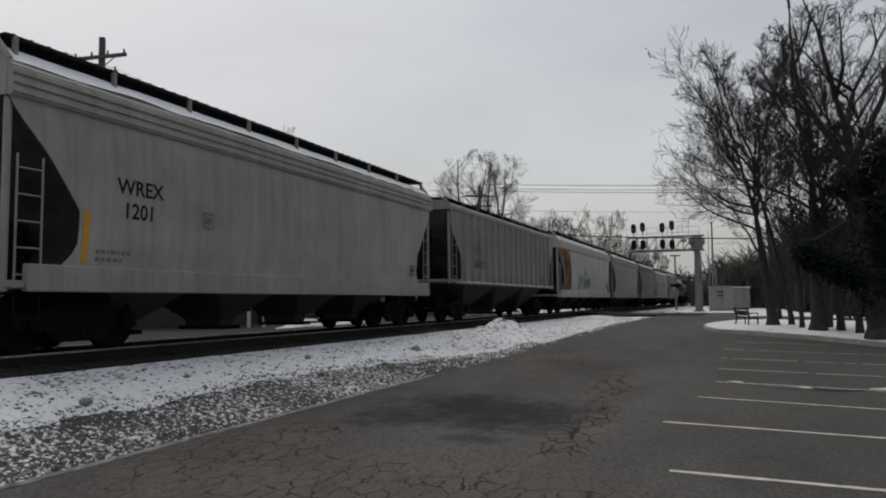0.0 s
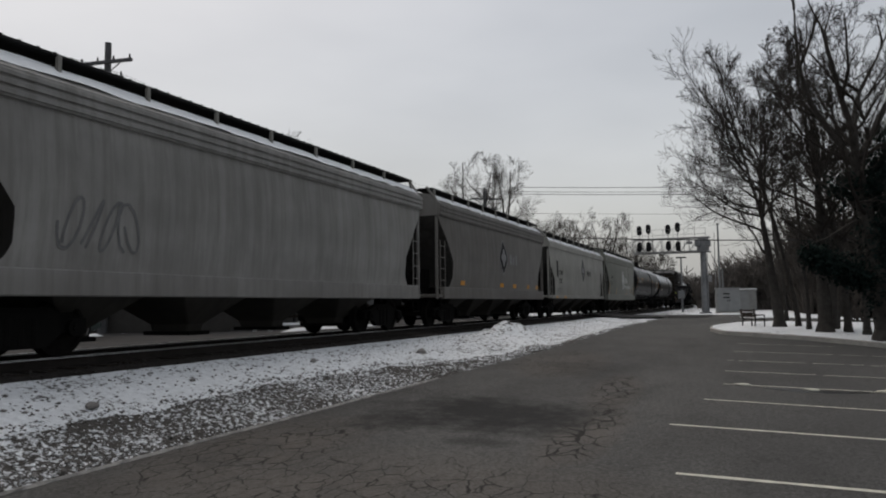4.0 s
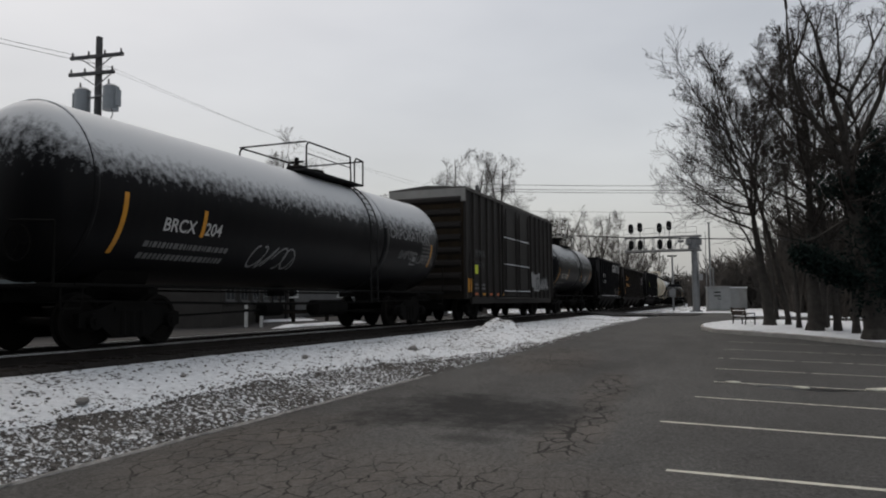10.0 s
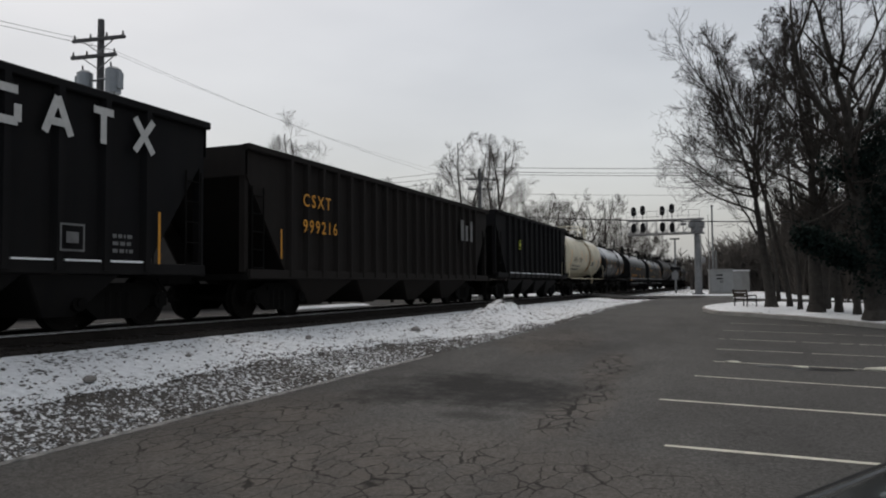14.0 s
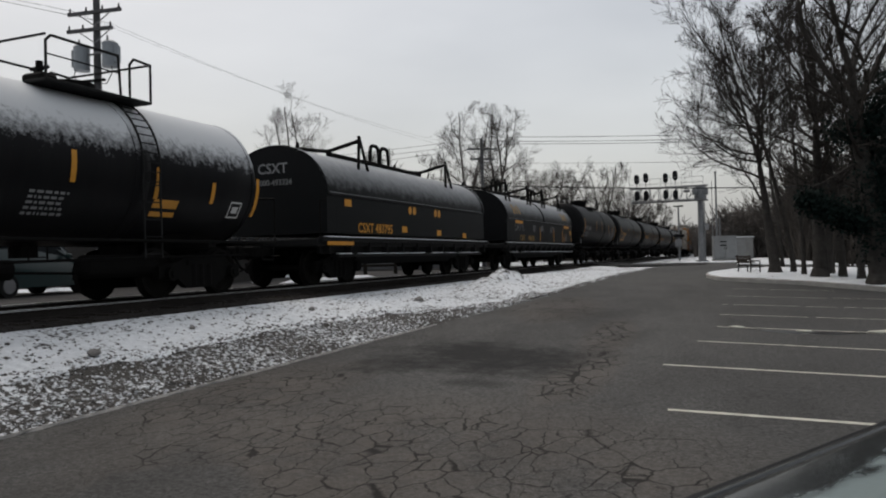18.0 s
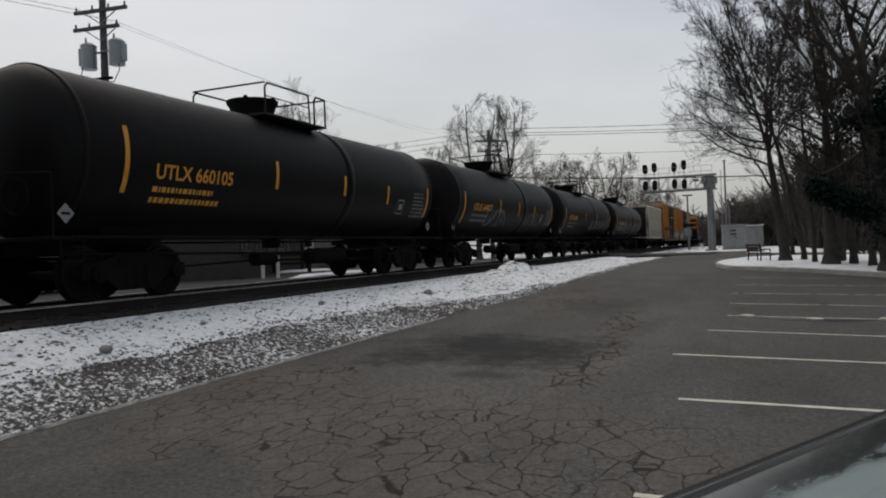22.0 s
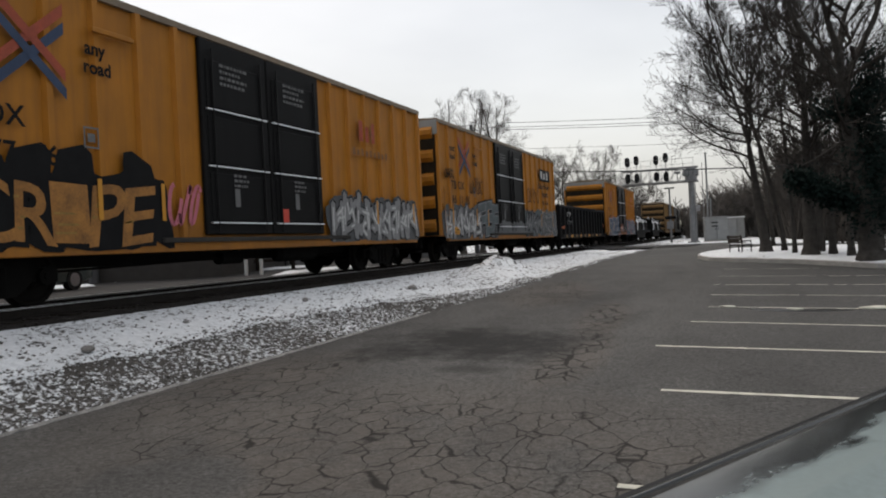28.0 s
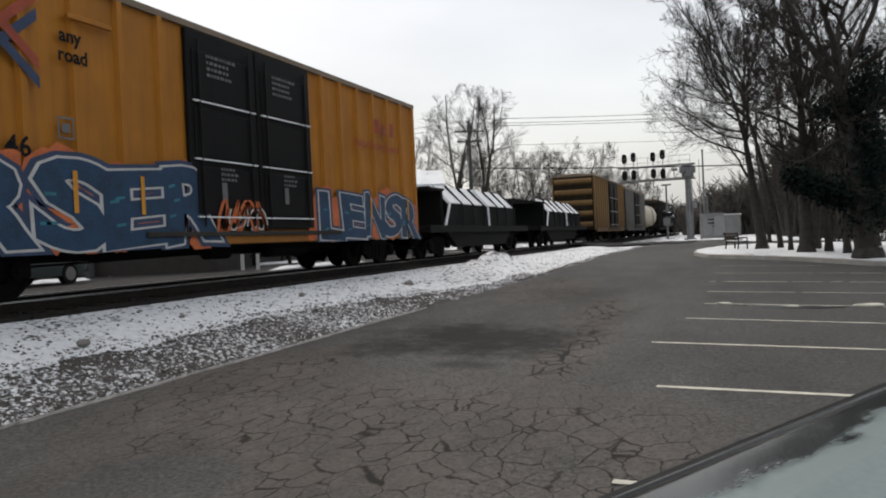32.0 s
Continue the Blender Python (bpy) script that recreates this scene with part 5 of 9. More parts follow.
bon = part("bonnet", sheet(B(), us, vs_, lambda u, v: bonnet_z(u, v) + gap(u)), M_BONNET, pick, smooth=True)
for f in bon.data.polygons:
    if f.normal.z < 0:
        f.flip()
for s, u in ((1, 0.0), (-1, 1.84)):
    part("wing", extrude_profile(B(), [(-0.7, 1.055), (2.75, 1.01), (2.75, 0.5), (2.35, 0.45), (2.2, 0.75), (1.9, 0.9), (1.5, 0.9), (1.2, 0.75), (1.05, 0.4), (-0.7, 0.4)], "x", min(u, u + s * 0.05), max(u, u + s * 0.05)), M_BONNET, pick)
    part("trim_strip", box(B(), u - 0.016, u + 0.016, -0.7, 2.7, 1.04, 1.064, 0.006), M_TRIM, pick)
    wh = part("wheel", bar(B(), (u + s * 0.02, 1.7, 0.4), (u + s * 0.27, 1.7, 0.4), 0.4, 22), M_TYRE, pick)
    part("rim", bar(B(), (u + s * 0.0, 1.7, 0.4), (u + s * 0.02, 1.7, 0.4), 0.24, 16), M_RIMS, wh)
    part("headlight", box(B(), u + s * 0.25 - 0.17, u + s * 0.25 + 0.17, 2.7, 2.78, 0.74, 0.95, 0.03), M_LAMP, pick)
part("grille", box(B(), 0.45, 1.39, 2.7, 2.77, 0.65, 0.95, 0.02), M_TRIM, pick)
part("bumper", box(B(), -0.02, 1.86, 2.72, 2.9, 0.42, 0.64, 0.05), M_RIMS, pick)
part("cowl", box(B(), 0.05, 1.79, -0.85, -0.7, 0.5, 1.1, 0.02), M_TRIM, pick)
part("frame_rail", box(B(), 0.4, 1.44, -0.7, 2.6, 0.38, 0.5), M_TRIM, pick)
pick.matrix_basis = pose(-0.243, 1.992, 0.205, 0, 0, -28.9)

# ---- buildings behind the railway ----
def blob(rng, cx, cy, rx, ry, n=26, spiky=0.25):
    pts = []
    ph = [rng.uniform(0, 6.28) for _ in range(4)]
    for k in range(n):
        a = k * math.tau / n
        c, s = math.cos(a), math.sin(a)
        e = 0.55
        qx, qy = math.copysign(abs(c) ** e, c), math.copysign(abs(s) ** e, s)
        r = 1 + spiky * (0.45 * math.sin(3 * a + ph[0]) + 0.35 * math.sin(5 * a + ph[1]) + 0.3 * math.sin(2 * a + ph[2]))
        pts.append((cx + qx * rx * r, cy + qy * ry * r))
    return pts


M_BRICK = plain("painted_grey_brick", (0.05, 0.047, 0.044), 0.9, vary=0.2, scale=3, bumpy=0.3)
M_WALL = plain("dull_grey_siding", (0.1, 0.1, 0.1), 0.85, vary=0.2, scale=2)
M_PANE = plain("dark_window_pane", (0.03, 0.034, 0.038), 0.1, vary=0.2)
M_FRAME = plain("white_window_frame", (0.5, 0.5, 0.49), 0.6, vary=0.1)


def window(th, x, y, z, w, h, face, trim=None):
    """A window set in a wall that faces +x ('x') or -y ('y')."""
    fr = B()
    for a, b, c, d in ((-w / 2, w / 2, -h / 2, -h / 2 + 0.08), (-w / 2, w / 2, h / 2 - 0.08, h / 2), (-w / 2, -w / 2 + 0.08, -h / 2, h / 2), (w / 2 - 0.08, w / 2, -h / 2, h / 2), (-0.03, 0.03, -h / 2, h / 2)):
        box(fr, 0.0, 0.06, a, b, c, d)
    win = part("window", fr, trim or M_FRAME, th)
    part("pane", box(B(), 0.005, 0.03, -w / 2 + 0.06, w / 2 - 0.06, -h / 2 + 0.06, h / 2 - 0.06), M_PANE, win)
    part("sill", box(B(), 0.0, 0.14, -w / 2 - 0.05, w / 2 + 0.05, -h / 2 - 0.08, -h / 2), trim or M_FRAME, win)
    win.matrix_basis = pose(x, y, z, 0, 0, 0 if face == "x" else -90)


shop = thing("brick_shop_building", "low grey brick building with a stepped parapet and chimneys", "building")
part("wall", box(B(), -14, 0, -16, 3.2, -0.3, 4.9), M_BRICK, shop)
part("roof", box(B(), -14.2, -0.15, -16.2, 3.0, 4.9, 5.15), M_SNOW, shop)
for y0, y1, h in ((3.2, 3.55, 6.3),):
    part("parapet", extrude_profile(B(), [(-10.5, 4.5), (-10.5, 6.6), (-8.9, 6.6), (-8.9, 5.9), (-7.2, 5.7), (-7.2, 6.6), (-6.3, 6.9), (-5.4, 6.4), (-5.4, 5.7), (-3.0, 5.3), (-3.0, 5.75), (-1.8, 5.75), (-1.8, 4.5)], "y", y0, y1), M_BRICK, shop)
for k, (x, y, h, w) in enumerate(((-6.3, -8.5, 7.75, 0.22), (-2.7, -1.2, 7.5, 0.5))):
    part("chimney", box(B(), x - w, x + w, y - w, y + w, 5.1, h, 0.03), M_DARK if k else M_BRICK, shop)
    part("chimney_cap", box(B(), x - w * 0.7, x + w * 0.7, y - w * 0.7, y + w * 0.7, h, h + 0.25, 0.03), M_BRICK, shop)
part("roof_fan", bar(B(), (-2.0, 0.2, 5.1), (-2.0, 0.2, 6.5), 0.7, 16, 0.55), M_CAB, shop)
for k in range(6):
    window(shop, 0.0, -14.5 + k * 2.9, 1.9, 1.7, 1.5, "x", M_WALL)
part("door", box(B(), 0.0, 0.06, 1.2, 2.2, 0, 2.1), M_DARK, shop)
part("awning", box(B(), 0.0, 0.9, -15, 2.5, 2.95, 3.1), M_DARK, shop)
shop.matrix_basis = pose(-26.6, 39.8, 1.0, 0, 0, 25)
hall = thing("white_roofed_hall", "low hall with a broad snow-white roof", "building")
part("wall", box(B(), -9, 0, -12, 12, -0.3, 5.2), M_WALL, hall)
part("roof", extrude_profile(B(), [(-9.5, 5.1), (-4.5, 6.55), (0.5, 5.1), (0.5, 5.3), (-4.5, 6.8), (-9.5, 5.3)], "y", -12.4, 12.4), M_SNOW, hall)
for k in range(5):
    window(hall, 0.0, -9.5 + k * 4.6, 2.2, 1.6, 1.4, "x")
part("door", box(B(), 0.0, 0.06, -1.0, 0.2, 0, 2.2), M_DARK, hall)
hall.matrix_basis = pose(-32.0, 49.2, 1.0, 0, 0, -65)
flag = thing("flag_on_pole", "striped flag hanging from a slanted pole", "flag")
part("pole", bar(B(), (0, 0, 0), (1.0, 0, 1.7), 0.03, 6), M_WOOD, flag)
M_FRED, M_FWHITE, M_FBLUE = plain("faded_flag_red", (0.35, 0.08, 0.08), 0.8, vary=0.15), plain("flag_white", (0.6, 0.6, 0.6), 0.8, vary=0.1), plain("flag_blue", (0.06, 0.08, 0.2), 0.8, vary=0.15)
for k in range(9):
    a, b = 0.11 * k, 0.11 * (k + 1)
    bm = B()
    for q in range(6):
        p = [(1.0 - 0.06 * r_ + 0.04 * math.sin(r_ * 1.6) + o * 0.8, 0.07 * math.sin(r_ * 1.9 + o * 3), 1.65 - 0.27 * r_ - o * 0.55) for r_, o in ((q, a), (q, b), (q + 1, b), (q + 1, a))]
        bm.faces.new([bm.verts.new(v) for v in p])
    part("stripe", bm, M_FRED if k % 2 == 0 else M_FWHITE, flag)
bm = B()
bm.faces.new([bm.verts.new(v) for v in ((0.98, -0.1, 1.62), (1.38, -0.1, 1.36), (1.24, -0.1, 0.7), (0.86, -0.1, 0.95))])
part("canton", bm, M_FBLUE, flag)
flag.matrix_basis = pose(-24.6, 40.7, 6.6)
for x in (-18.9, -18.15):
    bo = thing("bollard", "white bollard with a dark band beside the street", "bollard", "bollards")
    part("post", bar(B(), (0, 0, 0), (0, 0, 0.92), 0.075, 12, 0.07), M_FRAME, bo)
    part("band", bar(B(), (0, 0, 0.66), (0, 0, 0.76), 0.079, 12), M_DARK, bo)
    bo.matrix_basis = pose(x, 25.7, 1.06)
fence = thing("wooden_rail_fence", "dark two-rail fence in front of the parked cars", "fence")
for k in range(9):
    part("post", box(B(), -0.08, 0.08, k * 1.9 - 0.08, k * 1.9 + 0.08, -0.1, 1.15, 0.01), M_TIE, fence)
for z in (0.55, 1.02):
    part("rail", box(B(), -0.04, 0.04, -0.2, 15.4, z - 0.07, z + 0.07, 0.01), M_TIE, fence)
fence.matrix_basis = pose(-26.0, 27.2, 1.0, 0, 0, -35)
rng = random.Random(77)
for x, y, rx, ry in ((-24.2, 26.0, 0.8, 2.2), (-25.2, 30.6, 1.0, 2.6), (-22.9, 19.8, 0.7, 1.2), (-23.4, 34.5, 0.9, 2.4), (-17.2, 28.5, 0.5, 3.0)):
    bm = B()
    ring = [bm.verts.new((x + px, y + py, 1.05)) for px, py in blob(rng, 0, 0, rx, ry, 28, 0.5)]
    mid = [bm.verts.new((x + (v.co.x - x) * 0.8, y + (v.co.y - y) * 0.8, 1.12 + 0.05 * rng.random())) for v in ring]
    for k in range(28):
        bm.faces.new((ring[k], ring[(k + 1) % 28], mid[(k + 1) % 28], mid[k]))
    bm.faces.new(mid)
    tagged(part("snow_patch", bm, M_SNOW, smooth=True), "heap of old snow beside the back street", "snow", "old snow heaps")
house = thing("house", "low brown house with a snow-covered roof", "house")
part("wall", box(B(), -5, 5, -4, 4, -0.3, 2.7), plain("brown_house_siding", (0.09, 0.075, 0.065), 0.85, vary=0.25, scale=2), house)
part("roof", extrude_profile(B(), [(-4.7, 2.6), (0, 5.2), (4.7, 2.6), (4.7, 2.75), (0, 5.4), (-4.7, 2.75)], "x", -5.5, 5.5), M_SNOW, house)
for k in range(4):
    window(house, -3.8 + k * 1.1, -4.0, 1.6, 0.7, 1.2, "y")
window(house, 2.4, -4.0, 1.6, 1.5, 1.2, "y")
part("chimney", box(B(), -1.2, -0.4, -1.6, -0.8, 3.5, 5.9, 0.02), M_BRICK, house)
house.matrix_basis = pose(17.5, 80.0, 0.25, 0, 0, -14)


# ---- the train: wagon parts ----
# A wagon's own space: y along the rails, x towards the car park, z up from the rail head.
SPEED = 13.3
CACHE = {}


def shared(key, make, material, smooth=False):
    """One mesh for all alike pieces."""
    if key not in CACHE:
        CACHE[key] = mesh_of(key.split(":")[0], make(), material, smooth)
    return CACHE[key]


def put(name, me, parent, at=(0, 0, 0), rz=0.0, label="", flip=False):
    ob = new(name, me)
    ob.parent = parent
    ob.matrix_basis = pose(*at, 0, 0, rz)
    return tagged(ob, label) if label else ob


def make_side_frame():
    bm = B()
    pts = [(-1.15, 0.36), (-1.15, 0.6), (-0.75, 0.66), (-0.42, 0.78), (0.42, 0.78), (0.75, 0.66), (1.15, 0.6), (1.15, 0.36), (0.72, 0.4), (0.42, 0.17), (-0.42, 0.17), (-0.72, 0.4)]
    extrude_profile(bm, pts, "x", -0.07, 0.07)
    for y in (-0.88, 0.88):
        bar(bm, (0.05, y, 0.46), (0.17, y, 0.46), 0.14, 10)
        bar(bm, (0.17, y, 0.46), (0.2, y, 0.46), 0.07, 8)
    for y in (-0.22, 0.0, 0.22):
        bar(bm, (0.03, y, 0.22), (0.03, y, 0.62), 0.075, 8)
    box(bm, -0.1, 0.1, -0.42, 0.42, 0.62, 0.7)
    return bm


def make_wheel():
    """A wheel whose outer face looks to +x."""
    bm = B()
    rim = [(-0.03, 0.0), (-0.03, 0.49), (0.0, 0.49), (0.012, 0.462), (0.11, 0.455), (0.115, 0.4), (0.07, 0.36), (0.05, 0.2), (0.09, 0.14), (0.16, 0.13), (0.16, 0.0)]
    k = 28
    return loft(bm, [[(px, max(0.01, pr) * math.cos(a * math.tau / k), max(0.01, pr) * math.sin(a * math.tau / k)) for a in range(k)] for px, pr in rim])


def make_axle():
    return bar(B(), (-0.95, 0, 0), (0.95, 0, 0), 0.08, 10)


def make_bolster():
    bm = box(B(), -1.05, 1.05, -0.2, 0.2, 0.42, 0.72, 0.03)
    bar(bm, (0, 0, 0.7), (0, 0, 0.86), 0.2, 12)
    for s in (-1, 1):
        box(bm, -0.95, 0.95, s * 0.5 - 0.05, s * 0.5 + 0.05, 0.36, 0.46)
    return bm


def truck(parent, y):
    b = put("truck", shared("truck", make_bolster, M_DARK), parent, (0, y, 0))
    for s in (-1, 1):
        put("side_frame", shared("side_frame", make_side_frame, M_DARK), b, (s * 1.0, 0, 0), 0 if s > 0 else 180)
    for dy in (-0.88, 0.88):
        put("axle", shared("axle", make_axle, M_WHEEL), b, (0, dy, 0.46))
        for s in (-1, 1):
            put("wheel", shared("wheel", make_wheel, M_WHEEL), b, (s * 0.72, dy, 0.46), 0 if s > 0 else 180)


def make_coupler():
    bm = box(B(), -0.12, 0.12, 0, 0.55, 0.76, 0.98, 0.02)
    box(bm, -0.17, 0.17, 0.5, 0.78, 0.72, 1.02, 0.05)
    rod(bm, [(0.35, 0.05, 0.85), (0.36, 0.35, 0.5), (0.3, 0.7, 0.42)], 0.03)
    rod(bm, [(0.1, 0.5, 0.98), (0.6, 0.12, 1.05), (1.4, 0.05, 1.05)], 0.015, 4)
    return bm


def running_gear(parent, hl, inset=1.75):
    for s in (-1, 1):
        truck(parent, s * (hl - inset))
        put("coupler", shared("coupler", make_coupler, M_DARK), parent, (0, s * (hl - 0.1), 0), 0 if s > 0 else 180)


def make_reservoir():
    bm = bar(B(), (0.8, -0.75, 0.62), (0.8, 0.75, 0.62), 0.2, 14)
    bar(bm, (0.8, -0.85, 0.62), (0.8, -0.75, 0.62), 0.1, 14, 0.2)
    return bar(bm, (0.8, 0.75, 0.62), (0.8, 0.85, 0.62), 0.2, 14, 0.1)


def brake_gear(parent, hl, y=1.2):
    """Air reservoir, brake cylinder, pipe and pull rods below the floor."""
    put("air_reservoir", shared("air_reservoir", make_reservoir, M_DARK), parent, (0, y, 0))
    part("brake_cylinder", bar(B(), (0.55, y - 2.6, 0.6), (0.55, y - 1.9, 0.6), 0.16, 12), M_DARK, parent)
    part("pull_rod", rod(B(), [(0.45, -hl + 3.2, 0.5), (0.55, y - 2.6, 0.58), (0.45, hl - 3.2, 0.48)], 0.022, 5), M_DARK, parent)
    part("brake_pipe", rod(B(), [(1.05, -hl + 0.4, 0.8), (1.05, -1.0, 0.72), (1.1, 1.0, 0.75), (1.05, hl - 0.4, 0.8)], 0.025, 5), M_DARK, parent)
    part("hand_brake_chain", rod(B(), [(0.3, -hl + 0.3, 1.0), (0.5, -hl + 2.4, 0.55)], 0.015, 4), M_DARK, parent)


def make_ladder(h, w=0.42, n=5, r=0.018):
    bm = B()
    for y in (-w / 2, w / 2):
        bar(bm, (0, y, 0), (0, y, h), r, 5)
    for k in range(n):
        z = h * (k + 0.5) / n
        bar(bm, (0, -w / 2, z), (0, w / 2, z), r * 0.8, 5)
    return bm


def make_step():
    bm = B()
    rod(bm, [(0, -0.2, 0.32), (0, -0.2, 0), (0, 0.2, 0), (0, 0.2, 0.32)], 0.018, 5)
    return bm


def make_brake_wheel():
    bm = B()
    pts = [(0.28 * math.cos(a * math.tau / 14), 0, 0.28 * math.sin(a * math.tau / 14)) for a in range(15)]
    rod(bm, pts, 0.018, 4)
    for a in range(3):
        bar(bm, (0, 0.03, 0), (0.28 * math.cos(a * 2.1), 0, 0.28 * math.sin(a * 2.1)), 0.013, 4)
    return bm


# ---- decals: paint films that follow a wagon's side ----
def text_mesh(body, size, bold=0.0, shear=0.0, spacing=1.0):
    key = f"text:{body}:{size}:{bold}"
    if key not in CACHE:
        cu = bpy.data.curves.new("lettering", "FONT")
        cu.body, cu.size, cu.offset, cu.shear, cu.space_character = body, size, bold, shear, spacing
        cu.align_x, cu.resolution_u = "LEFT", 3
        ob = bpy.data.objects.new("lettering", cu)
        scene.collection.objects.link(ob)
        dg = bpy.context.evaluated_depsgraph_get()
        CACHE[key] = bpy.data.meshes.new_from_object(ob.evaluated_get(dg))
        bpy.data.objects.remove(ob)
        bpy.data.curves.remove(cu)
    return CACHE[key]


def on_side(name, bm, surf, material, parent, y, z, lift=0.008, label=""):
    """Lays a flat drawing (its x along the rails, its y up) on the side given by surf(z)."""
    for v in bm.verts:
        a, b = v.co.x + y, v.co.y + z
        v.co = (surf(b) + lift + v.co.z, a, b)
    bm.normal_update()
    for f in bm.faces:
        if f.normal.x < 0:
            f.normal_flip()
    return part(name, bm, material, parent, label)


def letter(parent, body, y, z, size, surf, material, bold=0.0, lift=0.008, spacing=1.0, name="lettering"):
    """Painted writing, each character a piece of its own."""
    src = B()
    src.from_mesh(text_mesh(body, size, bold, 0.0, spacing))
    left, groups = set(src.faces), []
    while left:
        todo, isle = [left.pop()], []
        while todo:
            f = todo.pop()
            isle.append(f)
            for e in f.edges:
                for g in e.link_faces:
                    if g in left:
                        left.discard(g)
                        todo.append(g)
        lo, hi = min(v.co.x for f in isle for v in f.verts), max(v.co.x for f in isle for v in f.verts)
        for g in groups:
            if min(hi, g[1]) - max(lo, g[0]) > 0.35 * min(hi - lo, g[1] - g[0]):
                g[0], g[1] = min(lo, g[0]), max(hi, g[1])
                g[2].extend(isle)
                break
        else:
            groups.append([lo, hi, isle])
    for lo, hi, isle in sorted(groups, key=lambda g: g[0]):
        bm, made = B(), {}
        for f in isle:
            for v in f.verts:
                if v not in made:
                    made[v] = bm.verts.new(v.co)
            bm.faces.new([made[v] for v in f.verts])
        on_side(name, bm, surf, material, parent, y, z, lift)
    src.free()


def quad(bm, a, b, c, d):
    bm.faces.new([bm.verts.new((p[0], p[1], p[2] if len(p) > 2 else 0)) for p in (a, b, c, d)])
    return bm


def flat(bm, x0, x1, y0, y1, n=1, lift=0.0):
    for k in range(n):
        za, zb = y0 + (y1 - y0) * k / n, y0 + (y1 - y0) * (k + 1) / n
        quad(bm, (x0, za, lift), (x1, za, lift), (x1, zb, lift), (x0, zb, lift))
    return bm


def bars_of_text(bm, x, y, w, rows, pitch, h, rng):
    """Small print that cannot be read: rows of short bars."""
    for r in range(rows):
        cx = x
        while cx < x + w * rng.uniform(0.75, 1.0):
            ww = rng.uniform(0.03, 0.12)
            flat(bm, cx, cx + ww, y - r * pitch, y - r * pitch + h)
            cx += ww + 0.035
    return bm


def small_print(parent, y, z, w, rows, pitch, surf, material, seed=1):
    return tagged(on_side("small_print", bars_of_text(B(), 0, 0, w, rows, pitch, pitch * 0.5, random.Random(seed)), surf, material, parent, y, z), kind="stuff")


def stripe(parent, y, z0, z1, w, surf, material, name="reflective_stripe"):
    return on_side(name, flat(B(), 0, w, 0, z1 - z0, 6), surf, material, parent, y, z0, 0.01)


def ngon(bm, pts, lift=0.0):
    f = bm.faces.new([bm.verts.new((x, y, lift)) for x, y in pts])
    bmesh.ops.triangulate(bm, faces=[f])


def graffiti(parent, y0, y1, z0, z1, surf, fill, outline, inner, seed, letters=5, halo=None, lift=0.012, edge=None):
    """Sprayed angular letter-like shapes that lean and overlap, with outlines: no words."""
    rng = random.Random(seed)
    w, h = (y1 - y0) / letters, z1 - z0
    layers = {"halo": B(), "outline": B(), "edge": B(), "fill": B(), "inner": B()}
    level = [0]

    def stroke(bm, p, q, a, g, z):
        p, q = Vector(p), Vector(q)
        dr = (q - p).normalized()
        nx = Vector((-dr.y, dr.x))
        b = a * 1.25
        pts = [p - dr * g + nx * (a + g), p - dr * (g + a * 0.35), p - dr * g - nx * (a + g), q + dr * g - nx * (b + g), q + dr * (g + a * 0.8) + nx * a * 0.3, q + dr * g * 0.4 + nx * (b + g)]
        level[0] += 1
        ngon(bm, [(v.x, max(0.0, v.y)) for v in pts], z + 0.00004 * level[0])

    for k in range(letters):
        lean, up, sc = rng.uniform(-0.12, 0.12), rng.uniform(-0.06, 0.06) * h, rng.uniform(0.92, 1.1)
        x0 = (k - 0.06) * w

        def at(px, py):
            return (x0 + (px * 1.12 + lean * py) * w, up + py * h * sc * 0.94 + 0.03 * h)
        u = rng.uniform
        gl = [(u(-0.1, 0.15), u(-0.05, 0.1), u(0.05, 0.35), u(0.85, 1.1)), (u(0.6, 0.8), u(0.9, 1.1), u(0.75, 1.05), u(-0.05, 0.15))]
        gl += [(u(0.0, 0.3), u(0.1, 0.9), u(0.6, 1.1), u(0.1, 0.95)) for _ in range(3)] + [(u(0.2, 0.7), u(0.3, 0.7), u(0.3, 1.0), rng.choice((u(-0.05, 0.1), u(0.9, 1.1))))]
        gl = [(at(a, b), at(c, e)) for a, b, c, e in gl]
        fat = min(w * 0.13, h * 0.1) * rng.uniform(0.85, 1.15)
        for p, q in gl:
            stroke(layers["halo"], p, q, fat, 0.13, 0)
            stroke(layers["outline"], p, q, fat, 0.07, 0.004)
            stroke(layers["edge"], p, q, fat, 0.036, 0.008)
            stroke(layers["fill"], p, q, fat, 0.0, 0.012)
            m = Vector(p).lerp(Vector(q), rng.uniform(0.2, 0.5))
            stroke(layers["inner"], m, Vector(p).lerp(Vector(q), rng.uniform(0.6, 0.9)), fat * 0.28, 0.0, 0.016)
    for kind, mt in (("halo", halo), ("outline", outline), ("edge", edge or P_BLACK), ("fill", fill), ("inner", inner)):
        if mt is None:
            layers[kind].free()
            continue
        tagged(on_side("graffiti", layers[kind], surf, mt, parent, y0, z0, lift), kind="stuff")


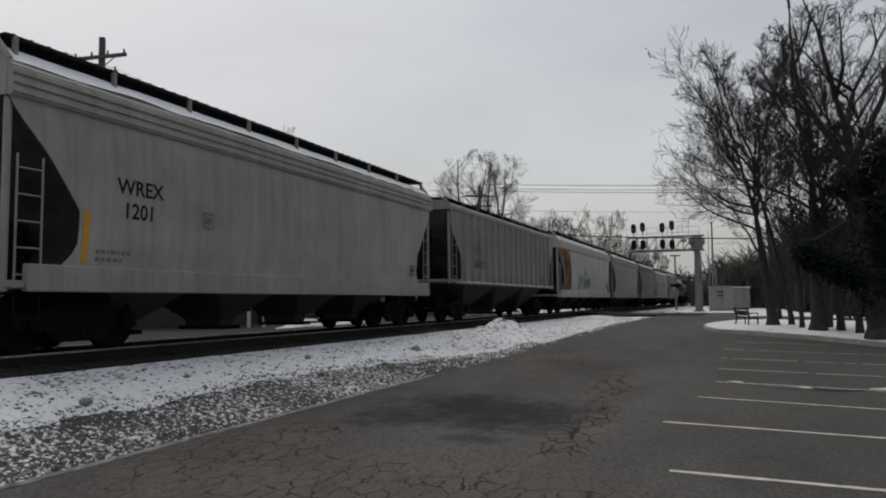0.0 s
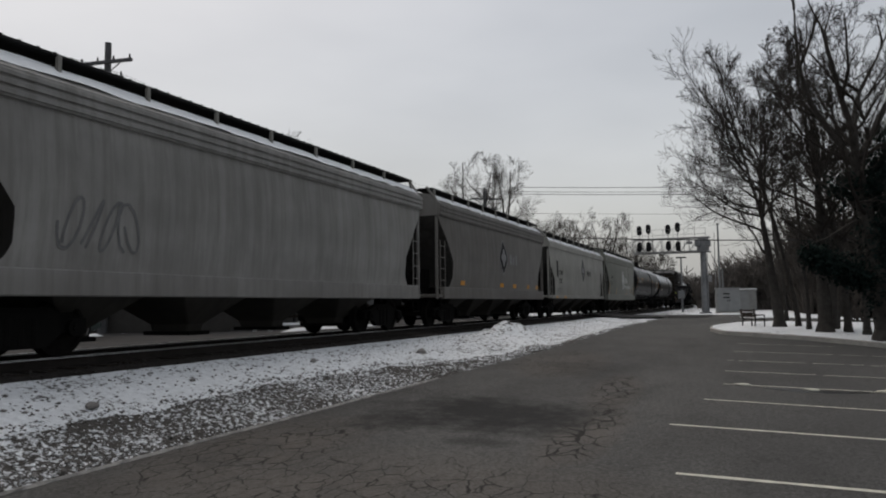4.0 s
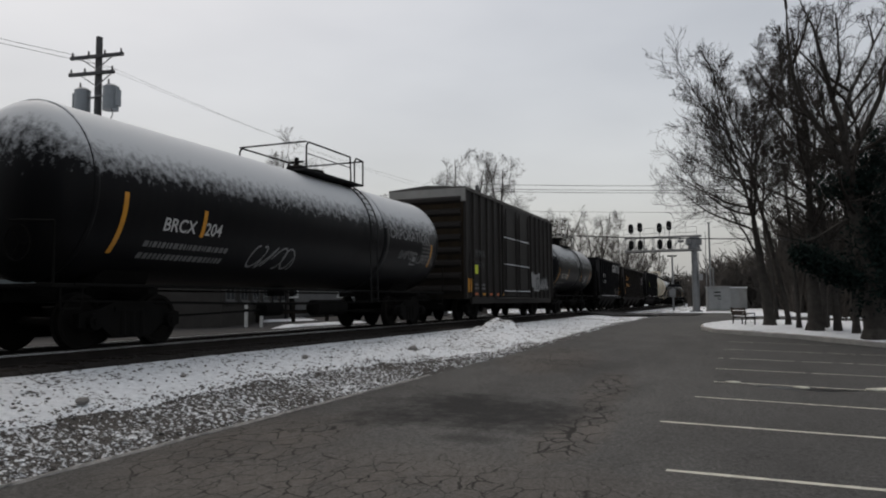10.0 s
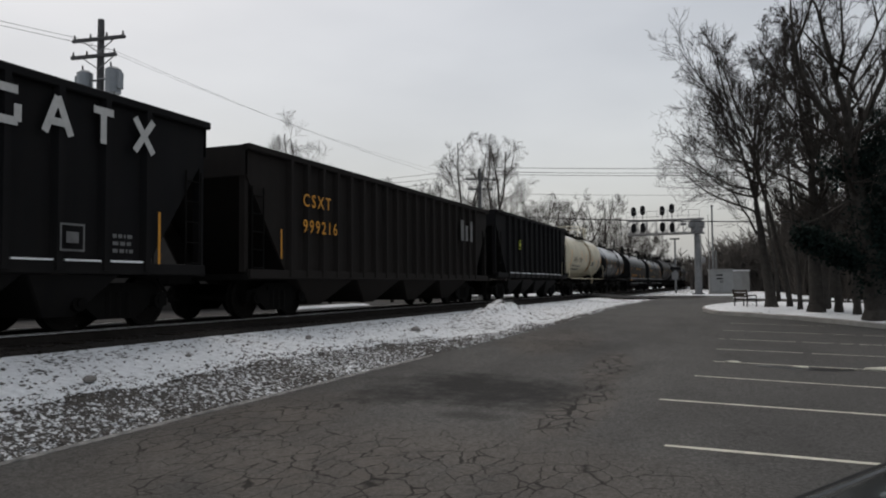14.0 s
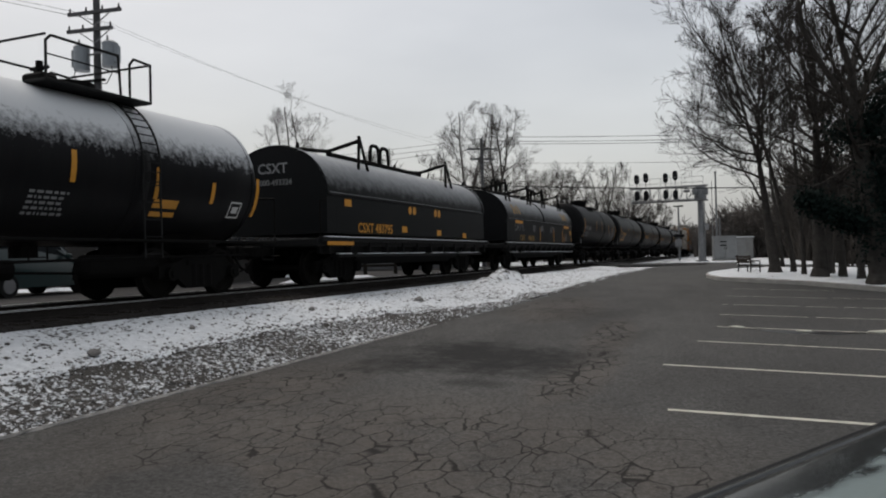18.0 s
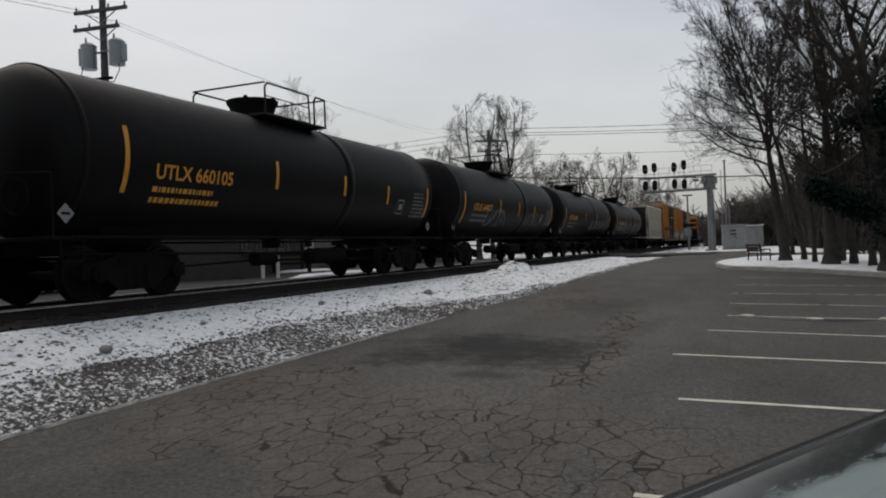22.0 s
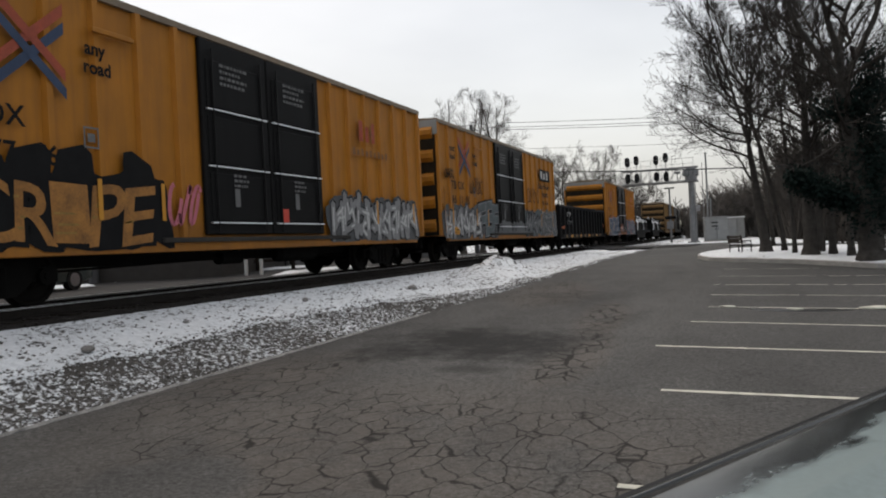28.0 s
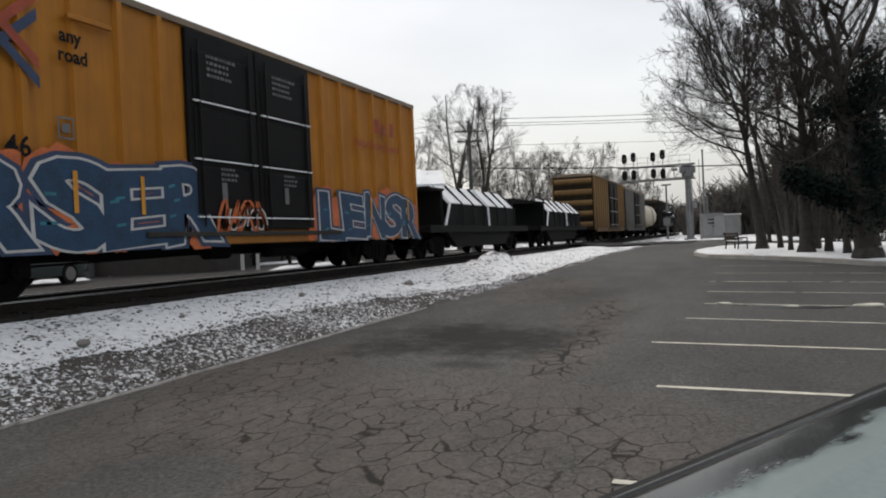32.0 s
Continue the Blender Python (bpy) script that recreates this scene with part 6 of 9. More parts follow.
def sprayed_letters(parent, body, y0, y1, z0, z1, surf, fill, rim, back, gleam, seed, lift=0.012, fat=0.042):
    """Fat sprayed capitals that crowd each other: a dark ground, a pale rim, the body colour and slanted gleams."""
    rng = random.Random(seed)
    w, h = (y1 - y0) / len(body), z1 - z0
    layers = [B(), B(), B(), B()]
    for k, ch in enumerate(body):
        ref = text_mesh(ch, 1.0, 0.0)
        xs_, ys_ = [v.co.x for v in ref.vertices], [v.co.y for v in ref.vertices]
        x0, x1, b0, b1 = min(xs_), max(xs_), min(ys_), max(ys_)
        lean, up, tall, ph = rng.uniform(-0.1, 0.16), rng.uniform(0, 0.07) * h, rng.uniform(0.88, 1.0), rng.uniform(0, 6)
        sx = w * 1.04 / (x1 - x0 + 2 * fat)

        def at(px, py):
            qx, qy = px - x0 + fat, (py - b0) / (b1 - b0)
            return (k * w + qx * sx + lean * qy * w + 0.05 * w * math.sin(3.1 * qy + ph), max(0.0, up + qy * h * tall * 0.9 + 0.05 * h + 0.05 * h * math.sin(4.0 * qx + ph)))
        for lay, grow, lift_ in ((0, fat + 0.06, 0.0), (1, fat + 0.022, 0.004), (2, fat, 0.008)):
            src = text_mesh(ch, 1.0, grow)
            vs_ = [layers[lay].verts.new((*at(v.co.x, v.co.y), lift_ + 0.0006 * k)) for v in src.vertices]
            for f in src.polygons:
                layers[lay].faces.new([vs_[i] for i in f.vertices])
        for q in range(3):
            gx, gy = x0 + (x1 - x0) * rng.uniform(-0.05, 0.12), b0 + (b1 - b0) * rng.uniform(0.1, 0.85)
            quad(layers[3], *((*at(gx + a, gy + b), 0.0125 + 0.0006 * k) for a, b in ((0, 0), (0.07, 0.012), (0.065, 0.035), (0, 0.03))))
    for bm, mt in zip(layers, (back, rim, fill, gleam)):
        tagged(on_side("graffiti", bm, surf, mt, parent, y0, z0, lift), kind="stuff")


def haze(parent, y0, y1, z0, z1, surf, material, seed, count=9, lift=0.009):
    """A ragged band of sprayed background colour."""
    rng = random.Random(seed)
    bm = B()
    w = (y1 - y0) / count
    for k in range(count):
        ngon(bm, [(px, max(0.01 * (i % 3), py)) for i, (px, py) in enumerate(blob(rng, (k + 0.5) * w, (z1 - z0) / 2 + rng.uniform(-0.05, 0.05), w * 0.75, (z1 - z0) / 2 * rng.uniform(0.85, 1.1), 22, 0.35))], 0.0003 * k)
    return tagged(on_side("spray_ground", bm, surf, material, parent, y0, z0, lift), kind="stuff")


def scrawl(parent, y, z, w, h, surf, material, seed, strokes=5, r=0.03):
    """Thin sprayed loops: no words."""
    rng = random.Random(seed)
    bm = B()
    for k in range(strokes):
        x = w * k / strokes
        pts, ph, fx = [], rng.uniform(0, 6), rng.uniform(0.7, 1.3)
        for q in range(13):
            a = ph + q * 0.5 * fx
            pts.append((x + w / strokes * (0.5 + 0.55 * math.cos(a)) + q * w * 0.006, h * (0.5 + 0.45 * math.sin(a * 1.1 + k))))
        for (ax, ay), (bx, by) in zip(pts, pts[1:]):
            d = Vector((bx - ax, by - ay))
            if d.length < 1e-4:
                continue
            nx, ny = -d.y / d.length * r, d.x / d.length * r
            quad(bm, (ax + nx, ay + ny), (ax - nx, ay - ny), (bx - nx, by - ny), (bx + nx, by + ny))
    return tagged(on_side("graffiti", bm, surf, material, parent, y, z, 0.012), kind="stuff")


P_WHITE = plain("white_lettering_paint", (0.45, 0.45, 0.44), 0.6, vary=0.2, scale=5)
P_BLACK = plain("black_lettering_paint", (0.012, 0.012, 0.0125), 0.6, vary=0.2, scale=5)
P_YELLOW = plain("yellow_reflective_tape", (0.5, 0.22, 0.012), 0.5, vary=0.15, scale=5)
P_AMBER = plain("amber_reflective_tape", (0.8, 0.33, 0.015), 0.5, vary=0.12, scale=5)
P_FADEDY = plain("faded_yellow_paint", (0.26, 0.15, 0.03), 0.7, vary=0.5, scale=4)
P_LIME = plain("lime_notice", (0.55, 0.65, 0.03), 0.5, vary=0.1, scale=5)
P_RED = plain("red_notice", (0.5, 0.05, 0.03), 0.5, vary=0.15, scale=5)
P_GREY = plain("pale_grey_spray", (0.19, 0.19, 0.193), 0.7, vary=0.25, scale=4)
P_FADED = plain("faded_grey_lettering", (0.12, 0.12, 0.12), 0.7, vary=0.3, scale=4)
P_BLUE = plain("blue_spray", (0.003, 0.032, 0.078), 0.6, vary=0.6, scale=2.5)
P_CYAN = plain("turquoise_spray", (0.02, 0.15, 0.2), 0.6, vary=0.3, scale=2)
P_ORANGE = plain("orange_red_spray", (0.42, 0.1, 0.025), 0.6, vary=0.4, scale=2)
P_SLATE = plain("slate_spray", (0.055, 0.058, 0.062), 0.6, vary=0.5, scale=2)
P_PINK = plain("pink_spray", (0.45, 0.12, 0.16), 0.6, vary=0.2, scale=2)
M_GRATE = plain("dark_galvanised_grating", (0.02, 0.02, 0.02), 0.75, 0.1, vary=0.3, scale=6)


# ---- covered hopper ----
def covered_hopper(label, length, paint, curved=True, top=3.7, sill=(0.94, 1.34), roof_z=4.2, inset=((1.34, 0.95), (1.6, 1.2), (2.17, 1.2), (2.97, 0.6), (3.45, 0.15), (3.7, 0.0)), bulge=0.14, ribs=0, chutes=4, fascia=True, walk_z=4.6, gear_paint=None, white_roof=True, hatch=True):
    th = thing("covered_hopper_wagon", label, "freight wagon", "wagons of the train")
    hl, z0 = length / 2, sill[1]

    def surf(z):
        if not curved:
            return 1.5
        q = min(1, max(0, (z - z0) / (top - z0)))
        return 1.44 + bulge * math.sin(math.pi * min(1, 0.12 + q * 0.76))

    def cut(z):
        for (za, ia), (zb, ib) in zip(inset, inset[1:]):
            if za <= z <= zb:
                return ia + (ib - ia) * (z - za) / (zb - za)
        return inset[0][1] if z < inset[0][0] else inset[-1][1]

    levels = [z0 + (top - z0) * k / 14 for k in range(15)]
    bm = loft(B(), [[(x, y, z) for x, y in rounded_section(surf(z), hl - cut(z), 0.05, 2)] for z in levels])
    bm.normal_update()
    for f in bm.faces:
        # faces that look along the train take the dark end paint
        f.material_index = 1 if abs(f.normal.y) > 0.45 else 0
    body = part("body", bm, [paint, W_HOPPER_END], th)
    auto_smooth(body.data)
    xt = surf(top) + 0.01
    bm = B()
    up = 0.3 if white_roof else 0.16
    half = [(xt + 0.05, top), (xt + 0.05, roof_z - 0.08), (xt - 0.05, roof_z), (xt - 0.3, roof_z + up * 0.75), (xt - 0.7, roof_z + up)]
    extrude_profile(bm, half + [(-px, pz) for px, pz in half[::-1]], "y", -hl + 0.02, hl - 0.02)
    part("roof", bm, paint, th)
    if fascia:
        for s in (-1, 1):
            for k in range(3):
                z = top + 0.03 + k * (roof_z - 0.1 - top) / 3
                part("roof_rail", box(B(), s * (xt + 0.04), s * (xt + 0.085), -hl + 0.01, hl - 0.01, z, z + 0.085, 0.012), paint, th)
    if white_roof:
        for s in (-1, 1):
            bm = B()
            rng = random.Random(int(length * 100) + s)
            ys = [-hl + 0.05 + (2 * hl - 0.1) * k / 40 for k in range(41)]
            lo = [(s * (xt - 0.04 + rng.uniform(0, 0.03)), y, roof_z + 0.02 + rng.uniform(-0.025, 0.02)) for y in ys]
            hi = [(s * (xt - 0.3), y, roof_z + up * 0.75 + 0.02 + rng.uniform(0, 0.015)) for y in ys]
            for k in range(40):
                bm.faces.new([bm.verts.new(p) for p in (lo[k], lo[k + 1], hi[k + 1], hi[k])])
            bmesh.ops.remove_doubles(bm, verts=bm.verts, dist=0.001)
            bmesh.ops.recalc_face_normals(bm, faces=bm.faces)
            part("snow_strip", bm, M_SNOWCAP, th, "strip of snow along the roof edge")
    # running boards on short posts along both roof edges
    for s in (-1, 1):
        bm = B()
        box(bm, s * 0.62, s * 1.28, -hl + 0.1, hl - 0.1, walk_z, walk_z + 0.05, 0.01)
        for k in range(int(length / 0.3)):
            y = -hl + 0.2 + k * 0.3
            box(bm, s * 0.6, s * 1.29, y, y + 0.05, walk_z + 0.051, walk_z + 0.057)
        part("running_board", bm, M_GRATE, th)
        n = max(6, int(length / 1.7))
        for k in range(n + 1):
            y = -hl + 0.25 + (2 * hl - 0.5) * k / n
            put("support_post", shared(f"support_post:{walk_z - roof_z:.2f}", lambda: box(B(), -0.03, 0.03, -0.035, 0.035, 0.0, walk_z - roof_z + 0.02), paint), th, (s * 1.28, y, roof_z))
    if hatch:
        part("hatch", box(B(), -0.45, 0.45, -hl + 0.8, hl - 0.8, roof_z + 0.15, roof_z + 0.42, 0.06), paint, th)
    for s in (-1, 1):
        part("side_sill", box(B(), s * 1.42, s * 1.57, -hl + 0.35, hl - 0.35, sill[0], sill[1], 0.02), paint, th)
        part("end_platform", box(B(), -1.5, 1.5, s * (hl - 1.3), s * (hl - 0.05), sill[0] + 0.05, sill[0] + 0.16, 0.02), paint, th)
        for q in (-1, 1):
            part("corner_post", rod(B(), [(q * 1.42, s * (hl - 0.06), sill[0]), (q * 1.42, s * (hl - 0.06), roof_z + 0.02), (q * 1.1, s * (hl + 0.0), walk_z + 0.06)], 0.055, 6), paint, th)
            put("ladder", shared(f"ladder:{paint.name}", lambda: make_ladder(1.9, 0.42, 5), paint), th, (q * 1.5, s * (hl - 0.38), sill[0] + 0.05))
            put("step", shared("step", make_step, M_DARK), th, (q * 1.48, s * (hl - 0.4), sill[0] - 0.38))
        part("end_bay", box(B(), -0.75, 0.75, s * (hl - 1.05), s * (hl - 0.55), sill[0] + 0.16, 2.0, 0.05), M_DARK, th)
        for q in (-0.7, 0.7):
            part("slope_strut", rod(B(), [(q, s * (hl - 0.15), sill[0] + 0.15), (q, s * (hl - 0.15), 3.3)], 0.05, 5), M_DARK, th)
    put("brake_wheel", shared("brake_wheel", make_brake_wheel, M_DARK), th, (0.5, -hl + 0.1, 2.0))
    # discharge chutes below the sill
    span = 2 * hl - 3.6
    for k in range(chutes):
        yc = -hl + 1.8 + span * (k + 0.5) / chutes
        w = span / chutes * 0.5
        bm = loft(B(), [[(x + 0, y + yc, z) for x, y in rounded_section(hx, hy, 0.03, 1)] for z, hx, hy in ((0.26, 0.45, 0.22), (0.42, 0.5, 0.24), (sill[1] - 0.02, 1.4, w))])
        part("chute", bm, gear_paint or W_CHUTE, th)
        part("gate", box(B(), -0.6, 0.6, yc - 0.3, yc + 0.3, 0.2, 0.28, 0.01), M_DARK, th)
    if ribs:
        for k in range(ribs):
            y = -hl + 1.35 + (2 * hl - 2.7) * k / (ribs - 1)
            for s in (-1, 1):
                put("rib", shared(f"rib:{top:.1f}{z0:.1f}", lambda: extrude_profile(B(), [(0, -0.06), (0.1, -0.045), (0.1, 0.045), (0, 0.06)], "z", z0 - 0.05, top - 0.02), paint), th, (s * 1.5, y, 0), 0 if s > 0 else 180)
        for s in (-1, 1):
            part("side_ledge", box(B(), s * 1.49, s * 1.585, -hl + 1.15, hl - 1.15, z0 - 0.02, z0 + 0.01), M_SNOWCAP, th, "ledge with a line of snow")
    running_gear(th, hl)
    return th, surf


# ---- tank wagon ----
def tank_wagon(label, length, r, zc, paint, bands=(), band_mat=None, rail_at=0.0, dome="low", band_r=0.03, rail_len=2.6, side_sill=None, ladder=True, girth=()):
    th = thing("tank_wagon", label, "tank wagon", "wagons of the train")
    hl = length / 2
    head = r * 0.42

    def surf(z):
        return math.sqrt(max(0.05, r * r - (z - zc) ** 2))

    bm = B()
    prof = []
    for k in range(7):
        a = math.pi / 2 * k / 6
        prof.append((-hl + head - head * math.cos(a), max(0.02, r * math.sin(a))))
    prof += [(-hl + head + (2 * hl - 2 * head) * k / 10, r) for k in range(1, 11)]
    for k in range(1, 7):
        a = math.pi / 2 * (1 - k / 6)
        prof.append((hl - head + head * math.cos(a), max(0.02, r * math.sin(a))))
    n = 44
    loft(bm, [[(rad * math.cos(k * math.tau / n), y, zc + rad * math.sin(k * math.tau / n)) for k in range(n)] for y, rad in prof])
    shell = part("shell", bm, paint, th, smooth=True)
    auto_smooth(shell.data, 0.9)
    for y in girth:
        bm = B()
        ring = [[((r + dr) * math.cos(k * math.tau / n), y + dy, zc + (r + dr) * math.sin(k * math.tau / n)) for k in range(n)] for dy, dr in ((-0.16, 0.0), (-0.15, 0.02), (0.15, 0.02), (0.16, 0.0))]
        part("girth_band", loft(bm, ring), paint, th, smooth=True)
    for s in (-1, 1):
        part("head_seam", loft(B(), [[((r + dr) * math.cos(k * math.tau / n), s * (hl - head) + dy, zc + (r + dr) * math.sin(k * math.tau / n)) for k in range(n)] for dy, dr in ((-0.05, 0.0), (-0.04, 0.012), (0.04, 0.012), (0.05, 0.0))]), paint, th, smooth=True)
    # cradle, stub sills and end platforms
    for s in (-1, 1):
        part("saddle", loft(B(), [[(x, s * (hl - 2.0) + y, z) for x, y in rounded_section(hx, hy, 0.03, 1)] for z, hx, hy in ((0.86, 0.5, 0.7), (zc - r + 0.22, 0.85, 0.55))]), M_DARK, th)
        part("stub_sill", box(B(), -0.22, 0.22, min(s * (hl - 3.2), s * (hl - 0.05)), max(s * (hl - 3.2), s * (hl - 0.05)), 0.78, 1.05, 0.02), M_DARK, th)
        part("end_platform", box(B(), -1.45, 1.45, min(s * (hl - 0.55), s * (hl + 0.1)), max(s * (hl - 0.55), s * (hl + 0.1)), 1.0, 1.07, 0.01), M_DARK, th)
        for q in (-1, 1):
            part("platform_rail", rod(B(), [(q * 1.42, s * (hl + 0.06), 1.05), (q * 1.42, s * (hl + 0.06), 2.0), (q * 0.5, s * (hl + 0.08), 2.05)], 0.022, 5), M_DARK if side_sill is None else side_sill, th)
            put("step", shared("step", make_step, M_DARK), th, (q * 1.45, s * (hl - 0.25), 0.68))
            part("bolster_arm", box(B(), min(q * 0.4, q * 1.42), max(q * 0.4, q * 1.42), s * (hl - 2.0) - 0.12, s * (hl - 2.0) + 0.12, 0.92, 1.08, 0.02), M_DARK, th)
    for q in (-1, 1):
        part("side_rail", rod(B(), [(q * 1.44, -hl + 0.3, 1.05), (q * 1.44, hl - 0.3, 1.05)], 0.03, 5), side_sill or M_DARK, th)
    part("outlet_valve", bar(B(), (0, 0, zc - r - 0.2), (0, 0, zc - r + 0.1), 0.22, 12), M_DARK, th)
    put("brake_wheel", shared("brake_wheel", make_brake_wheel, M_DARK), th, (0.6, -hl - 0.02, 1.7))
    # top platform with hand rails, manway and valves
    zt, ya, yb = zc + r, rail_at - rail_len / 2, rail_at + rail_len / 2
    for s in (-1, 1):
        part("top_platform", box(B(), s * 0.5, s * 1.02, ya, yb, zt - 0.12, zt - 0.07, 0.008), M_GRATE, th)
        hr = B()
        rod(hr, [(s * 1.0, ya, zt - 0.1), (s * 1.0, ya, zt + 0.5), (s * 1.0, ya + 0.1, zt + 0.6), (s * 1.0, yb - 0.75, zt + 0.6), (s * 1.0, yb - 0.7, zt - 0.1)], 0.024, 5)
        rod(hr, [(s * 1.0, yb - 0.5, zt - 0.1), (s * 1.0, yb - 0.5, zt + 0.5), (s * 1.0, yb - 0.4, zt + 0.62), (s * 1.0, yb, zt + 0.6), (s * 1.0, yb, zt - 0.1)], 0.024, 5)
        rod(hr, [(s * 1.0, ya, zt + 0.3), (s * 1.0, yb - 0.7, zt + 0.3)], 0.014, 4)
        part("hand_rail", hr, side_sill or M_GRATE, th)
    for y in (ya, yb):
        part("cross_rail", rod(B(), [(-1.0, y, zt + 0.6), (1.0, y, zt + 0.6)], 0.022, 5), side_sill or M_GRATE, th)
    if dome == "drum":
        yd = yb - 1.55
        bm = bar(B(), (-0.05, yd, zt - 0.1), (-0.05, yd, zt + 0.36), 0.42, 20, 0.58)
        bar(bm, (-0.05, yd, zt + 0.36), (-0.05, yd, zt + 0.43), 0.61, 20)
        for k in range(5):
            bar(bm, (0.55 * math.cos(k * 1.2566), yd + 0.58 * math.sin(k * 1.2566), zt + 0.3), (0.55 * math.cos(k * 1.2566), yd + 0.58 * math.sin(k * 1.2566), zt + 0.47), 0.05, 6)
        part("manway", bm, M_DARK, th)
    else:
        part("manway", bar(B(), (0, rail_at + 0.25, zt - 0.08), (0, rail_at + 0.25, zt + 0.2), 0.4, 18), M_DARK, th)
        bm = box(B(), -0.25, 0.25, rail_at - 0.55, rail_at - 0.2, zt - 0.05, zt + 0.24, 0.05)
        bar(bm, (0, rail_at - 0.38, zt + 0.2), (0, rail_at - 0.38, zt + 0.46), 0.06, 8)
        bar(bm, (-0.2, rail_at - 0.38, zt + 0.34), (0.2, rail_at - 0.38, zt + 0.34), 0.035, 6)
        part("valve", bm, M_DARK, th)
    if ladder:
        for s in (-1, 1):
            lad = B()
            arc = [(s * (r + 0.07) * math.cos(a), z) for a, z in ((t, zc + (r + 0.07) * math.sin(t)) for t in [1.15 - k * 0.12 for k in range(12)])]
            for y in (yb - 0.62, yb - 0.22):
                rod(lad, [(x, y, z) for x, z in arc] + [(s * (r + 0.07), y, 0.75)], 0.02, 4)
            for x, z in arc + [(s * (r + 0.07), zc - 0.3 * k) for k in range(1, 7) if zc - 0.3 * k > 0.8]:
                bar(lad, (x, yb - 0.62, z), (x, yb - 0.22, z), 0.014, 4)
            part("ladder", lad, side_sill or M_GRATE, th)
    for y, lo, hi in bands:
        stripe(th, y, lo, hi, 0.1, surf, band_mat or P_YELLOW)
    running_gear(th, hl, 1.9)
    brake_gear(th, hl)
    return th, surf


# ---- box wagon ----
def box_wagon(label, length, paint, roof_paint, door_paint, z0=0.75, top=4.95, doors=(-2.4, 2.4), ribs=14, end_paint=None, cap=None, roof_snow=None, double=True, ribbed_ends=5, door_snow=True):
    th = thing("box_wagon", label, "box wagon", "wagons of the train")
    hl, hx = length / 2, 1.5
    part("body", box(B(), -hx, hx, -hl, hl, z0 + 0.18, top, 0.03), paint, th)
    part("roof", extrude_profile(B(), [(-1.58, top - 0.1), (-1.58, top + 0.02), (0, top + 0.14), (1.58, top + 0.02), (1.58, top - 0.1)], "y", -hl - 0.03, hl + 0.03), roof_paint, th)
    for s in (-1, 1):
        part("side_sill", box(B(), s * 1.46, s * 1.58, -hl + 0.6, hl - 0.6, z0, z0 + 0.24, 0.015), paint, th)
        for k in range(ribs):
            y = -hl + 0.06 + (2 * hl - 0.12) * k / (ribs - 1)
            if doors[0] - 0.2 < y < doors[1] + 0.2:
                continue
            put("rib", shared(f"box_rib:{top:.2f}:{paint.name}", lambda: extrude_profile(B(), [(0, -0.09), (0.08, -0.055), (0.08, 0.055), (0, 0.09)], "z", z0 + 0.2, top - 0.1), paint), th, (s * hx, y, 0), 0 if s > 0 else 180)
        # dirt plus the shade between the corrugations, put into this sheet's colour
        part("end_sheet", box(B(), -1.46, 1.46, min(s * hl, s * (hl + 0.02)), max(s * hl, s * (hl + 0.02)), z0 + 0.2, top - 0.06), W_ENDSHADE, th, "dirty end wall darkened with the shade between its ribs")
        # corrugated end
        for k in range(ribbed_ends):
            z = z0 + 0.55 + (top - z0 - 1.0) * k / max(1, ribbed_ends - 1)
            hgt = (top - z0 - 1.0) / ribbed_ends * 0.36
            part("end_corrugation", loft(B(), [[(x, s * (hl + d), z + q * hgt) for x, q in ((-1.38, -g), (1.38, -g), (1.38, g), (-1.38, g))] for d, g in ((0.0, 1.0), (0.15, 0.35))]), end_paint or paint, th)
        if cap:
            part("end_cap", box(B(), -1.56, 1.56, min(s * hl, s * (hl + 0.035)), max(s * hl, s * (hl + 0.035)), top - 0.52, top - 0.02), cap, th, "pale upper end panel")
        put("ladder", shared(f"box_ladder:{paint.name}", lambda: make_ladder(1.6, 0.4, 4), paint), th, (s * 1.6, s * (-hl + 0.5), z0 + 0.3))
        put("step", shared("step", make_step, M_DARK), th, (1.52, s * (hl - 0.35), z0 - 0.3))
        # plug doors on a rail
        da, db = doors
        mid = (da + db) / 2
        leaves = ((da, mid), (mid, db)) if double else ((da, db),)
        for a, b in leaves:
            dr = part("door", box(B(), min(s * hx, s * 1.60), max(s * hx, s * 1.60), a + 0.02, b - 0.02, z0 + 0.3, top - 0.12, 0.02), door_paint, th)
            for k in range(3):
                z = z0 + 0.5 + (top - z0 - 0.9) * k / 3 + 0.95 * (k > 0) * 0
                part("door_panel", box(B(), min(s * 1.6, s * 1.625), max(s * 1.6, s * 1.625), a + 0.16, b - 0.16, z + 0.08, z + (top - z0 - 0.9) / 3 - 0.1, 0.012), door_paint, dr)
                if s > 0 and door_snow:
                    part("snow_ledge", box(B(), 1.61, 1.66, a + 0.12, b - 0.1, z + 0.015, z + 0.04), M_SNOWCAP, dr, "snow on the door rib")
            bm = B()
            for y in (a + 0.3, b - 0.3):
                bar(bm, (s * 1.65, y, z0 + 0.35), (s * 1.65, y, top - 0.3), 0.022, 5)
            part("lock_bar", bm, door_paint, dr)
        part("door_rail", box(B(), min(s * 1.5, s * 1.66), max(s * 1.5, s * 1.66), da - 1.2, db + 1.2, z0 + 0.16, z0 + 0.25, 0.01), W_CHUTE, th)
    part("underframe", box(B(), -0.5, 0.5, -hl + 0.3, hl - 0.3, z0 - 0.2, z0 + 0.2), M_DARK, th)
    running_gear(th, hl, 2.1)
    brake_gear(th, hl, 2.0)
    return th, (lambda z: 1.5)


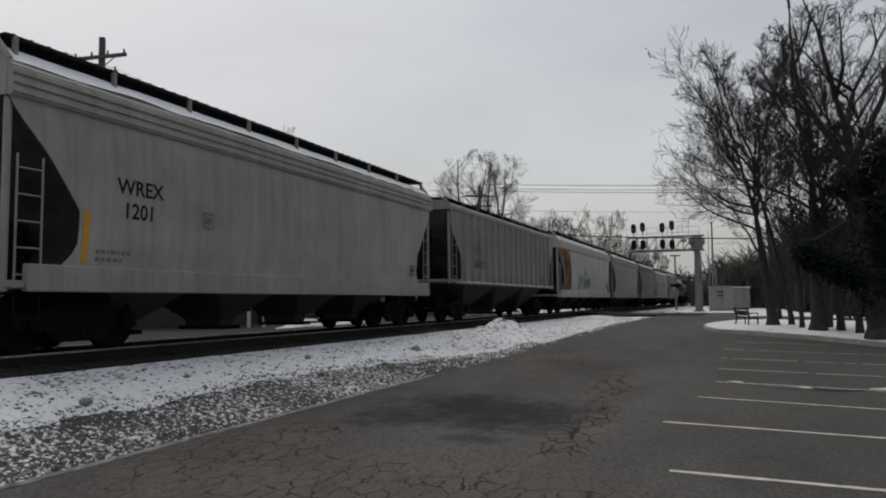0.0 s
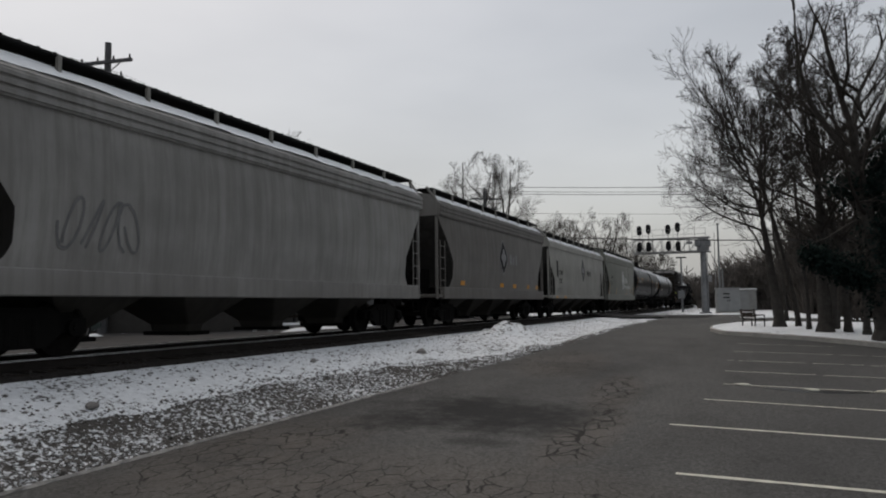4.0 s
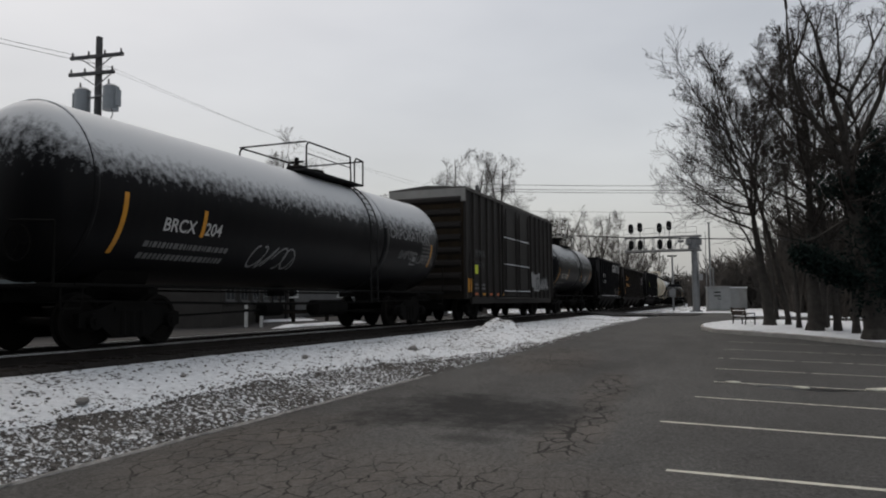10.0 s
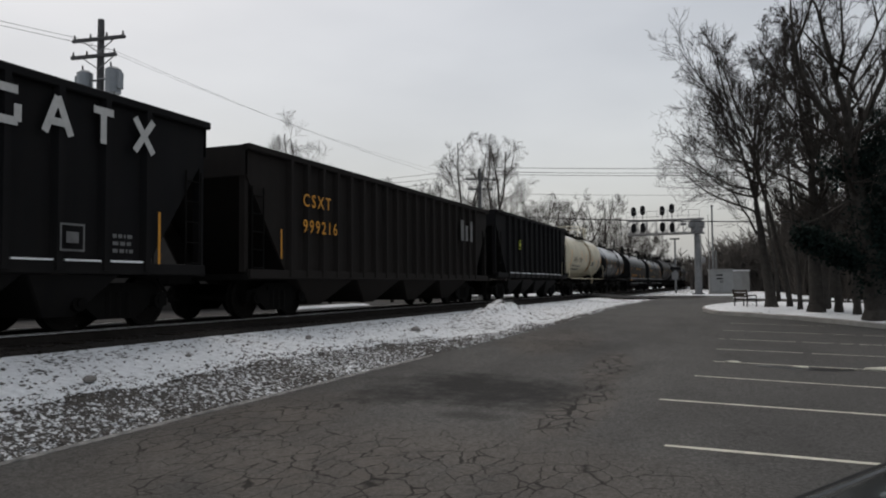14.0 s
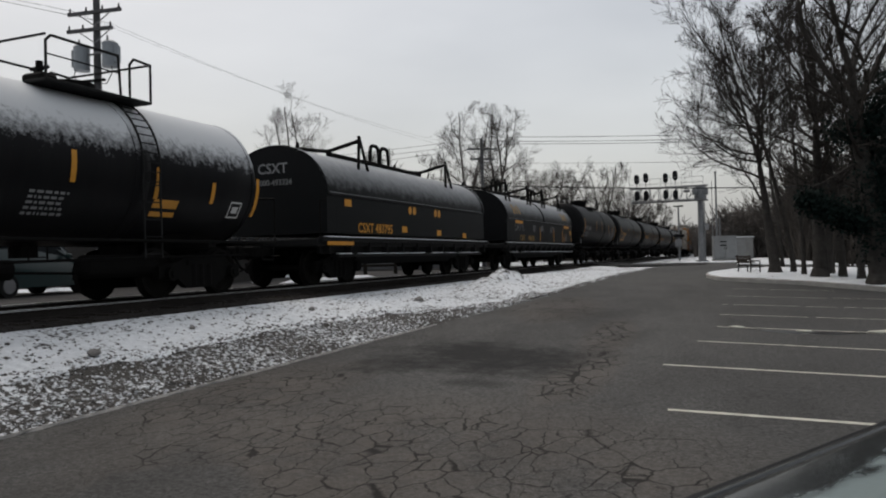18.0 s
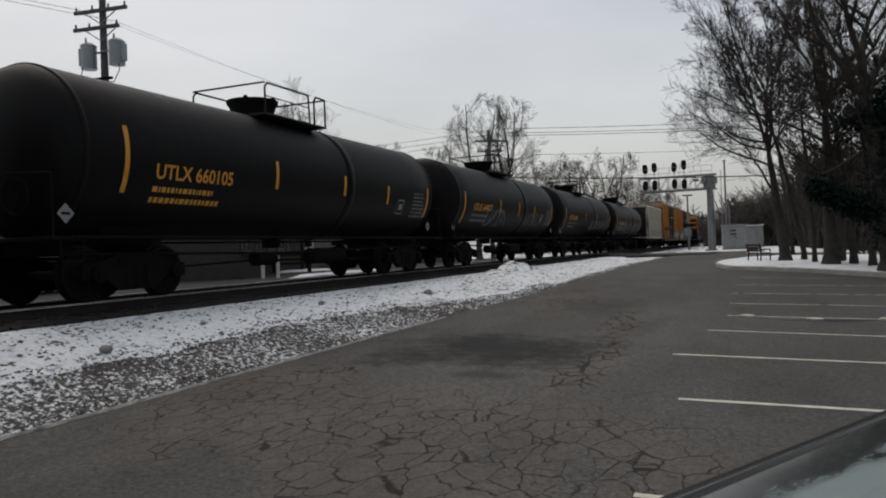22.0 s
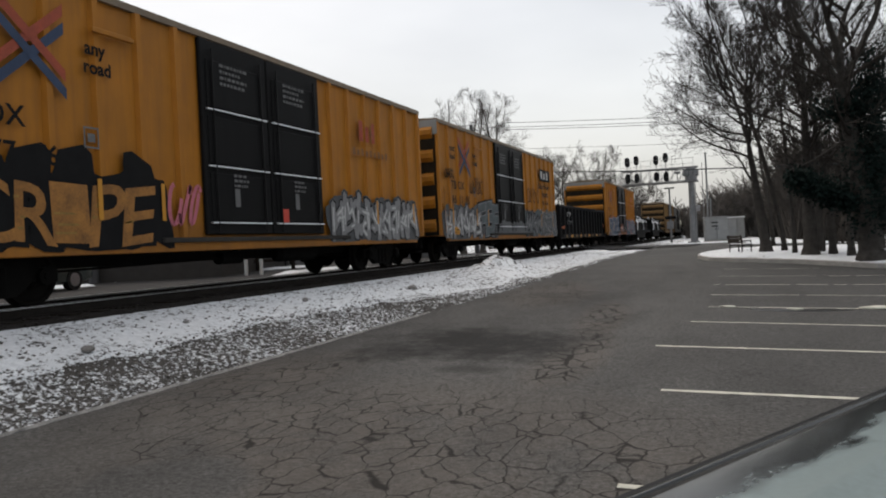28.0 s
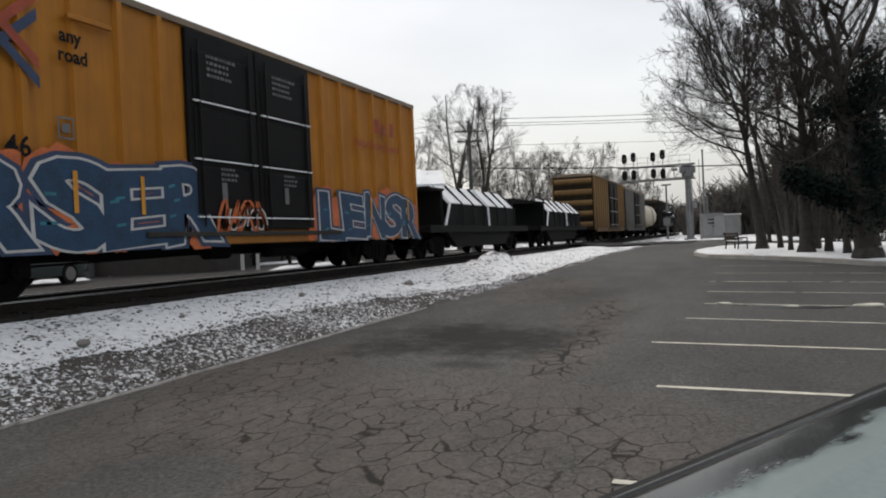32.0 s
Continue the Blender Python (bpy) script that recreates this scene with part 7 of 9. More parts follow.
# ---- open hopper and gondola ----
def open_hopper(label, length, paint, z0=1.0, top=3.75, ribs=12, ledge=True, chutes=4, cut=1.5, ribw=0.09):
    th = thing("open_hopper_wagon", label, "hopper wagon", "wagons of the train")
    hl, hx, w = length / 2, 1.46, 0.06
    side = [(-hl + 0.02, top), (hl - 0.02, top), (hl - 0.02, top - 0.5), (hl - cut, z0), (-hl + cut, z0), (-hl + 0.02, top - 0.5)]
    for s in (-1, 1):
        bm = B()
        extrude_profile(bm, side, "x", min(s * hx, s * (hx - w)), max(s * hx, s * (hx - w)))
        part("side_sheet", bm, paint, th)
        part("top_chord", box(B(), min(s * 1.4, s * 1.58), max(s * 1.4, s * 1.58), -hl, hl, top - 0.02, top + 0.12, 0.02), paint, th)
        for k in range(ribs):
            y = -hl + cut + 0.1 + (2 * hl - 2 * cut - 0.2) * k / (ribs - 1)
            put("rib", shared(f"hop_rib:{z0:.1f}{top:.2f}:{paint.name}", lambda: extrude_profile(B(), [(0, -ribw), (0.12, -ribw * 0.6), (0.12, ribw * 0.6), (0, ribw)], "z", z0 - 0.08, top), paint), th, (s * hx, y, 0), 0 if s > 0 else 180)
        part("side_sill", box(B(), min(s * 1.4, s * 1.54), max(s * 1.4, s * 1.54), -hl + 0.1, hl - 0.1, z0 - 0.14, z0 + 0.06, 0.015), paint, th)
        if ledge:
            bm = B()
            rng = random.Random(int(length * 10))
            for k in range(ribs - 1):
                y = -hl + cut + 0.2 + (2 * hl - 2 * cut - 0.2) * k / (ribs - 1)
                y2 = y + (2 * hl - 2 * cut - 0.2) / (ribs - 1) - 0.2
                box(bm, min(s * 1.46, s * 1.56), max(s * 1.46, s * 1.56), y, y2, z0 + 0.055, z0 + 0.08 + rng.uniform(0, 0.02))
            part("snow_strip", bm, M_SNOWCAP, th, "line of snow on the side sill")
        # sloped end sheet, posts and end ladder
        part("slope_sheet", loft(B(), [[(-hx + 0.05, s * (hl - 0.1 - o), top - 0.45), (hx - 0.05, s * (hl - 0.1 - o), top - 0.45), (hx - 0.05, s * (hl - cut - 0.9 - o), z0 - 0.1), (-hx + 0.05, s * (hl - cut - 0.9 - o), z0 - 0.1)] for o in (0, 0.08)]), paint, th)
        part("end_sheet", box(B(), -hx, hx, min(s * (hl - 0.08), s * hl), max(s * (hl - 0.08), s * hl), top - 0.55, top + 0.1), paint, th)
        for q in (-1, 1):
            part("end_post", box(B(), q * 1.36 - 0.07, q * 1.36 + 0.07, s * (hl - 0.1) - 0.06, s * (hl - 0.1) + 0.06, z0, top - 0.4), paint, th)
            put("ladder", shared("hop_ladder", lambda: make_ladder(1.9, 0.4, 5), M_DARK), th, (q * 1.5, s * (hl - 0.4), z0 - 0.1))
        part("end_platform", box(B(), -1.45, 1.45, min(s * (hl - cut), s * hl), max(s * (hl - cut), s * hl), z0 - 0.16, z0 - 0.04), M_DARK, th)
    span = 2 * hl - 2 * cut - 1.0
    for k in range(chutes):
        yc = -span / 2 + span * (k + 0.5) / chutes
        part("chute", loft(B(), [[(x, y + yc, z) for x, y in rounded_section(hx_, hy_, 0.03, 1)] for z, hx_, hy_ in ((0.24, 1.0, 0.3), (0.9, 1.38, span / chutes * 0.48))]), paint, th)
    running_gear(th, hl)
    return th, (lambda z: 1.47)


def gondola(label, length, paint, z0=0.72, top=2.45, ribs=15):
    th = thing("gondola_wagon", label, "gondola wagon", "wagons of the train")
    hl = length / 2
    for s in (-1, 1):
        part("side_sheet", box(B(), min(s * 1.38, s * 1.45), max(s * 1.38, s * 1.45), -hl, hl, z0, top), paint, th)
        part("top_chord", box(B(), min(s * 1.34, s * 1.58), max(s * 1.34, s * 1.58), -hl - 0.02, hl + 0.02, top - 0.02, top + 0.14, 0.03), paint, th)
        part("side_sill", box(B(), min(s * 1.4, s * 1.56), max(s * 1.4, s * 1.56), -hl, hl, z0 - 0.08, z0 + 0.16, 0.015), paint, th)
        for k in range(ribs):
            y = -hl + 0.12 + (2 * hl - 0.24) * k / (ribs - 1)
            put("rib", shared("gon_rib", lambda: extrude_profile(B(), [(0, -0.11), (0.11, -0.06), (0.11, 0.06), (0, 0.11)], "z", z0 + 0.1, top), paint), th, (s * 1.45, y, 0), 0 if s > 0 else 180)
        part("end_sheet", box(B(), -1.4, 1.4, min(s * (hl - 0.08), s * hl), max(s * (hl - 0.08), s * hl), z0, top + 0.1), paint, th)
        for z in (1.1, 1.6, 2.1):
            part("end_rib", box(B(), -1.4, 1.4, min(s * hl, s * (hl + 0.1)), max(s * hl, s * (hl + 0.1)), z - 0.08, z + 0.08, 0.02), paint, th)
        put("ladder", shared("gon_ladder", lambda: make_ladder(1.3, 0.4, 4), M_DARK), th, (1.58, s * (hl - 0.45), z0))
        put("step", shared("step", make_step, M_DARK), th, (1.5, s * (hl - 0.4), z0 - 0.36))
    part("floor", box(B(), -1.38, 1.38, -hl, hl, z0, z0 + 0.08), M_DARK, th)
    part("centre_sill", box(B(), -0.3, 0.3, -hl, hl, z0 - 0.3, z0), M_DARK, th)
    running_gear(th, hl, 2.0)
    brake_gear(th, hl, -1.0)
    return th, (lambda z: 1.46)


# ---- covered coil wagon ----
def coil_wagon(label, length, deck_paint, cover_paint, covers=1, top=3.52, eave=2.3, low=1.3, hoops=True, width=1.5):
    th = thing("coil_wagon", label, "coil wagon", "wagons of the train")
    hl = length / 2
    part("deck", box(B(), -1.5, 1.5, -hl, hl, 0.98, 1.16, 0.02), deck_paint, th)
    for s in (-1, 1):
        part("side_sill", box(B(), min(s * 1.42, s * 1.6), max(s * 1.42, s * 1.6), -hl + 0.1, hl - 0.1, 1.09, 1.2, 0.015), deck_paint, th)
        part("snow_strip", box(B(), min(s * 1.5, s * 1.6), max(s * 1.5, s * 1.6), -hl + 0.3, hl - 0.4, 1.203, 1.222), M_SNOWCAP, th, "snow along the deck edge")
        part("web_plate", box(B(), min(s * 1.3, s * 1.36), max(s * 1.3, s * 1.36), -hl + 0.3, hl - 0.3, 0.8, 1.1), deck_paint, th)
        part("lower_flange", box(B(), min(s * 1.28, s * 1.55), max(s * 1.28, s * 1.55), -hl + 0.9, hl - 0.9, 0.7, 0.78, 0.01), deck_paint, th)
        ra = random.Random(int(length * 7) + s)
        a = -hl + 1.0
        while a < hl - 1.8:
            b = a + ra.uniform(0.5, 1.5)
            part("snow_strip", box(B(), min(s * 1.4, s * 1.55), max(s * 1.4, s * 1.55), a, b, 0.783, 0.8, 0.004), M_SNOWCAP, th, "scrap of snow on the flange")
            a = b + ra.uniform(0.1, 0.8)
        part("trough_side", loft(B(), [[(s * x, y, z) for x, y in ((a, -hl + 2.5), (a, hl - 2.5), (a - 0.1, hl - 2.5), (a - 0.1, -hl + 2.5))] for z, a in ((0.5, 0.95), (0.9, 1.4))]), deck_paint, th)
        part("hand_rail", rod(B(), [(s * 1.48, -hl + 0.15, 1.15), (s * 1.48, -hl + 0.15, 2.1), (s * 1.48, -hl + 0.9, 2.1), (s * 1.48, -hl + 0.9, 1.15)], 0.022, 5), M_DARK, th)
    n = max(8, int(length / 1.0))
    for k in range(n):
        y = -hl + 0.5 + (2 * hl - 1.0) * k / (n - 1)
        put("stake_pocket", shared("stake_pocket", lambda: box(B(), 0, 0.2, -0.035, 0.035, 0.79, 1.085, 0.01), deck_paint), th, (1.35, y, 0))
    span = 2 * hl - 1.0
    for c in range(covers):
        ya = -hl + 0.4 + span * c / covers + 0.05
        yb = -hl + 0.4 + span * (c + 1) / covers - 0.05 + 0.2
        rise = top - eave
        sec = [(-width, low), (-width, eave)]
        for k in range(1, 16):
            a = math.pi * (1 - k / 16)
            sec.append((width * math.cos(a), eave + rise * math.sin(a)))
        sec += [(width, eave), (width, low)]
        cov = part("cover", extrude_profile(B(), sec, "y", ya, yb), cover_paint, th, smooth=False)
        auto_smooth(cov.data, 0.7)
        part("cover_eave", box(B(), width - 0.01, width + 0.03, ya, yb, eave - 0.06, eave + 0.02, 0.01), cover_paint, cov)
        for y in (ya + 0.05, yb - 0.05):
            rim = [[((width + dr) * math.cos(math.pi * k / 20), y + dy, eave + (rise + dr) * math.sin(math.pi * k / 20)) for k in range(21)] for dy, dr in ((-0.05, 0.0), (-0.05, 0.04), (0.05, 0.04), (0.05, 0.0))]
            bm = B()
            rr = [[bm.verts.new(p) for p in r_] for r_ in rim]
            for a, b in zip(rr, rr[1:]):
                for k in range(20):
                    bm.faces.new((a[k], a[k + 1], b[k + 1], b[k]))
            part("cover_rim", bm, cover_paint, cov)
        if hoops:
            yc = (ya + yb) / 2
            half = (yb - ya) * 0.275
            part("lifting_beam", box(B(), -0.08, 0.08, yc - half, yc + half, top + 0.06, top + 0.18, 0.02), M_DARK, cov)
            for y in (yc - half, yc + half):
                part("cross_beam", rod(B(), [(-1.0, y, top + 0.35), (0.0, y, top + 0.2), (1.0, y, top + 0.42)], 0.055, 6), M_DARK, cov)
                for s in (-1, 1):
                    part("lifting_leg", rod(B(), [(s * 1.12, y - 0.28, eave + rise * 0.66), (s * 1.0, y, top + 0.55), (s * 1.12, y + 0.28, eave + rise * 0.66)], 0.045, 5), M_DARK, cov)
            for y in (yc - 0.35, yc + 0.35):
                part("lifting_hoop", rod(B(), [(0, y + 0.3 * q_, top + 0.12 + h_) for q_, h_ in ((-1, 0), (-1, 0.38), (-0.75, 0.55), (-0.35, 0.6), (0.35, 0.6), (0.75, 0.55), (1, 0.38), (1, 0))], 0.06, 6), M_DARK, cov)
    running_gear(th, hl)
    return th, (lambda z: width)


def low_coil_wagon(label, length, deck_paint, cover_paint):
    """A coil wagon with low trapezoid covers and braces."""
    th = thing("coil_wagon", label, "coil wagon", "wagons of the train")
    hl = length / 2
    part("deck", box(B(), -1.5, 1.5, -hl, hl, 0.95, 1.12, 0.02), deck_paint, th)
    for s in (-1, 1):
        part("side_sill", box(B(), min(s * 1.42, s * 1.55), max(s * 1.42, s * 1.55), -hl, hl, 0.9, 1.15, 0.015), deck_paint, th)
        part("fish_belly", extrude_profile(B(), [(-hl + 2.2, 0.95), (hl - 2.2, 0.95), (hl - 3.2, 0.35), (-hl + 3.2, 0.35)], "x", min(s * 1.1, s * 1.3), max(s * 1.1, s * 1.3)), deck_paint, th)
        part("end_rack", box(B(), -1.3, 1.3, min(s * (hl - 1.9), s * (hl - 1.7)), max(s * (hl - 1.9), s * (hl - 1.7)), 1.1, 2.45, 0.03), deck_paint, th)
        part("end_shelf", box(B(), -1.45, 1.45, min(s * (hl - 1.7), s * (hl - 0.2)), max(s * (hl - 1.7), s * (hl - 0.2)), 2.38, 2.46, 0.02), deck_paint, th)
    for c in range(2):
        ya, yb = (-hl + 2.0, -0.15) if c == 0 else (0.15, hl - 2.0)
        cov = part("cover", extrude_profile(B(), [(-1.4, 1.15), (-1.4, 1.95), (-0.75, 2.62), (0.75, 2.62), (1.4, 1.95), (1.4, 1.15)], "y", ya, yb), cover_paint, th)
        for s in (-1, 1):
            part("snow_sheet", loft(B(), [[(s * 1.41, y, 1.97), (s * 0.76, y, 2.645), (s * 0.74, y, 2.67), (s * 1.425, y, 1.985)] for y in (ya + 0.02, yb - 0.02)]), M_SNOWCAP, cov, "snow on the sloping cover")
        n = 4
        for k in range(n):
            y = ya + 0.15 + (yb - ya - 0.3) * k / (n - 1)
            for s in (-1, 1):
                part("brace", rod(B(), [(s * 1.5, y - (0.6 if k == 0 and c == 0 else 0), 1.15), (s * 1.46, y, 1.95), (s * 0.8, y, 2.68)], 0.05, 4), M_GRATE if k else M_SNOWCAP, cov)
    running_gear(th, hl)
    return th, (lambda z: 1.4)


# ---- wagon paints ----
W_GREY = car_paint("dusty_light_grey_paint", (0.30, 0.295, 0.27), amount=0.35, rough=0.6)
W_GREY2 = car_paint("weathered_grey_paint", (0.25, 0.245, 0.235), amount=0.5, rough=0.6)
W_GREY3 = car_paint("pale_cream_grey_paint", (0.43, 0.425, 0.385), amount=0.3, rough=0.6)
W_BROWNISH = car_paint("grimy_brown_grey_paint", (0.155, 0.148, 0.138), amount=0.6, rough=0.65)
W_RUSTY = car_paint("rust_streaked_white_paint", (0.46, 0.43, 0.38), dirt=(0.17, 0.13, 0.1), amount=0.4, rust=0.45)
W_BLACK = car_paint("sooty_black_tank_paint", (0.0065, 0.0065, 0.007), dirt=(0.012, 0.0112, 0.0105), amount=0.4, rough=0.5, snow=0.3, snow_from=0.94, snow_grain=4.5)
W_BLACK_SNOW = car_paint("black_tank_paint_under_snow", (0.008, 0.008, 0.009), dirt=(0.016, 0.015, 0.0145), amount=0.35, rough=0.4, snow=0.72, snow_from=0.16, ragged=0.85, melt=0.32, snow_grain=7.0)
W_BLACK_CAP = car_paint("black_tank_paint_with_a_ragged_snow_cap", (0.008, 0.008, 0.009), dirt=(0.016, 0.015, 0.0145), amount=0.35, rough=0.4, snow=0.6, snow_from=0.56, ragged=1.25, melt=0.14, snow_grain=1.1)
W_BLACK_DUST = car_paint("black_tank_paint_with_blown_snow", (0.008, 0.008, 0.009), dirt=(0.016, 0.015, 0.0145), amount=0.35, rough=0.4, snow=0.45, snow_from=0.3, ragged=1.9, snow_grain=9.0)
W_WHITE = car_paint("stained_white_tank_paint", (0.6, 0.56, 0.44), dirt=(0.46, 0.34, 0.14), amount=0.34, rough=0.55, snow=0.5, snow_from=0.7)
W_MAROON = car_paint("dark_brown_box_paint", (0.027, 0.0245, 0.023), dirt=(0.016, 0.0148, 0.014), amount=0.5)
W_YELLOW = car_paint("weathered_rail_yellow_paint", (0.40, 0.152, 0.008), dirt=(0.12, 0.056, 0.018), amount=0.45, rough=0.6)
W_DULL_YELLOW = car_paint("faded_ochre_paint", (0.20, 0.115, 0.04), dirt=(0.08, 0.05, 0.028), amount=0.55, rough=0.7)
W_DOOR = car_paint("black_door_paint", (0.01, 0.01, 0.0105), dirt=(0.016, 0.015, 0.014), amount=0.3, rough=0.5)
W_HOPPER = car_paint("coal_black_paint", (0.01, 0.01, 0.011), dirt=(0.017, 0.0155, 0.014), amount=0.4, rough=0.7)
W_HOPPER2 = car_paint("brown_black_paint", (0.018, 0.016, 0.015), dirt=(0.024, 0.021, 0.019), amount=0.5, rough=0.75)
W_COVER = car_paint("dark_cover_under_snow", (0.008, 0.0085, 0.009), dirt=(0.009, 0.009, 0.009), amount=0.3, rough=0.5, snow=0.5, snow_from=0.16, ragged=0.6, melt=0.75, snow_grain=3.5)
W_DECK = car_paint("dark_deck_paint", (0.011, 0.0115, 0.012), dirt=(0.016, 0.015, 0.014), amount=0.4, rough=0.7)
W_CAP = car_paint("pale_end_panel_paint", (0.27, 0.265, 0.25), amount=0.25, low=0)
W_ROOF = car_paint("galvanised_roof", (0.2, 0.15, 0.1), amount=0.4, snow=0.3, snow_from=1.1, low=0)
W_DROOF = car_paint("dark_roof", (0.09, 0.085, 0.08), amount=0.4, snow=0.3, snow_from=1.1, low=0)

W_SAGE = car_paint("sage_grey_paint", (0.205, 0.21, 0.185), dirt=(0.09, 0.085, 0.075), amount=0.4, rough=0.6)
# hopper ends: dark grey, nearly black towards the bottom
W_HOPPER_END = car_paint("sooty_end_paint", (0.045, 0.043, 0.04), dirt=(0.012, 0.011, 0.01), amount=0.8, rough=0.8, low=2.6)
W_CHUTE = car_paint("grimy_chute_paint", (0.07, 0.066, 0.06), dirt=(0.025, 0.023, 0.021), amount=0.7, rough=0.8)

# box wagon ends: dirt, with the shade behind the ribs painted in
W_ENDSHADE = car_paint("soot_blackened_end_paint", (0.03, 0.022, 0.014), dirt=(0.008, 0.0075, 0.007), amount=0.9, rough=0.85, low=2.0)
TRAIN = []


def add(made, a, b):
    TRAIN.append((made[0], (a + b) / 2))
    return made[0], made[1], (b - a) / 2


def logo_diamond(th, y, z, h, w, surf, dark, pale, inner=0.9):
    """A pointed diamond with a four-lobed leaf shape in it."""
    def dia(k):
        pts = [(0, 1), (0.25, 0.55), (0.5, 0.18), (0.5, -0.18), (0.25, -0.6), (0, -1), (-0.25, -0.6), (-0.5, -0.18), (-0.5, 0.18), (-0.25, 0.55)]
        return [(p[0] * w * k, p[1] * h / 2 * k) for p in pts]
    for k, mt, lift in ((1.0, pale, 0.008), (inner, dark, 0.012)):
        bm = B()
        ngon(bm, dia(k))
        bmesh.ops.subdivide_edges(bm, edges=bm.edges, cuts=2, use_grid_fill=True)
        on_side("emblem", bm, surf, mt, th, y, z, lift)
    bm = B()
    for ax, ay in ((0, 0.23), (0, -0.23), (0.3, 0), (-0.3, 0), (0, 0)):
        ngon(bm, [(ax * w * 0.62 + 0.14 * w * math.cos(a * 0.7854), ay * h * 0.62 + 0.11 * h * math.sin(a * 0.7854)) for a in range(8)])
    on_side("emblem", bm, surf, pale, th, y, z, 0.016)


def word_bars(th, y, z, w, h, n, surf, material, name="brand_mark"):
    """A brand's word as plain upright blocks."""
    p = w / n
    for k in range(n):
        on_side(name, flat(B(), 0, p * (0.5 if k % 3 else 0.62), 0, h * (1.0 if k % 4 in (0, 2) else 0.76), 2), surf, material, th, y + k * p, z, 0.01)


def frame_box(th, y, z, w, h, surf, material):
    bm = B()
    t = 0.03
    for a in ((0, w, 0, t), (0, w, h - t, h), (0, t, t, h - t), (w - t, w, t, h - t), (w * 0.25, w * 0.75, h * 0.3, h * 0.7)):
        flat(bm, *a)
    return on_side("notice", bm, surf, material, th, y, z, 0.01)


def placard(th, y, z, s, surf):
    bm = B()
    quad(bm, (-s, 0), (0, -s), (s, 0), (0, s))
    p = on_side("placard", bm, surf, P_GREY, th, y, z, 0.02, "white diamond placard")
    on_side("placard_mark", flat(B(), -s * 0.5, s * 0.5, -s * 0.14, s * 0.14), surf, P_BLACK, p, y, z, 0.026)


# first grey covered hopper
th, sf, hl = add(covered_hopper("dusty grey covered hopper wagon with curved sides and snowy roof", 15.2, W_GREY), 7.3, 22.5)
letter(th, "WREX", -hl + 1.92, 2.55, 0.36, sf, P_BLACK, 0.006)
letter(th, "1201", -hl + 2.05, 2.16, 0.36, sf, P_BLACK, 0.006)
small_print(th, -hl + 1.55, 1.55, 0.7, 2, 0.12, sf, P_FADED, 3)
stripe(th, -hl + 1.28, 1.4, 2.2, 0.11, sf, P_YELLOW)
frame_box(th, -hl + 4.0, 2.15, 0.3, 0.3, sf, P_FADED)
frame_box(th, hl - 1.75, 1.55, 0.32, 0.3, sf, P_BLACK)
# ribbed hopper
th, sf, hl = add(covered_hopper("grey ribbed covered hopper wagon with sloping chutes", 15.3, W_GREY2, curved=False, top=4.0, sill=(1.38, 1.47), roof_z=4.2, inset=((1.47, 1.06), (2.41, 1.06), (3.34, 0.1), (4.0, 0.0)), ribs=16, chutes=3, fascia=False, walk_z=4.4, white_roof=False, gear_paint=W_CHUTE), 24.3, 39.6)
letter(th, "10 4071", -hl + 2.05, 2.0, 0.42, lambda z: 1.605, P_BLACK, 0.004, spacing=1.15)
word_bars(th, -hl + 2.1, 2.55, 1.15, 0.28, 3, lambda z: 1.605, P_FADED)
frame_box(th, hl - 3.1, 1.65, 0.35, 0.3, lambda z: 1.605, P_BLACK)
stripe(th, -hl + 1.1, 1.7, 2.3, 0.12, lambda z: 1.51, P_FADED)
# rust-stained hopper with sprayed loops
th, sf, hl = add(covered_hopper("pale grey covered hopper wagon with rust stains and turquoise graffiti", 17.0, W_GREY3), 40.8, 57.8)
def stain_material():
    m, n, l, b = nodes_of("rust_brown_stain")
    v = coords(n, l, "Object", (1.0, 1.25, 0.7))
    t1, t2 = tex(n, l, "ShaderNodeTexNoise", 1.3, v, 5.0, 0.6), tex(n, l, "ShaderNodeTexNoise", 14.0, v, 5.0, 0.7)
    f = calc(n, l, "ADD", calc(n, l, "MULTIPLY", t1.outputs["Fac"], 0.8), calc(n, l, "MULTIPLY", t2.outputs["Fac"], 0.2))
    l.new(ramp(n, l, f, [(0.36, (0.03, 0.019, 0.014)), (0.46, (0.085, 0.042, 0.024)), (0.56, (0.16, 0.085, 0.03)), (0.63, (0.2, 0.16, 0.11))]), b.inputs["Base Color"])
    b.inputs["Roughness"].default_value = 0.85
    b.inputs["Specular IOR Level"].default_value = 0.15
    bump(n, l, b, t2.outputs["Fac"], 0.2, 0.01)
    return m


M_STAIN = stain_material()
bm = B()
last = None
for k in range(25):
    zz = 1.36 + 2.3 * k / 24
    inner = float(np.interp(zz, [1.34, 1.6, 2.17, 2.97, 3.45, 3.7], [0.95, 1.2, 1.2, 0.6, 0.15, 0.0])) + 0.04
    outer = 3.05 + 0.12 * math.sin(1.4 * zz) + 0.05 * noise.noise((zz * 5, 0, 2))
    cur = [bm.verts.new((inner + (outer - inner) * q / 6, zz, 0)) for q in range(7)]
    if last:
        for q in range(6):
            bm.faces.new((last[q], last[q + 1], cur[q + 1], cur[q]))
    last = cur
on_side("stain", bm, sf, M_STAIN, th, -hl, 0.0, 0.006, "rust-brown stain")
bm = B()
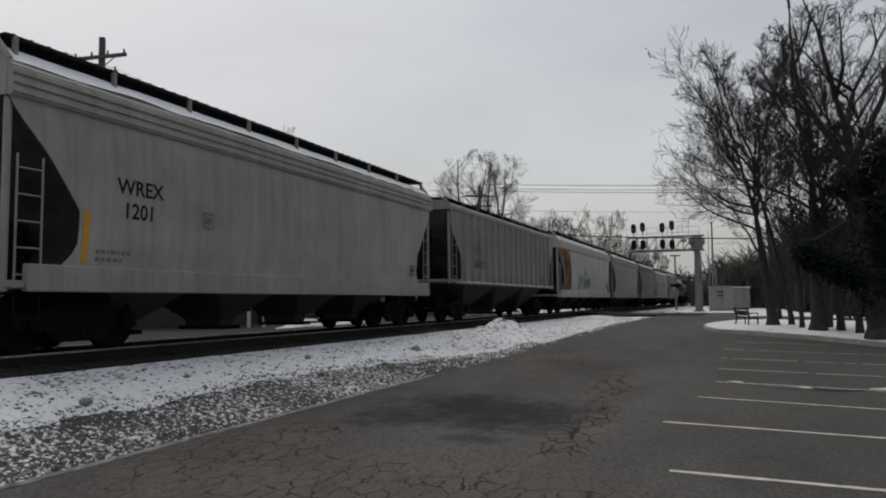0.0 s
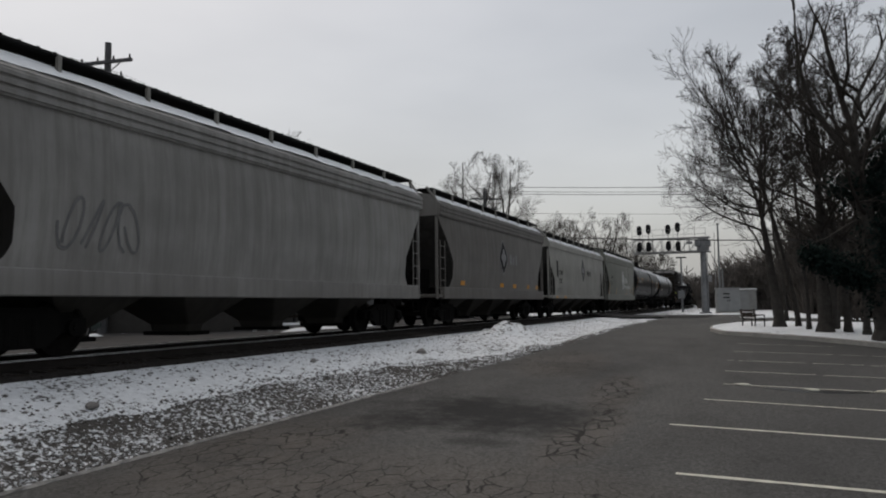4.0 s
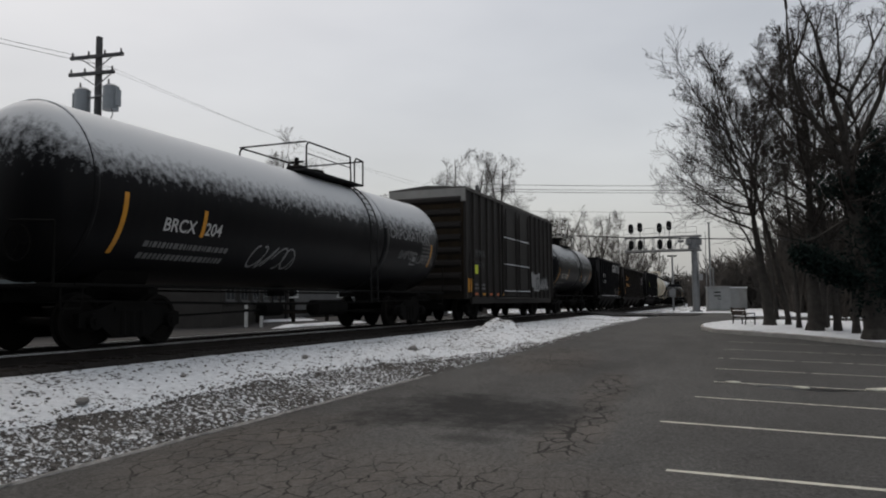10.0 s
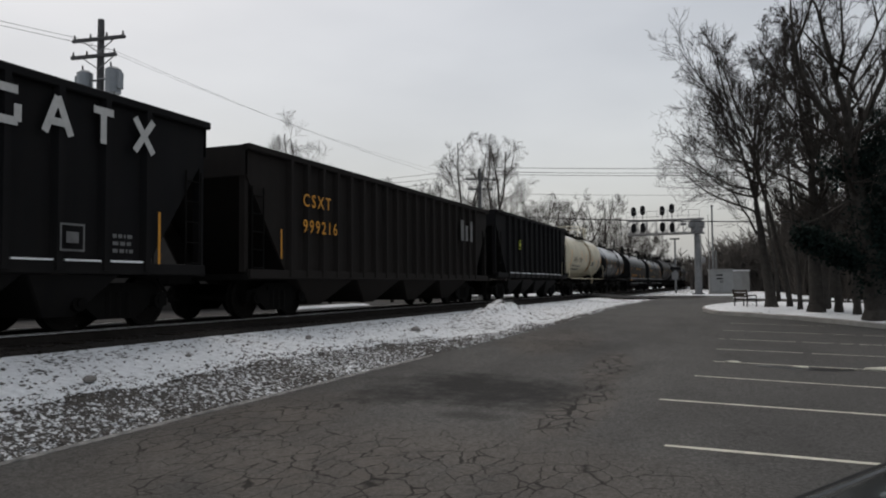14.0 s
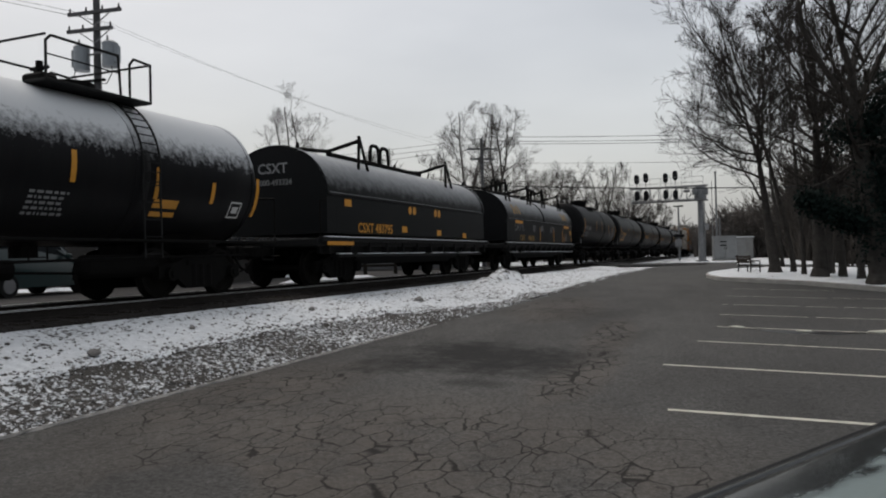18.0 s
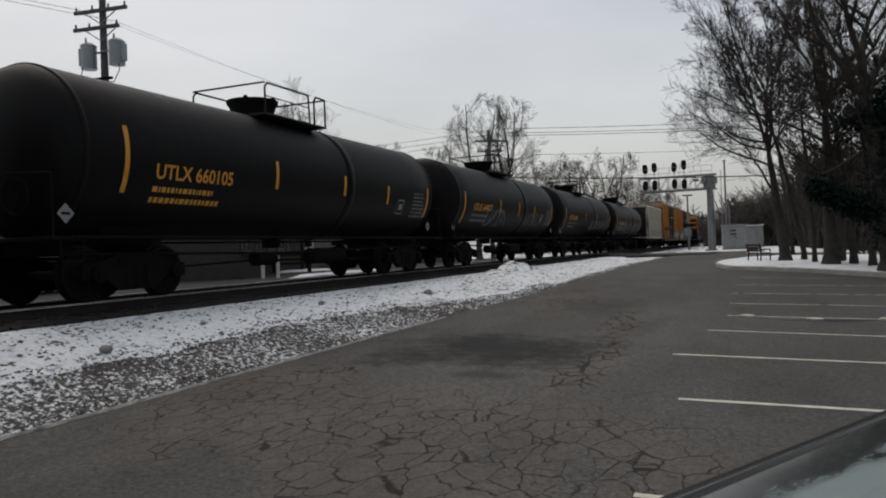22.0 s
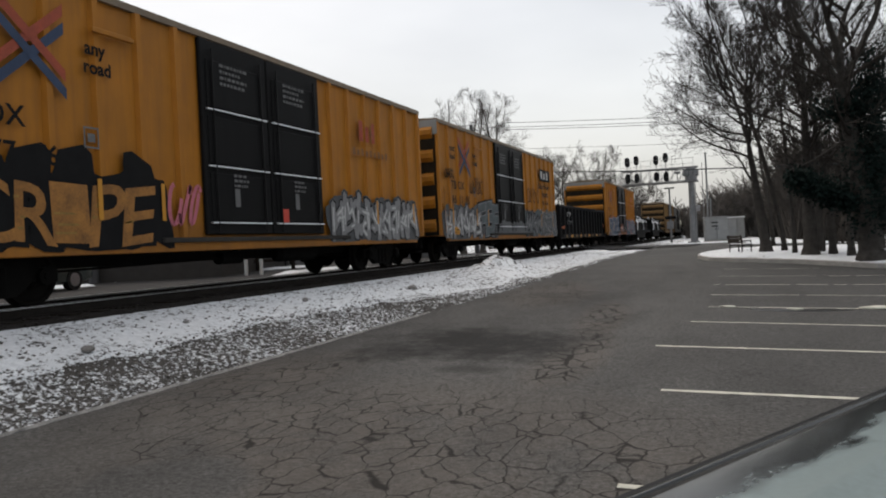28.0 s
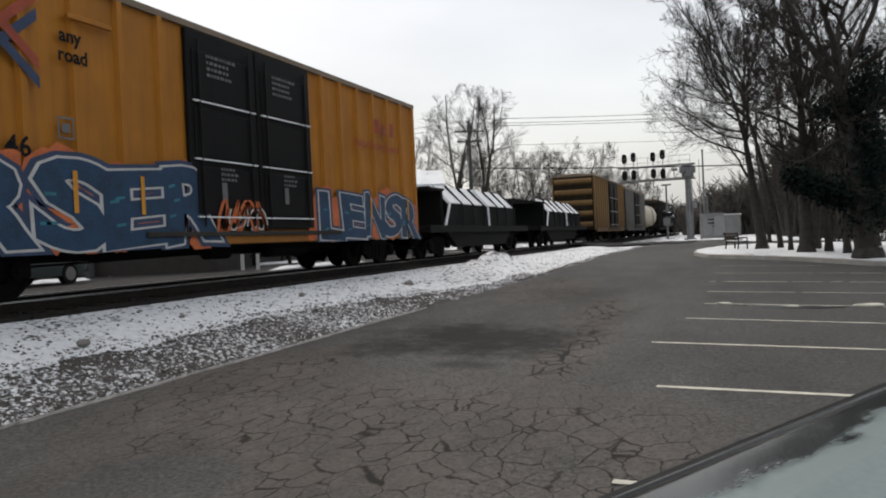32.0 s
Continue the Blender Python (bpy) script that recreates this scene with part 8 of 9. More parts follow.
for r_ in (0.5, 0.36):
    for k in range(20):
        p, q = k * math.tau / 20, (k + 1) * math.tau / 20
        quad(bm, (r_ * math.cos(p), r_ * 1.1 * math.sin(p)), ((r_ - 0.07) * math.cos(p), (r_ - 0.07) * 1.1 * math.sin(p)), ((r_ - 0.07) * math.cos(q), (r_ - 0.07) * 1.1 * math.sin(q)), (r_ * math.cos(q), r_ * 1.1 * math.sin(q)))
tagged(on_side("graffiti", bm, sf, P_CYAN, th, -hl + 7.2, 2.15, 0.02), kind="stuff")
scrawl(th, -hl + 7.0, 1.45, 1.3, 0.6, sf, P_CYAN, 5, 4, 0.035)
scrawl(th, -hl + 8.0, 1.6, 1.1, 0.6, sf, P_CYAN, 8, 4, 0.03)
scrawl(th, -hl + 4.8, 1.35, 2.0, 1.0, sf, P_FADED, 9, 4, 0.03)
frame_box(th, hl - 1.85, 1.6, 0.34, 0.3, sf, P_BLACK)
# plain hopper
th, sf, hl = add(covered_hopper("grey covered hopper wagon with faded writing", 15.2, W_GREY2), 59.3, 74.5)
scrawl(th, -hl + 1.9, 1.6, 1.5, 0.9, sf, P_FADED, 12, 4, 0.025)
# grain hoppers with a diamond emblem
th, sf, hl = add(covered_hopper("grimy grey covered hopper wagon with a leaf emblem", 13.6, W_BROWNISH), 75.9, 89.5)
logo_diamond(th, hl - 6.75, 2.65, 1.5, 1.05, sf, P_BLACK, P_GREY)
word_bars(th, hl - 5.9, 2.4, 1.25, 0.42, 3, sf, P_GREY)
for y, w in ((-hl + 2.0, 0.4), (hl - 7.1, 0.5), (hl - 5.3, 0.5), (hl - 3.1, 0.35), (hl - 1.6, 0.36)):
    on_side("reflective_stripe", flat(B(), 0, w, 0, 0.17, 2), sf, P_YELLOW, th, y, 1.42, 0.01)
frame_box(th, hl - 2.5, 1.55, 0.36, 0.3, sf, P_GREY)
th, sf, hl = add(covered_hopper("light grey covered hopper wagon with a small leaf emblem", 15.3, W_GREY, top=3.66, sill=(1.0, 1.18), roof_z=3.98, fascia=False, walk_z=4.42, inset=((1.18, 1.2), (2.01, 1.0), (2.73, 0.1), (3.66, 0.0)), bulge=0.1), 90.7, 106.0)
letter(th, "ADMX", -hl + 1.9, 2.28, 0.34, sf, P_BLACK, 0.004)
letter(th, "52233", -hl + 1.85, 1.84, 0.34, sf, P_BLACK, 0.004)
logo_diamond(th, -hl + 8.2, 2.72, 1.55, 0.98, sf, P_BLACK, P_GREY)
word_bars(th, -hl + 9.4, 2.42, 1.2, 0.34, 3, sf, P_BLACK)
small_print(th, -hl + 1.6, 1.5, 0.9, 2, 0.13, sf, P_FADED, 7)
stripe(th, -hl + 1.4, 2.15, 3.0, 0.35, sf, P_BLACK, "dark_streak")
stripe(th, hl - 1.4, 1.7, 2.7, 0.22, sf, P_BLACK, "dark_streak")
for y in (-hl + 1.1, -hl + 3.0):
    part("reflective_stripe", box(B(), 1.571, 1.576, y, y + 0.42, 1.02, 1.13), P_YELLOW, th)
th, sf, hl = add(covered_hopper("sage-grey grain hopper wagon with white emblem and yellow stripes", 14.2, W_SAGE, bulge=0.12), 106.9, 121.1)
letter(th, "ADMX", -hl + 1.9, 2.5, 0.34, sf, P_BLACK, 0.004)
letter(th, "55095", -hl + 1.85, 2.08, 0.3, sf, P_BLACK, 0.004)
logo_diamond(th, hl - 6.6, 2.5, 1.65, 1.2, sf, P_FADED, P_WHITE, 0.68)
word_bars(th, hl - 5.6, 2.3, 1.45, 0.42, 3, sf, P_WHITE)
word_bars(th, hl - 5.8, 1.85, 3.0, 0.26, 9, sf, P_WHITE)
for y in (-hl + 1.35, hl - 1.15):
    stripe(th, y, 1.4, 2.2, 0.12, sf, P_YELLOW)
for y in (-hl + 4.4, hl - 4.9, hl - 2.7):
    stripe(th, y, 1.4, 1.85, 0.1, sf, P_YELLOW)
stripe(th, hl - 3.9, 2.4, 3.6, 0.14, sf, P_BLACK, "dark_streak")
frame_box(th, hl - 2.2, 1.5, 0.42, 0.32, sf, P_BLACK)
# black tank wagons
th, sf, hl = add(tank_wagon("long black tank wagon with torn white wrapping along its lower side", 18.2, 1.62, 2.7, W_BLACK_CAP, [(-8.0, 2.0, 3.0), (-5.05, 2.6, 3.1), (-0.9, 2.6, 3.1), (3.0, 2.5, 3.0), (5.6, 2.4, 2.9), (8.2, 2.1, 2.9)], rail_at=-0.8, dome="drum", rail_len=5.0), 121.8, 140.0)
letter(th, "CBTX 784434", -hl + 1.6, 2.5, 0.36, sf, P_WHITE, 0.004)
rng = random.Random(31)
for k in range(9):
    bm = B()
    x, w_ = -7.2 + k * 1.16 + rng.uniform(-0.1, 0.1), rng.uniform(1.0, 1.35)
    up = [(w_ * (1 - q / 7), rng.uniform(0.4, 0.66) * (0.55 if q in (0, 7) else 1) + 0.08 * (q % 2)) for q in range(8)]
    low = [(w_ * q / 5 - 0.22, rng.uniform(0.0, 0.07)) for q in range(6)]
    ngon(bm, low + [(px + 0.25 * py - 0.1, py) for px, py in up])
    bmesh.ops.subdivide_edges(bm, edges=bm.edges, cuts=1)
    on_side("torn_wrapping", bm, sf, P_GREY, th, x, 1.2, 0.02, "torn white wrapping")
    part("tie_strut", rod(B(), [(1.42, x + 0.2, 1.05), (1.3, x + 0.55, 1.5), (1.42, x + 0.9, 1.05)], 0.025, 4), M_DARK, th)
frame_box(th, hl - 1.9, 2.2, 0.5, 0.5, sf, P_FADED)
for q, (y, z, w_, h_) in enumerate(((6.3, 2.6, 0.75, 0.26), (6.3, 2.3, 0.8, 0.16), (6.3, 2.1, 0.85, 0.14), (6.3, 1.85, 0.3, 0.24))):
    on_side("notice", flat(B(), 0, w_, 0, h_, 3), sf, P_WHITE, th, y, z, 0.02, "torn white sheet")
th, sf, hl = add(tank_wagon("black tank wagon with a thick cap of snow", 15.6, 1.52, 2.64, W_BLACK_SNOW, [(-6.6, 1.6, 2.6), (-4.6, 2.0, 2.5), (6.6, 1.9, 2.6)], rail_at=1.3, rail_len=3.0, girth=(3.3,)), 141.3, 156.9)
letter(th, "BRCX 1204", -hl + 2.2, 2.05, 0.33, sf, P_WHITE, 0.004)
letter(th, "CORPORATION", hl - 4.6, 2.62, 0.44, sf, P_GREY, 0.004, spacing=1.05)
small_print(th, -hl + 1.9, 1.75, 2.6, 2, 0.2, sf, P_FADED, 2)
scrawl(th, -hl + 5.0, 1.5, 1.6, 0.5, sf, P_GREY, 3, 4, 0.02)
scrawl(th, hl - 3.6, 2.05, 1.3, 0.26, sf, P_FADED, 6, 6, 0.016)
scrawl(th, hl - 2.1, 1.95, 1.2, 0.3, sf, P_FADED, 16, 6, 0.016)
frame_box(th, hl - 2.6, 1.9, 0.4, 0.36, sf, P_GREY)
small_print(th, hl - 1.9, 2.55, 1.1, 5, 0.12, sf, P_FADED, 12)
# dark brown box wagon
th, sf, hl = add(box_wagon("dark brown ribbed box wagon with double plug doors", 13.7, W_MAROON, W_DROOF, W_MAROON, 0.66, 5.0, (-2.3, 1.9), 17, cap=W_CAP, ribbed_ends=8), 159.0, 172.7)
rs = lambda z: 1.585
on_side("notice", flat(B(), 0, 0.34, 0, 0.34), rs, P_LIME, th, -hl + 0.9, 1.8, 0.01, "lime-green notice")
on_side("notice", flat(B(), 0, 0.42, 0, 0.5), rs, P_YELLOW, th, -hl + 0.1, 1.1, 0.01)
letter(th, "MMA", -hl + 0.95, 2.45, 0.42, rs, P_SLATE, 0.0, spacing=1.5)
letter(th, "23523", -hl + 0.95, 1.95 + 0.12, 0.3, rs, P_SLATE, 0.0, spacing=1.5)
for k in range(6):
    on_side("reflector", flat(B(), 0, 0.32, 0, 0.09), rs, P_YELLOW if k % 3 == 1 else P_ORANGE, th, -hl + 0.9 + k * 0.9, 0.98, 0.01)
for y in (-hl + 0.9, -hl + 1.7):
    small_print(th, y, 1.35, 0.4, 2, 0.14, rs, P_GREY, 4)
haze(th, hl - 4.2, hl - 3.1, 1.2, 2.15, rs, P_GREY, 11, 1)
graffiti(th, hl - 3.6, hl - 1.4, 1.3, 1.8, rs, P_GREY, P_SLATE, P_SLATE, 11, 4)
# corn tank
th, sf, hl = add(tank_wagon("black tank wagon dusted with snow, pale emblem on its upper side", 11.4, 1.5, 2.74, W_BLACK_DUST, [(-4.75, 1.6, 2.6), (-2.3, 2.0, 2.6), (1.6, 2.0, 2.7), (4.4, 1.8, 2.7)], rail_at=0.25, dome="drum", rail_len=2.5, girth=(0.9,)), 173.9, 185.3)
letter(th, "CCLX 2182", -hl + 1.75, 2.05, 0.34, sf, P_WHITE, 0.004)
bm = B()
ngon(bm, [(0.42 * math.cos(k * 0.3142), 0.46 * math.sin(k * 0.3142)) for k in range(20)])
bmesh.ops.subdivide_edges(bm, edges=bm.edges, cuts=2, use_grid_fill=True)
on_side("emblem", bm, sf, P_GREY, th, 0.55, 3.25, 0.015)
word_bars(th, 1.15, 3.2, 3.2, 0.4, 12, sf, P_GREY)
word_bars(th, 1.4, 2.85, 2.8, 0.17, 13, sf, P_GREY)
small_print(th, -hl + 1.6, 1.75, 1.8, 2, 0.18, sf, P_FADED, 8)
small_print(th, -hl + 6.1, 2.5, 0.6, 6, 0.16, sf, P_FADED, 9)
small_print(th, hl - 2.1, 2.6, 0.9, 8, 0.12, sf, P_FADED, 10)
frame_box(th, hl - 2.9, 1.9, 0.42, 0.4, sf, P_WHITE)
# open hoppers
th, sf, hl = add(open_hopper("black open hopper wagon with large white marks", 11.2, W_HOPPER, 1.05, 3.72, 10), 186.5, 197.7)
rs = lambda z: 1.585
# the owner's large mark, as four plain shapes: a frame, a wedge, a post and a saltire
for k, strokes in enumerate((((0, 0.05, 0, 0.5), (0, 0.5, 0.42, 0.5), (0, 0.05, 0.42, 0.05), (0.42, 0.05, 0.42, 0.3)),
                             ((0, 0, 0.22, 0.56), (0.22, 0.56, 0.46, 0), (0.1, 0.18, 0.35, 0.18)),
                             ((0.22, 0, 0.22, 0.56), (0.02, 0.52, 0.42, 0.52)),
                             ((0.02, 0, 0.44, 0.56), (0.02, 0.56, 0.44, 0)))):
    bm = B()
    for n, (ax, ay, bx, by) in enumerate(strokes):
        d = math.hypot(bx - ax, by - ay)
        px, py, h = -(by - ay) / d * 0.06, (bx - ax) / d * 0.06, 0.001 * n
        quad(bm, (ax - px, ay - py, h), (bx - px, by - py, h), (bx + px, by + py, h), (ax + px, ay + py, h))
    on_side("owner_mark", bm, rs, P_WHITE, th, hl - 4.55 + k * 0.86, 2.98)
letter(th, "TR IX", -hl + 2.2, 2.5, 0.34, rs, P_WHITE, 0.004, spacing=1.15)
letter(th, "79 228", -hl + 2.2, 2.05, 0.34, rs, P_WHITE, 0.004, spacing=1.15)
frame_box(th, hl - 3.4, 1.25, 0.45, 0.42, rs, P_FADED)
small_print(th, hl - 2.4, 1.5, 0.45, 3, 0.12, rs, P_FADED, 3)
stripe(th, hl - 1.4, 1.1, 2.0, 0.06, rs, P_YELLOW)
th, sf, hl = add(open_hopper("rusty black open hopper wagon with yellow numbers", 15.7, W_HOPPER2, 1.0, 3.55, 19, False), 198.9, 214.6)
letter(th, "CSXT", -hl + 2.0, 2.55, 0.42, rs, P_YELLOW, 0.006, spacing=1.35)
letter(th, "999216", -hl + 2.0, 1.95, 0.42, rs, P_YELLOW, 0.006, spacing=1.3)
word_bars(th, hl - 3.3, 2.3, 1.5, 0.75, 3, rs, P_FADED)
stripe(th, -hl + 1.1, 1.3, 1.95, 0.06, rs, P_YELLOW)
th, sf, hl = add(open_hopper("black ribbed hopper wagon with snow along its sill", 13.2, W_HOPPER, 1.15, 3.72, 12), 215.8, 229.0)
frame_box(th, -hl + 3.0, 2.3, 0.4, 0.4, rs, P_LIME)
# white tank
W_RUSTRUN = car_paint("orange_rust_run", (0.34, 0.2, 0.08), dirt=(0.16, 0.07, 0.025), amount=0.8, rough=0.8, low=0.6)
th, sf, hl = add(tank_wagon("stained cream-white tank wagon with orange stripes", 11.4, 1.37, 2.5, W_WHITE, [(-4.75, 1.75, 2.85), (-1.75, 2.3, 2.8), (-0.35, 2.2, 2.7), (1.85, 2.1, 2.55), (3.4, 2.0, 2.4), (5.0, 1.85, 2.6)], rail_at=0.2, rail_len=2.7, girth=(1.0,), side_sill=W_WHITE, band_mat=P_AMBER), 230.2, 241.6)
letter(th, "GATX", -hl + 1.75, 2.1, 0.36, sf, P_BLACK, 0.004)
letter(th, "72789", -hl + 3.25, 2.1, 0.36, sf, P_BLACK, 0.004)
small_print(th, -hl + 1.6, 1.8, 2.6, 2, 0.2, sf, P_FADED, 4)
small_print(th, hl - 1.6, 2.35, 0.8, 6, 0.12, sf, P_FADED, 5)
on_side("notice", flat(B(), 0, 0.7, 0, 0.3), sf, P_FADED, th, hl - 3.9, 1.9, 0.01)
on_side("rust_stain", flat(B(), 0, 0.42, 0, 1.95, 14), sf, W_RUSTRUN, th, 0.8, 1.5, 0.03, "orange-brown rust run")
# short black tank
th, sf, hl = add(tank_wagon("short black tank wagon with snow on top and yellow stripes", 9.9, 1.33, 2.32, W_BLACK_SNOW, [(-4.3, 1.55, 2.6), (-1.75, 2.05, 2.6), (-0.2, 1.95, 2.45), (1.6, 1.8, 2.35), (3.1, 1.8, 2.2), (4.5, 1.6, 2.4)], rail_at=0.75, rail_len=2.2, girth=(1.3,)), 243.2, 253.1)
letter(th, "GATX 5912", -hl + 1.5, 1.95, 0.34, sf, P_WHITE, 0.006)
small_print(th, -hl + 1.5, 1.72, 1.9, 2, 0.18, sf, P_GREY, 4)
small_print(th, -hl + 4.1, 1.75, 0.8, 5, 0.08, sf, P_GREY, 5)
on_side("notice", flat(B(), 0, 0.62, 0, 0.3), sf, P_YELLOW, th, hl - 3.3, 1.5, 0.01, "yellow warning notice")
frame_box(th, hl - 1.2, 1.55, 0.36, 0.32, sf, P_WHITE)
# coil wagons with round covers
th, sf, hl = add(coil_wagon("dark coil wagon with one long snow-dusted round cover", 12.6, W_DECK, W_COVER, 1), 254.8, 267.4)
letter(th, "CSXT 483795", -hl + 2.0, 1.35, 0.36, lambda z: 1.5, P_YELLOW, 0.006)
for y, z in ((-hl + 1.3, 2.0), (-hl + 4.7, 1.6), (-hl + 7.4, 1.55), (-hl + 9.8, 1.5)):
    on_side("reflector", flat(B(), 0, 0.36, 0, 0.18), lambda z: 1.5, P_YELLOW, th, y, z - (0.2 if z < 1.7 else 0), 0.012)
for y in (-hl + 5.3, -hl + 5.62, -hl + 7.3, -hl + 7.6):
    bm = B()
    ngon(bm, [(0.12 * math.cos(k * 0.5236), 0.13 * math.sin(k * 0.5236)) for k in range(12)])
    on_side("emblem", bm, lambda z: 1.5, P_YELLOW, th, y, 2.08, 0.012)
part("reflector", box(B(), 1.585, 1.59, -hl + 0.3, -hl + 1.6, 1.0, 1.12), P_YELLOW, th)
for body, x, z, sz, mt in (("CSXT", -0.5, 2.85, 0.36, P_GREY), ("491000-493324", -0.75, 2.55, 0.2, P_FADED)):
    bm = B()
    bm.from_mesh(text_mesh(body, sz, 0.006))
    for v in bm.verts:
        v.co = (v.co.x + x, -hl + 0.44, v.co.y + z)
    part("lettering", bm, mt, th)
th, sf, hl = add(coil_wagon("dark coil wagon with two snow-dusted round covers", 13.6, W_DECK, W_COVER, 2, 3.5, 2.25), 269.6, 283.2)
letter(th, "498708", -hl + 3.75, 1.3, 0.36, lambda z: 1.5, P_FADEDY, 0.006)
letter(th, "CSXT", -hl + 2.35, 1.3, 0.36, lambda z: 1.5, P_FADEDY, 0.006)
for y, w_ in ((-hl + 1.6, 1.4), (-hl + 4.6, 0.5), (-hl + 6.0, 0.6), (-hl + 7.9, 1.0)):
    scrawl(th, y, 1.74, w_, 0.34, lambda z: 1.5, P_GREY, int(y * 10) + 90, 5, 0.013)
for y in (-hl + 5.9, -hl + 8.7, -hl + 10.7):
    stripe(th, y, 1.3, 2.0, 0.08, lambda z: 1.5, P_YELLOW)
cs = lambda z: 1.5 * math.sqrt(max(0.05, 1 - ((z - 2.25) / 1.25) ** 2))
for y in (-hl + 1.6, 4.2):
    word_bars(th, y, 2.5, 1.25, 0.42, 3, cs, P_FADEDY)
    on_side("reflector", flat(B(), 0, 1.2, 0, 0.13), lambda z: 1.5, P_YELLOW, th, y, 2.07, 0.035)
frame_box(th, 4.6, 1.4, 0.36, 0.34, lambda z: 1.5, P_GREY)
on_side("notice", flat(B(), 0, 0.32, 0, 0.24), lambda z: 1.5, P_YELLOW, th, 5.7, 1.72, 0.02)
for y in (4.3, 6.1):
    stripe(th, y, 1.3, 1.75, 0.08, lambda z: 1.5, P_YELLOW)
# sooty black tank wagons
BL = [("GATX 213066", P_WHITE, 286.1, 299.3, "black tank wagon with white numbers and flaking snow", ((-5.6, 1.7, 2.9), (-1.6, 2.2, 2.8), (0.4, 2.2, 2.8), (3.1, 2.1, 2.7), (4.6, 2.1, 2.6), (6.1, 1.7, 2.7)), 1),
      ("UTLX 660105", P_YELLOW, 300.6, 315.1, "sooty black tank wagon with yellow numbers", ((-5.9, 1.8, 2.9), (-1.7, 2.1, 2.7), (1.2, 2.1, 2.6), (3.6, 2.0, 2.5), (6.3, 1.7, 2.6)), 2),
      ("UTLX 644077", P_YELLOW, 316.4, 330.6, "black tank wagon with scrawled graffiti along its side", ((-6.0, 1.6, 2.7), (-2.0, 2.0, 2.6), (0.6, 2.0, 2.6), (3.0, 2.0, 2.5), (6.1, 1.7, 2.6)), 3),
      ("UTLX 664657", P_YELLOW, 331.7, 346.6, "matt black tank wagon with a pale sprayed tag", ((-6.3, 1.6, 2.7), (-1.2, 2.1, 2.6), (2.2, 2.0, 2.6), (6.7, 1.7, 2.6)), 4),
      ("UTLX 661864", P_YELLOW, 348.0, 362.2, "sooty black tank wagon with white graffiti and yellow stripes", ((-6.1, 1.8, 2.9), (-2.1, 2.1, 2.6), (0.2, 2.0, 2.5), (3.0, 1.9, 2.4), (5.3, 1.9, 2.3), (6.4, 1.6, 2.4)), 5)]
for name, mt, a, b, lab, bands, sd in BL:
    th, sf, hl = add(tank_wagon(lab, b - a, 1.44, 2.49, W_BLACK, bands, rail_at=-0.15 + 0.1 * (sd % 2), dome="drum", rail_len=2.5, girth=(1.6,), ladder=False), a, b)
    letter(th, name, -hl + (0.95 if sd == 1 else 2.05), 2.18 if sd == 1 else 2.08, 0.36, sf, P_GREY if sd == 1 else mt, 0.006)
    small_print(th, -hl + (0.95 if sd == 1 else 2.05), 1.95 if sd == 1 else 1.85, 1.9, 2, 0.18, sf, P_FADED if sd != 2 else P_YELLOW, sd)
    small_print(th, hl - 1.9, 2.35, 0.85, 7, 0.11, sf, P_FADED, sd + 5)
    frame_box(th, hl - 2.9, 1.75, 0.4, 0.4, sf, P_GREY)
    placard(th, hl - 0.6, 1.42, 0.16, lambda z: 1.25)
    placard(th, -hl + 0.3, 1.42, 0.16, lambda z: 1.25)
    if sd >= 3:
        scrawl(th, -hl + 3.6 if sd != 4 else 0.6, 1.5, 2.4 if sd != 4 else 0.9, 0.7, sf, P_GREY, sd, 5, 0.015)
        scrawl(th, hl - 5.8, 1.6, 2.6, 0.6, sf, P_FADED if sd != 4 else P_GREY, sd + 9, 7, 0.014)
# rust-streaked hopper
th, sf, hl = add(covered_hopper("white ribbed covered hopper wagon streaked with rust", 11.6, W_RUSTY, curved=False, top=4.0, sill=(1.0, 1.1), roof_z=4.16, inset=((1.1, 1.0), (2.4, 1.0), (3.3, 0.2), (4.0, 0.0)), ribs=12, chutes=3, fascia=False, walk_z=4.3, white_roof=False), 365.2, 376.8)
on_side("notice", flat(B(), 0, 0.42, 0, 0.26), lambda z: 1.605, P_ORANGE, th, hl - 1.85, 1.75, 0.01)
on_side("notice", flat(B(), 0, 0.5, 0, 0.13), lambda z: 1.605, P_ORANGE, th, hl - 3.6, 1.12, 0.01)
frame_box(th, hl - 2.6, 1.4, 0.4, 0.34, lambda z: 1.605, P_FADED)


# yellow box wagons
P_NAVY = plain("faded_navy_paint", (0.02, 0.04, 0.09), 0.65, vary=0.35, scale=4)
P_BRICKRED = plain("faded_brick_red_paint", (0.3, 0.05, 0.02), 0.65, vary=0.35, scale=4)
P_OCHRE = plain("brown_orange_spray", (0.2, 0.085, 0.025), 0.65, vary=0.5, scale=3)
P_TAN = plain("dull_orange_spray", (0.27, 0.115, 0.02), 0.65, vary=0.55, scale=3)
P_TEALGREY = plain("blue_grey_spray_mist", (0.07, 0.088, 0.095), 0.7, vary=0.5, scale=2.5)


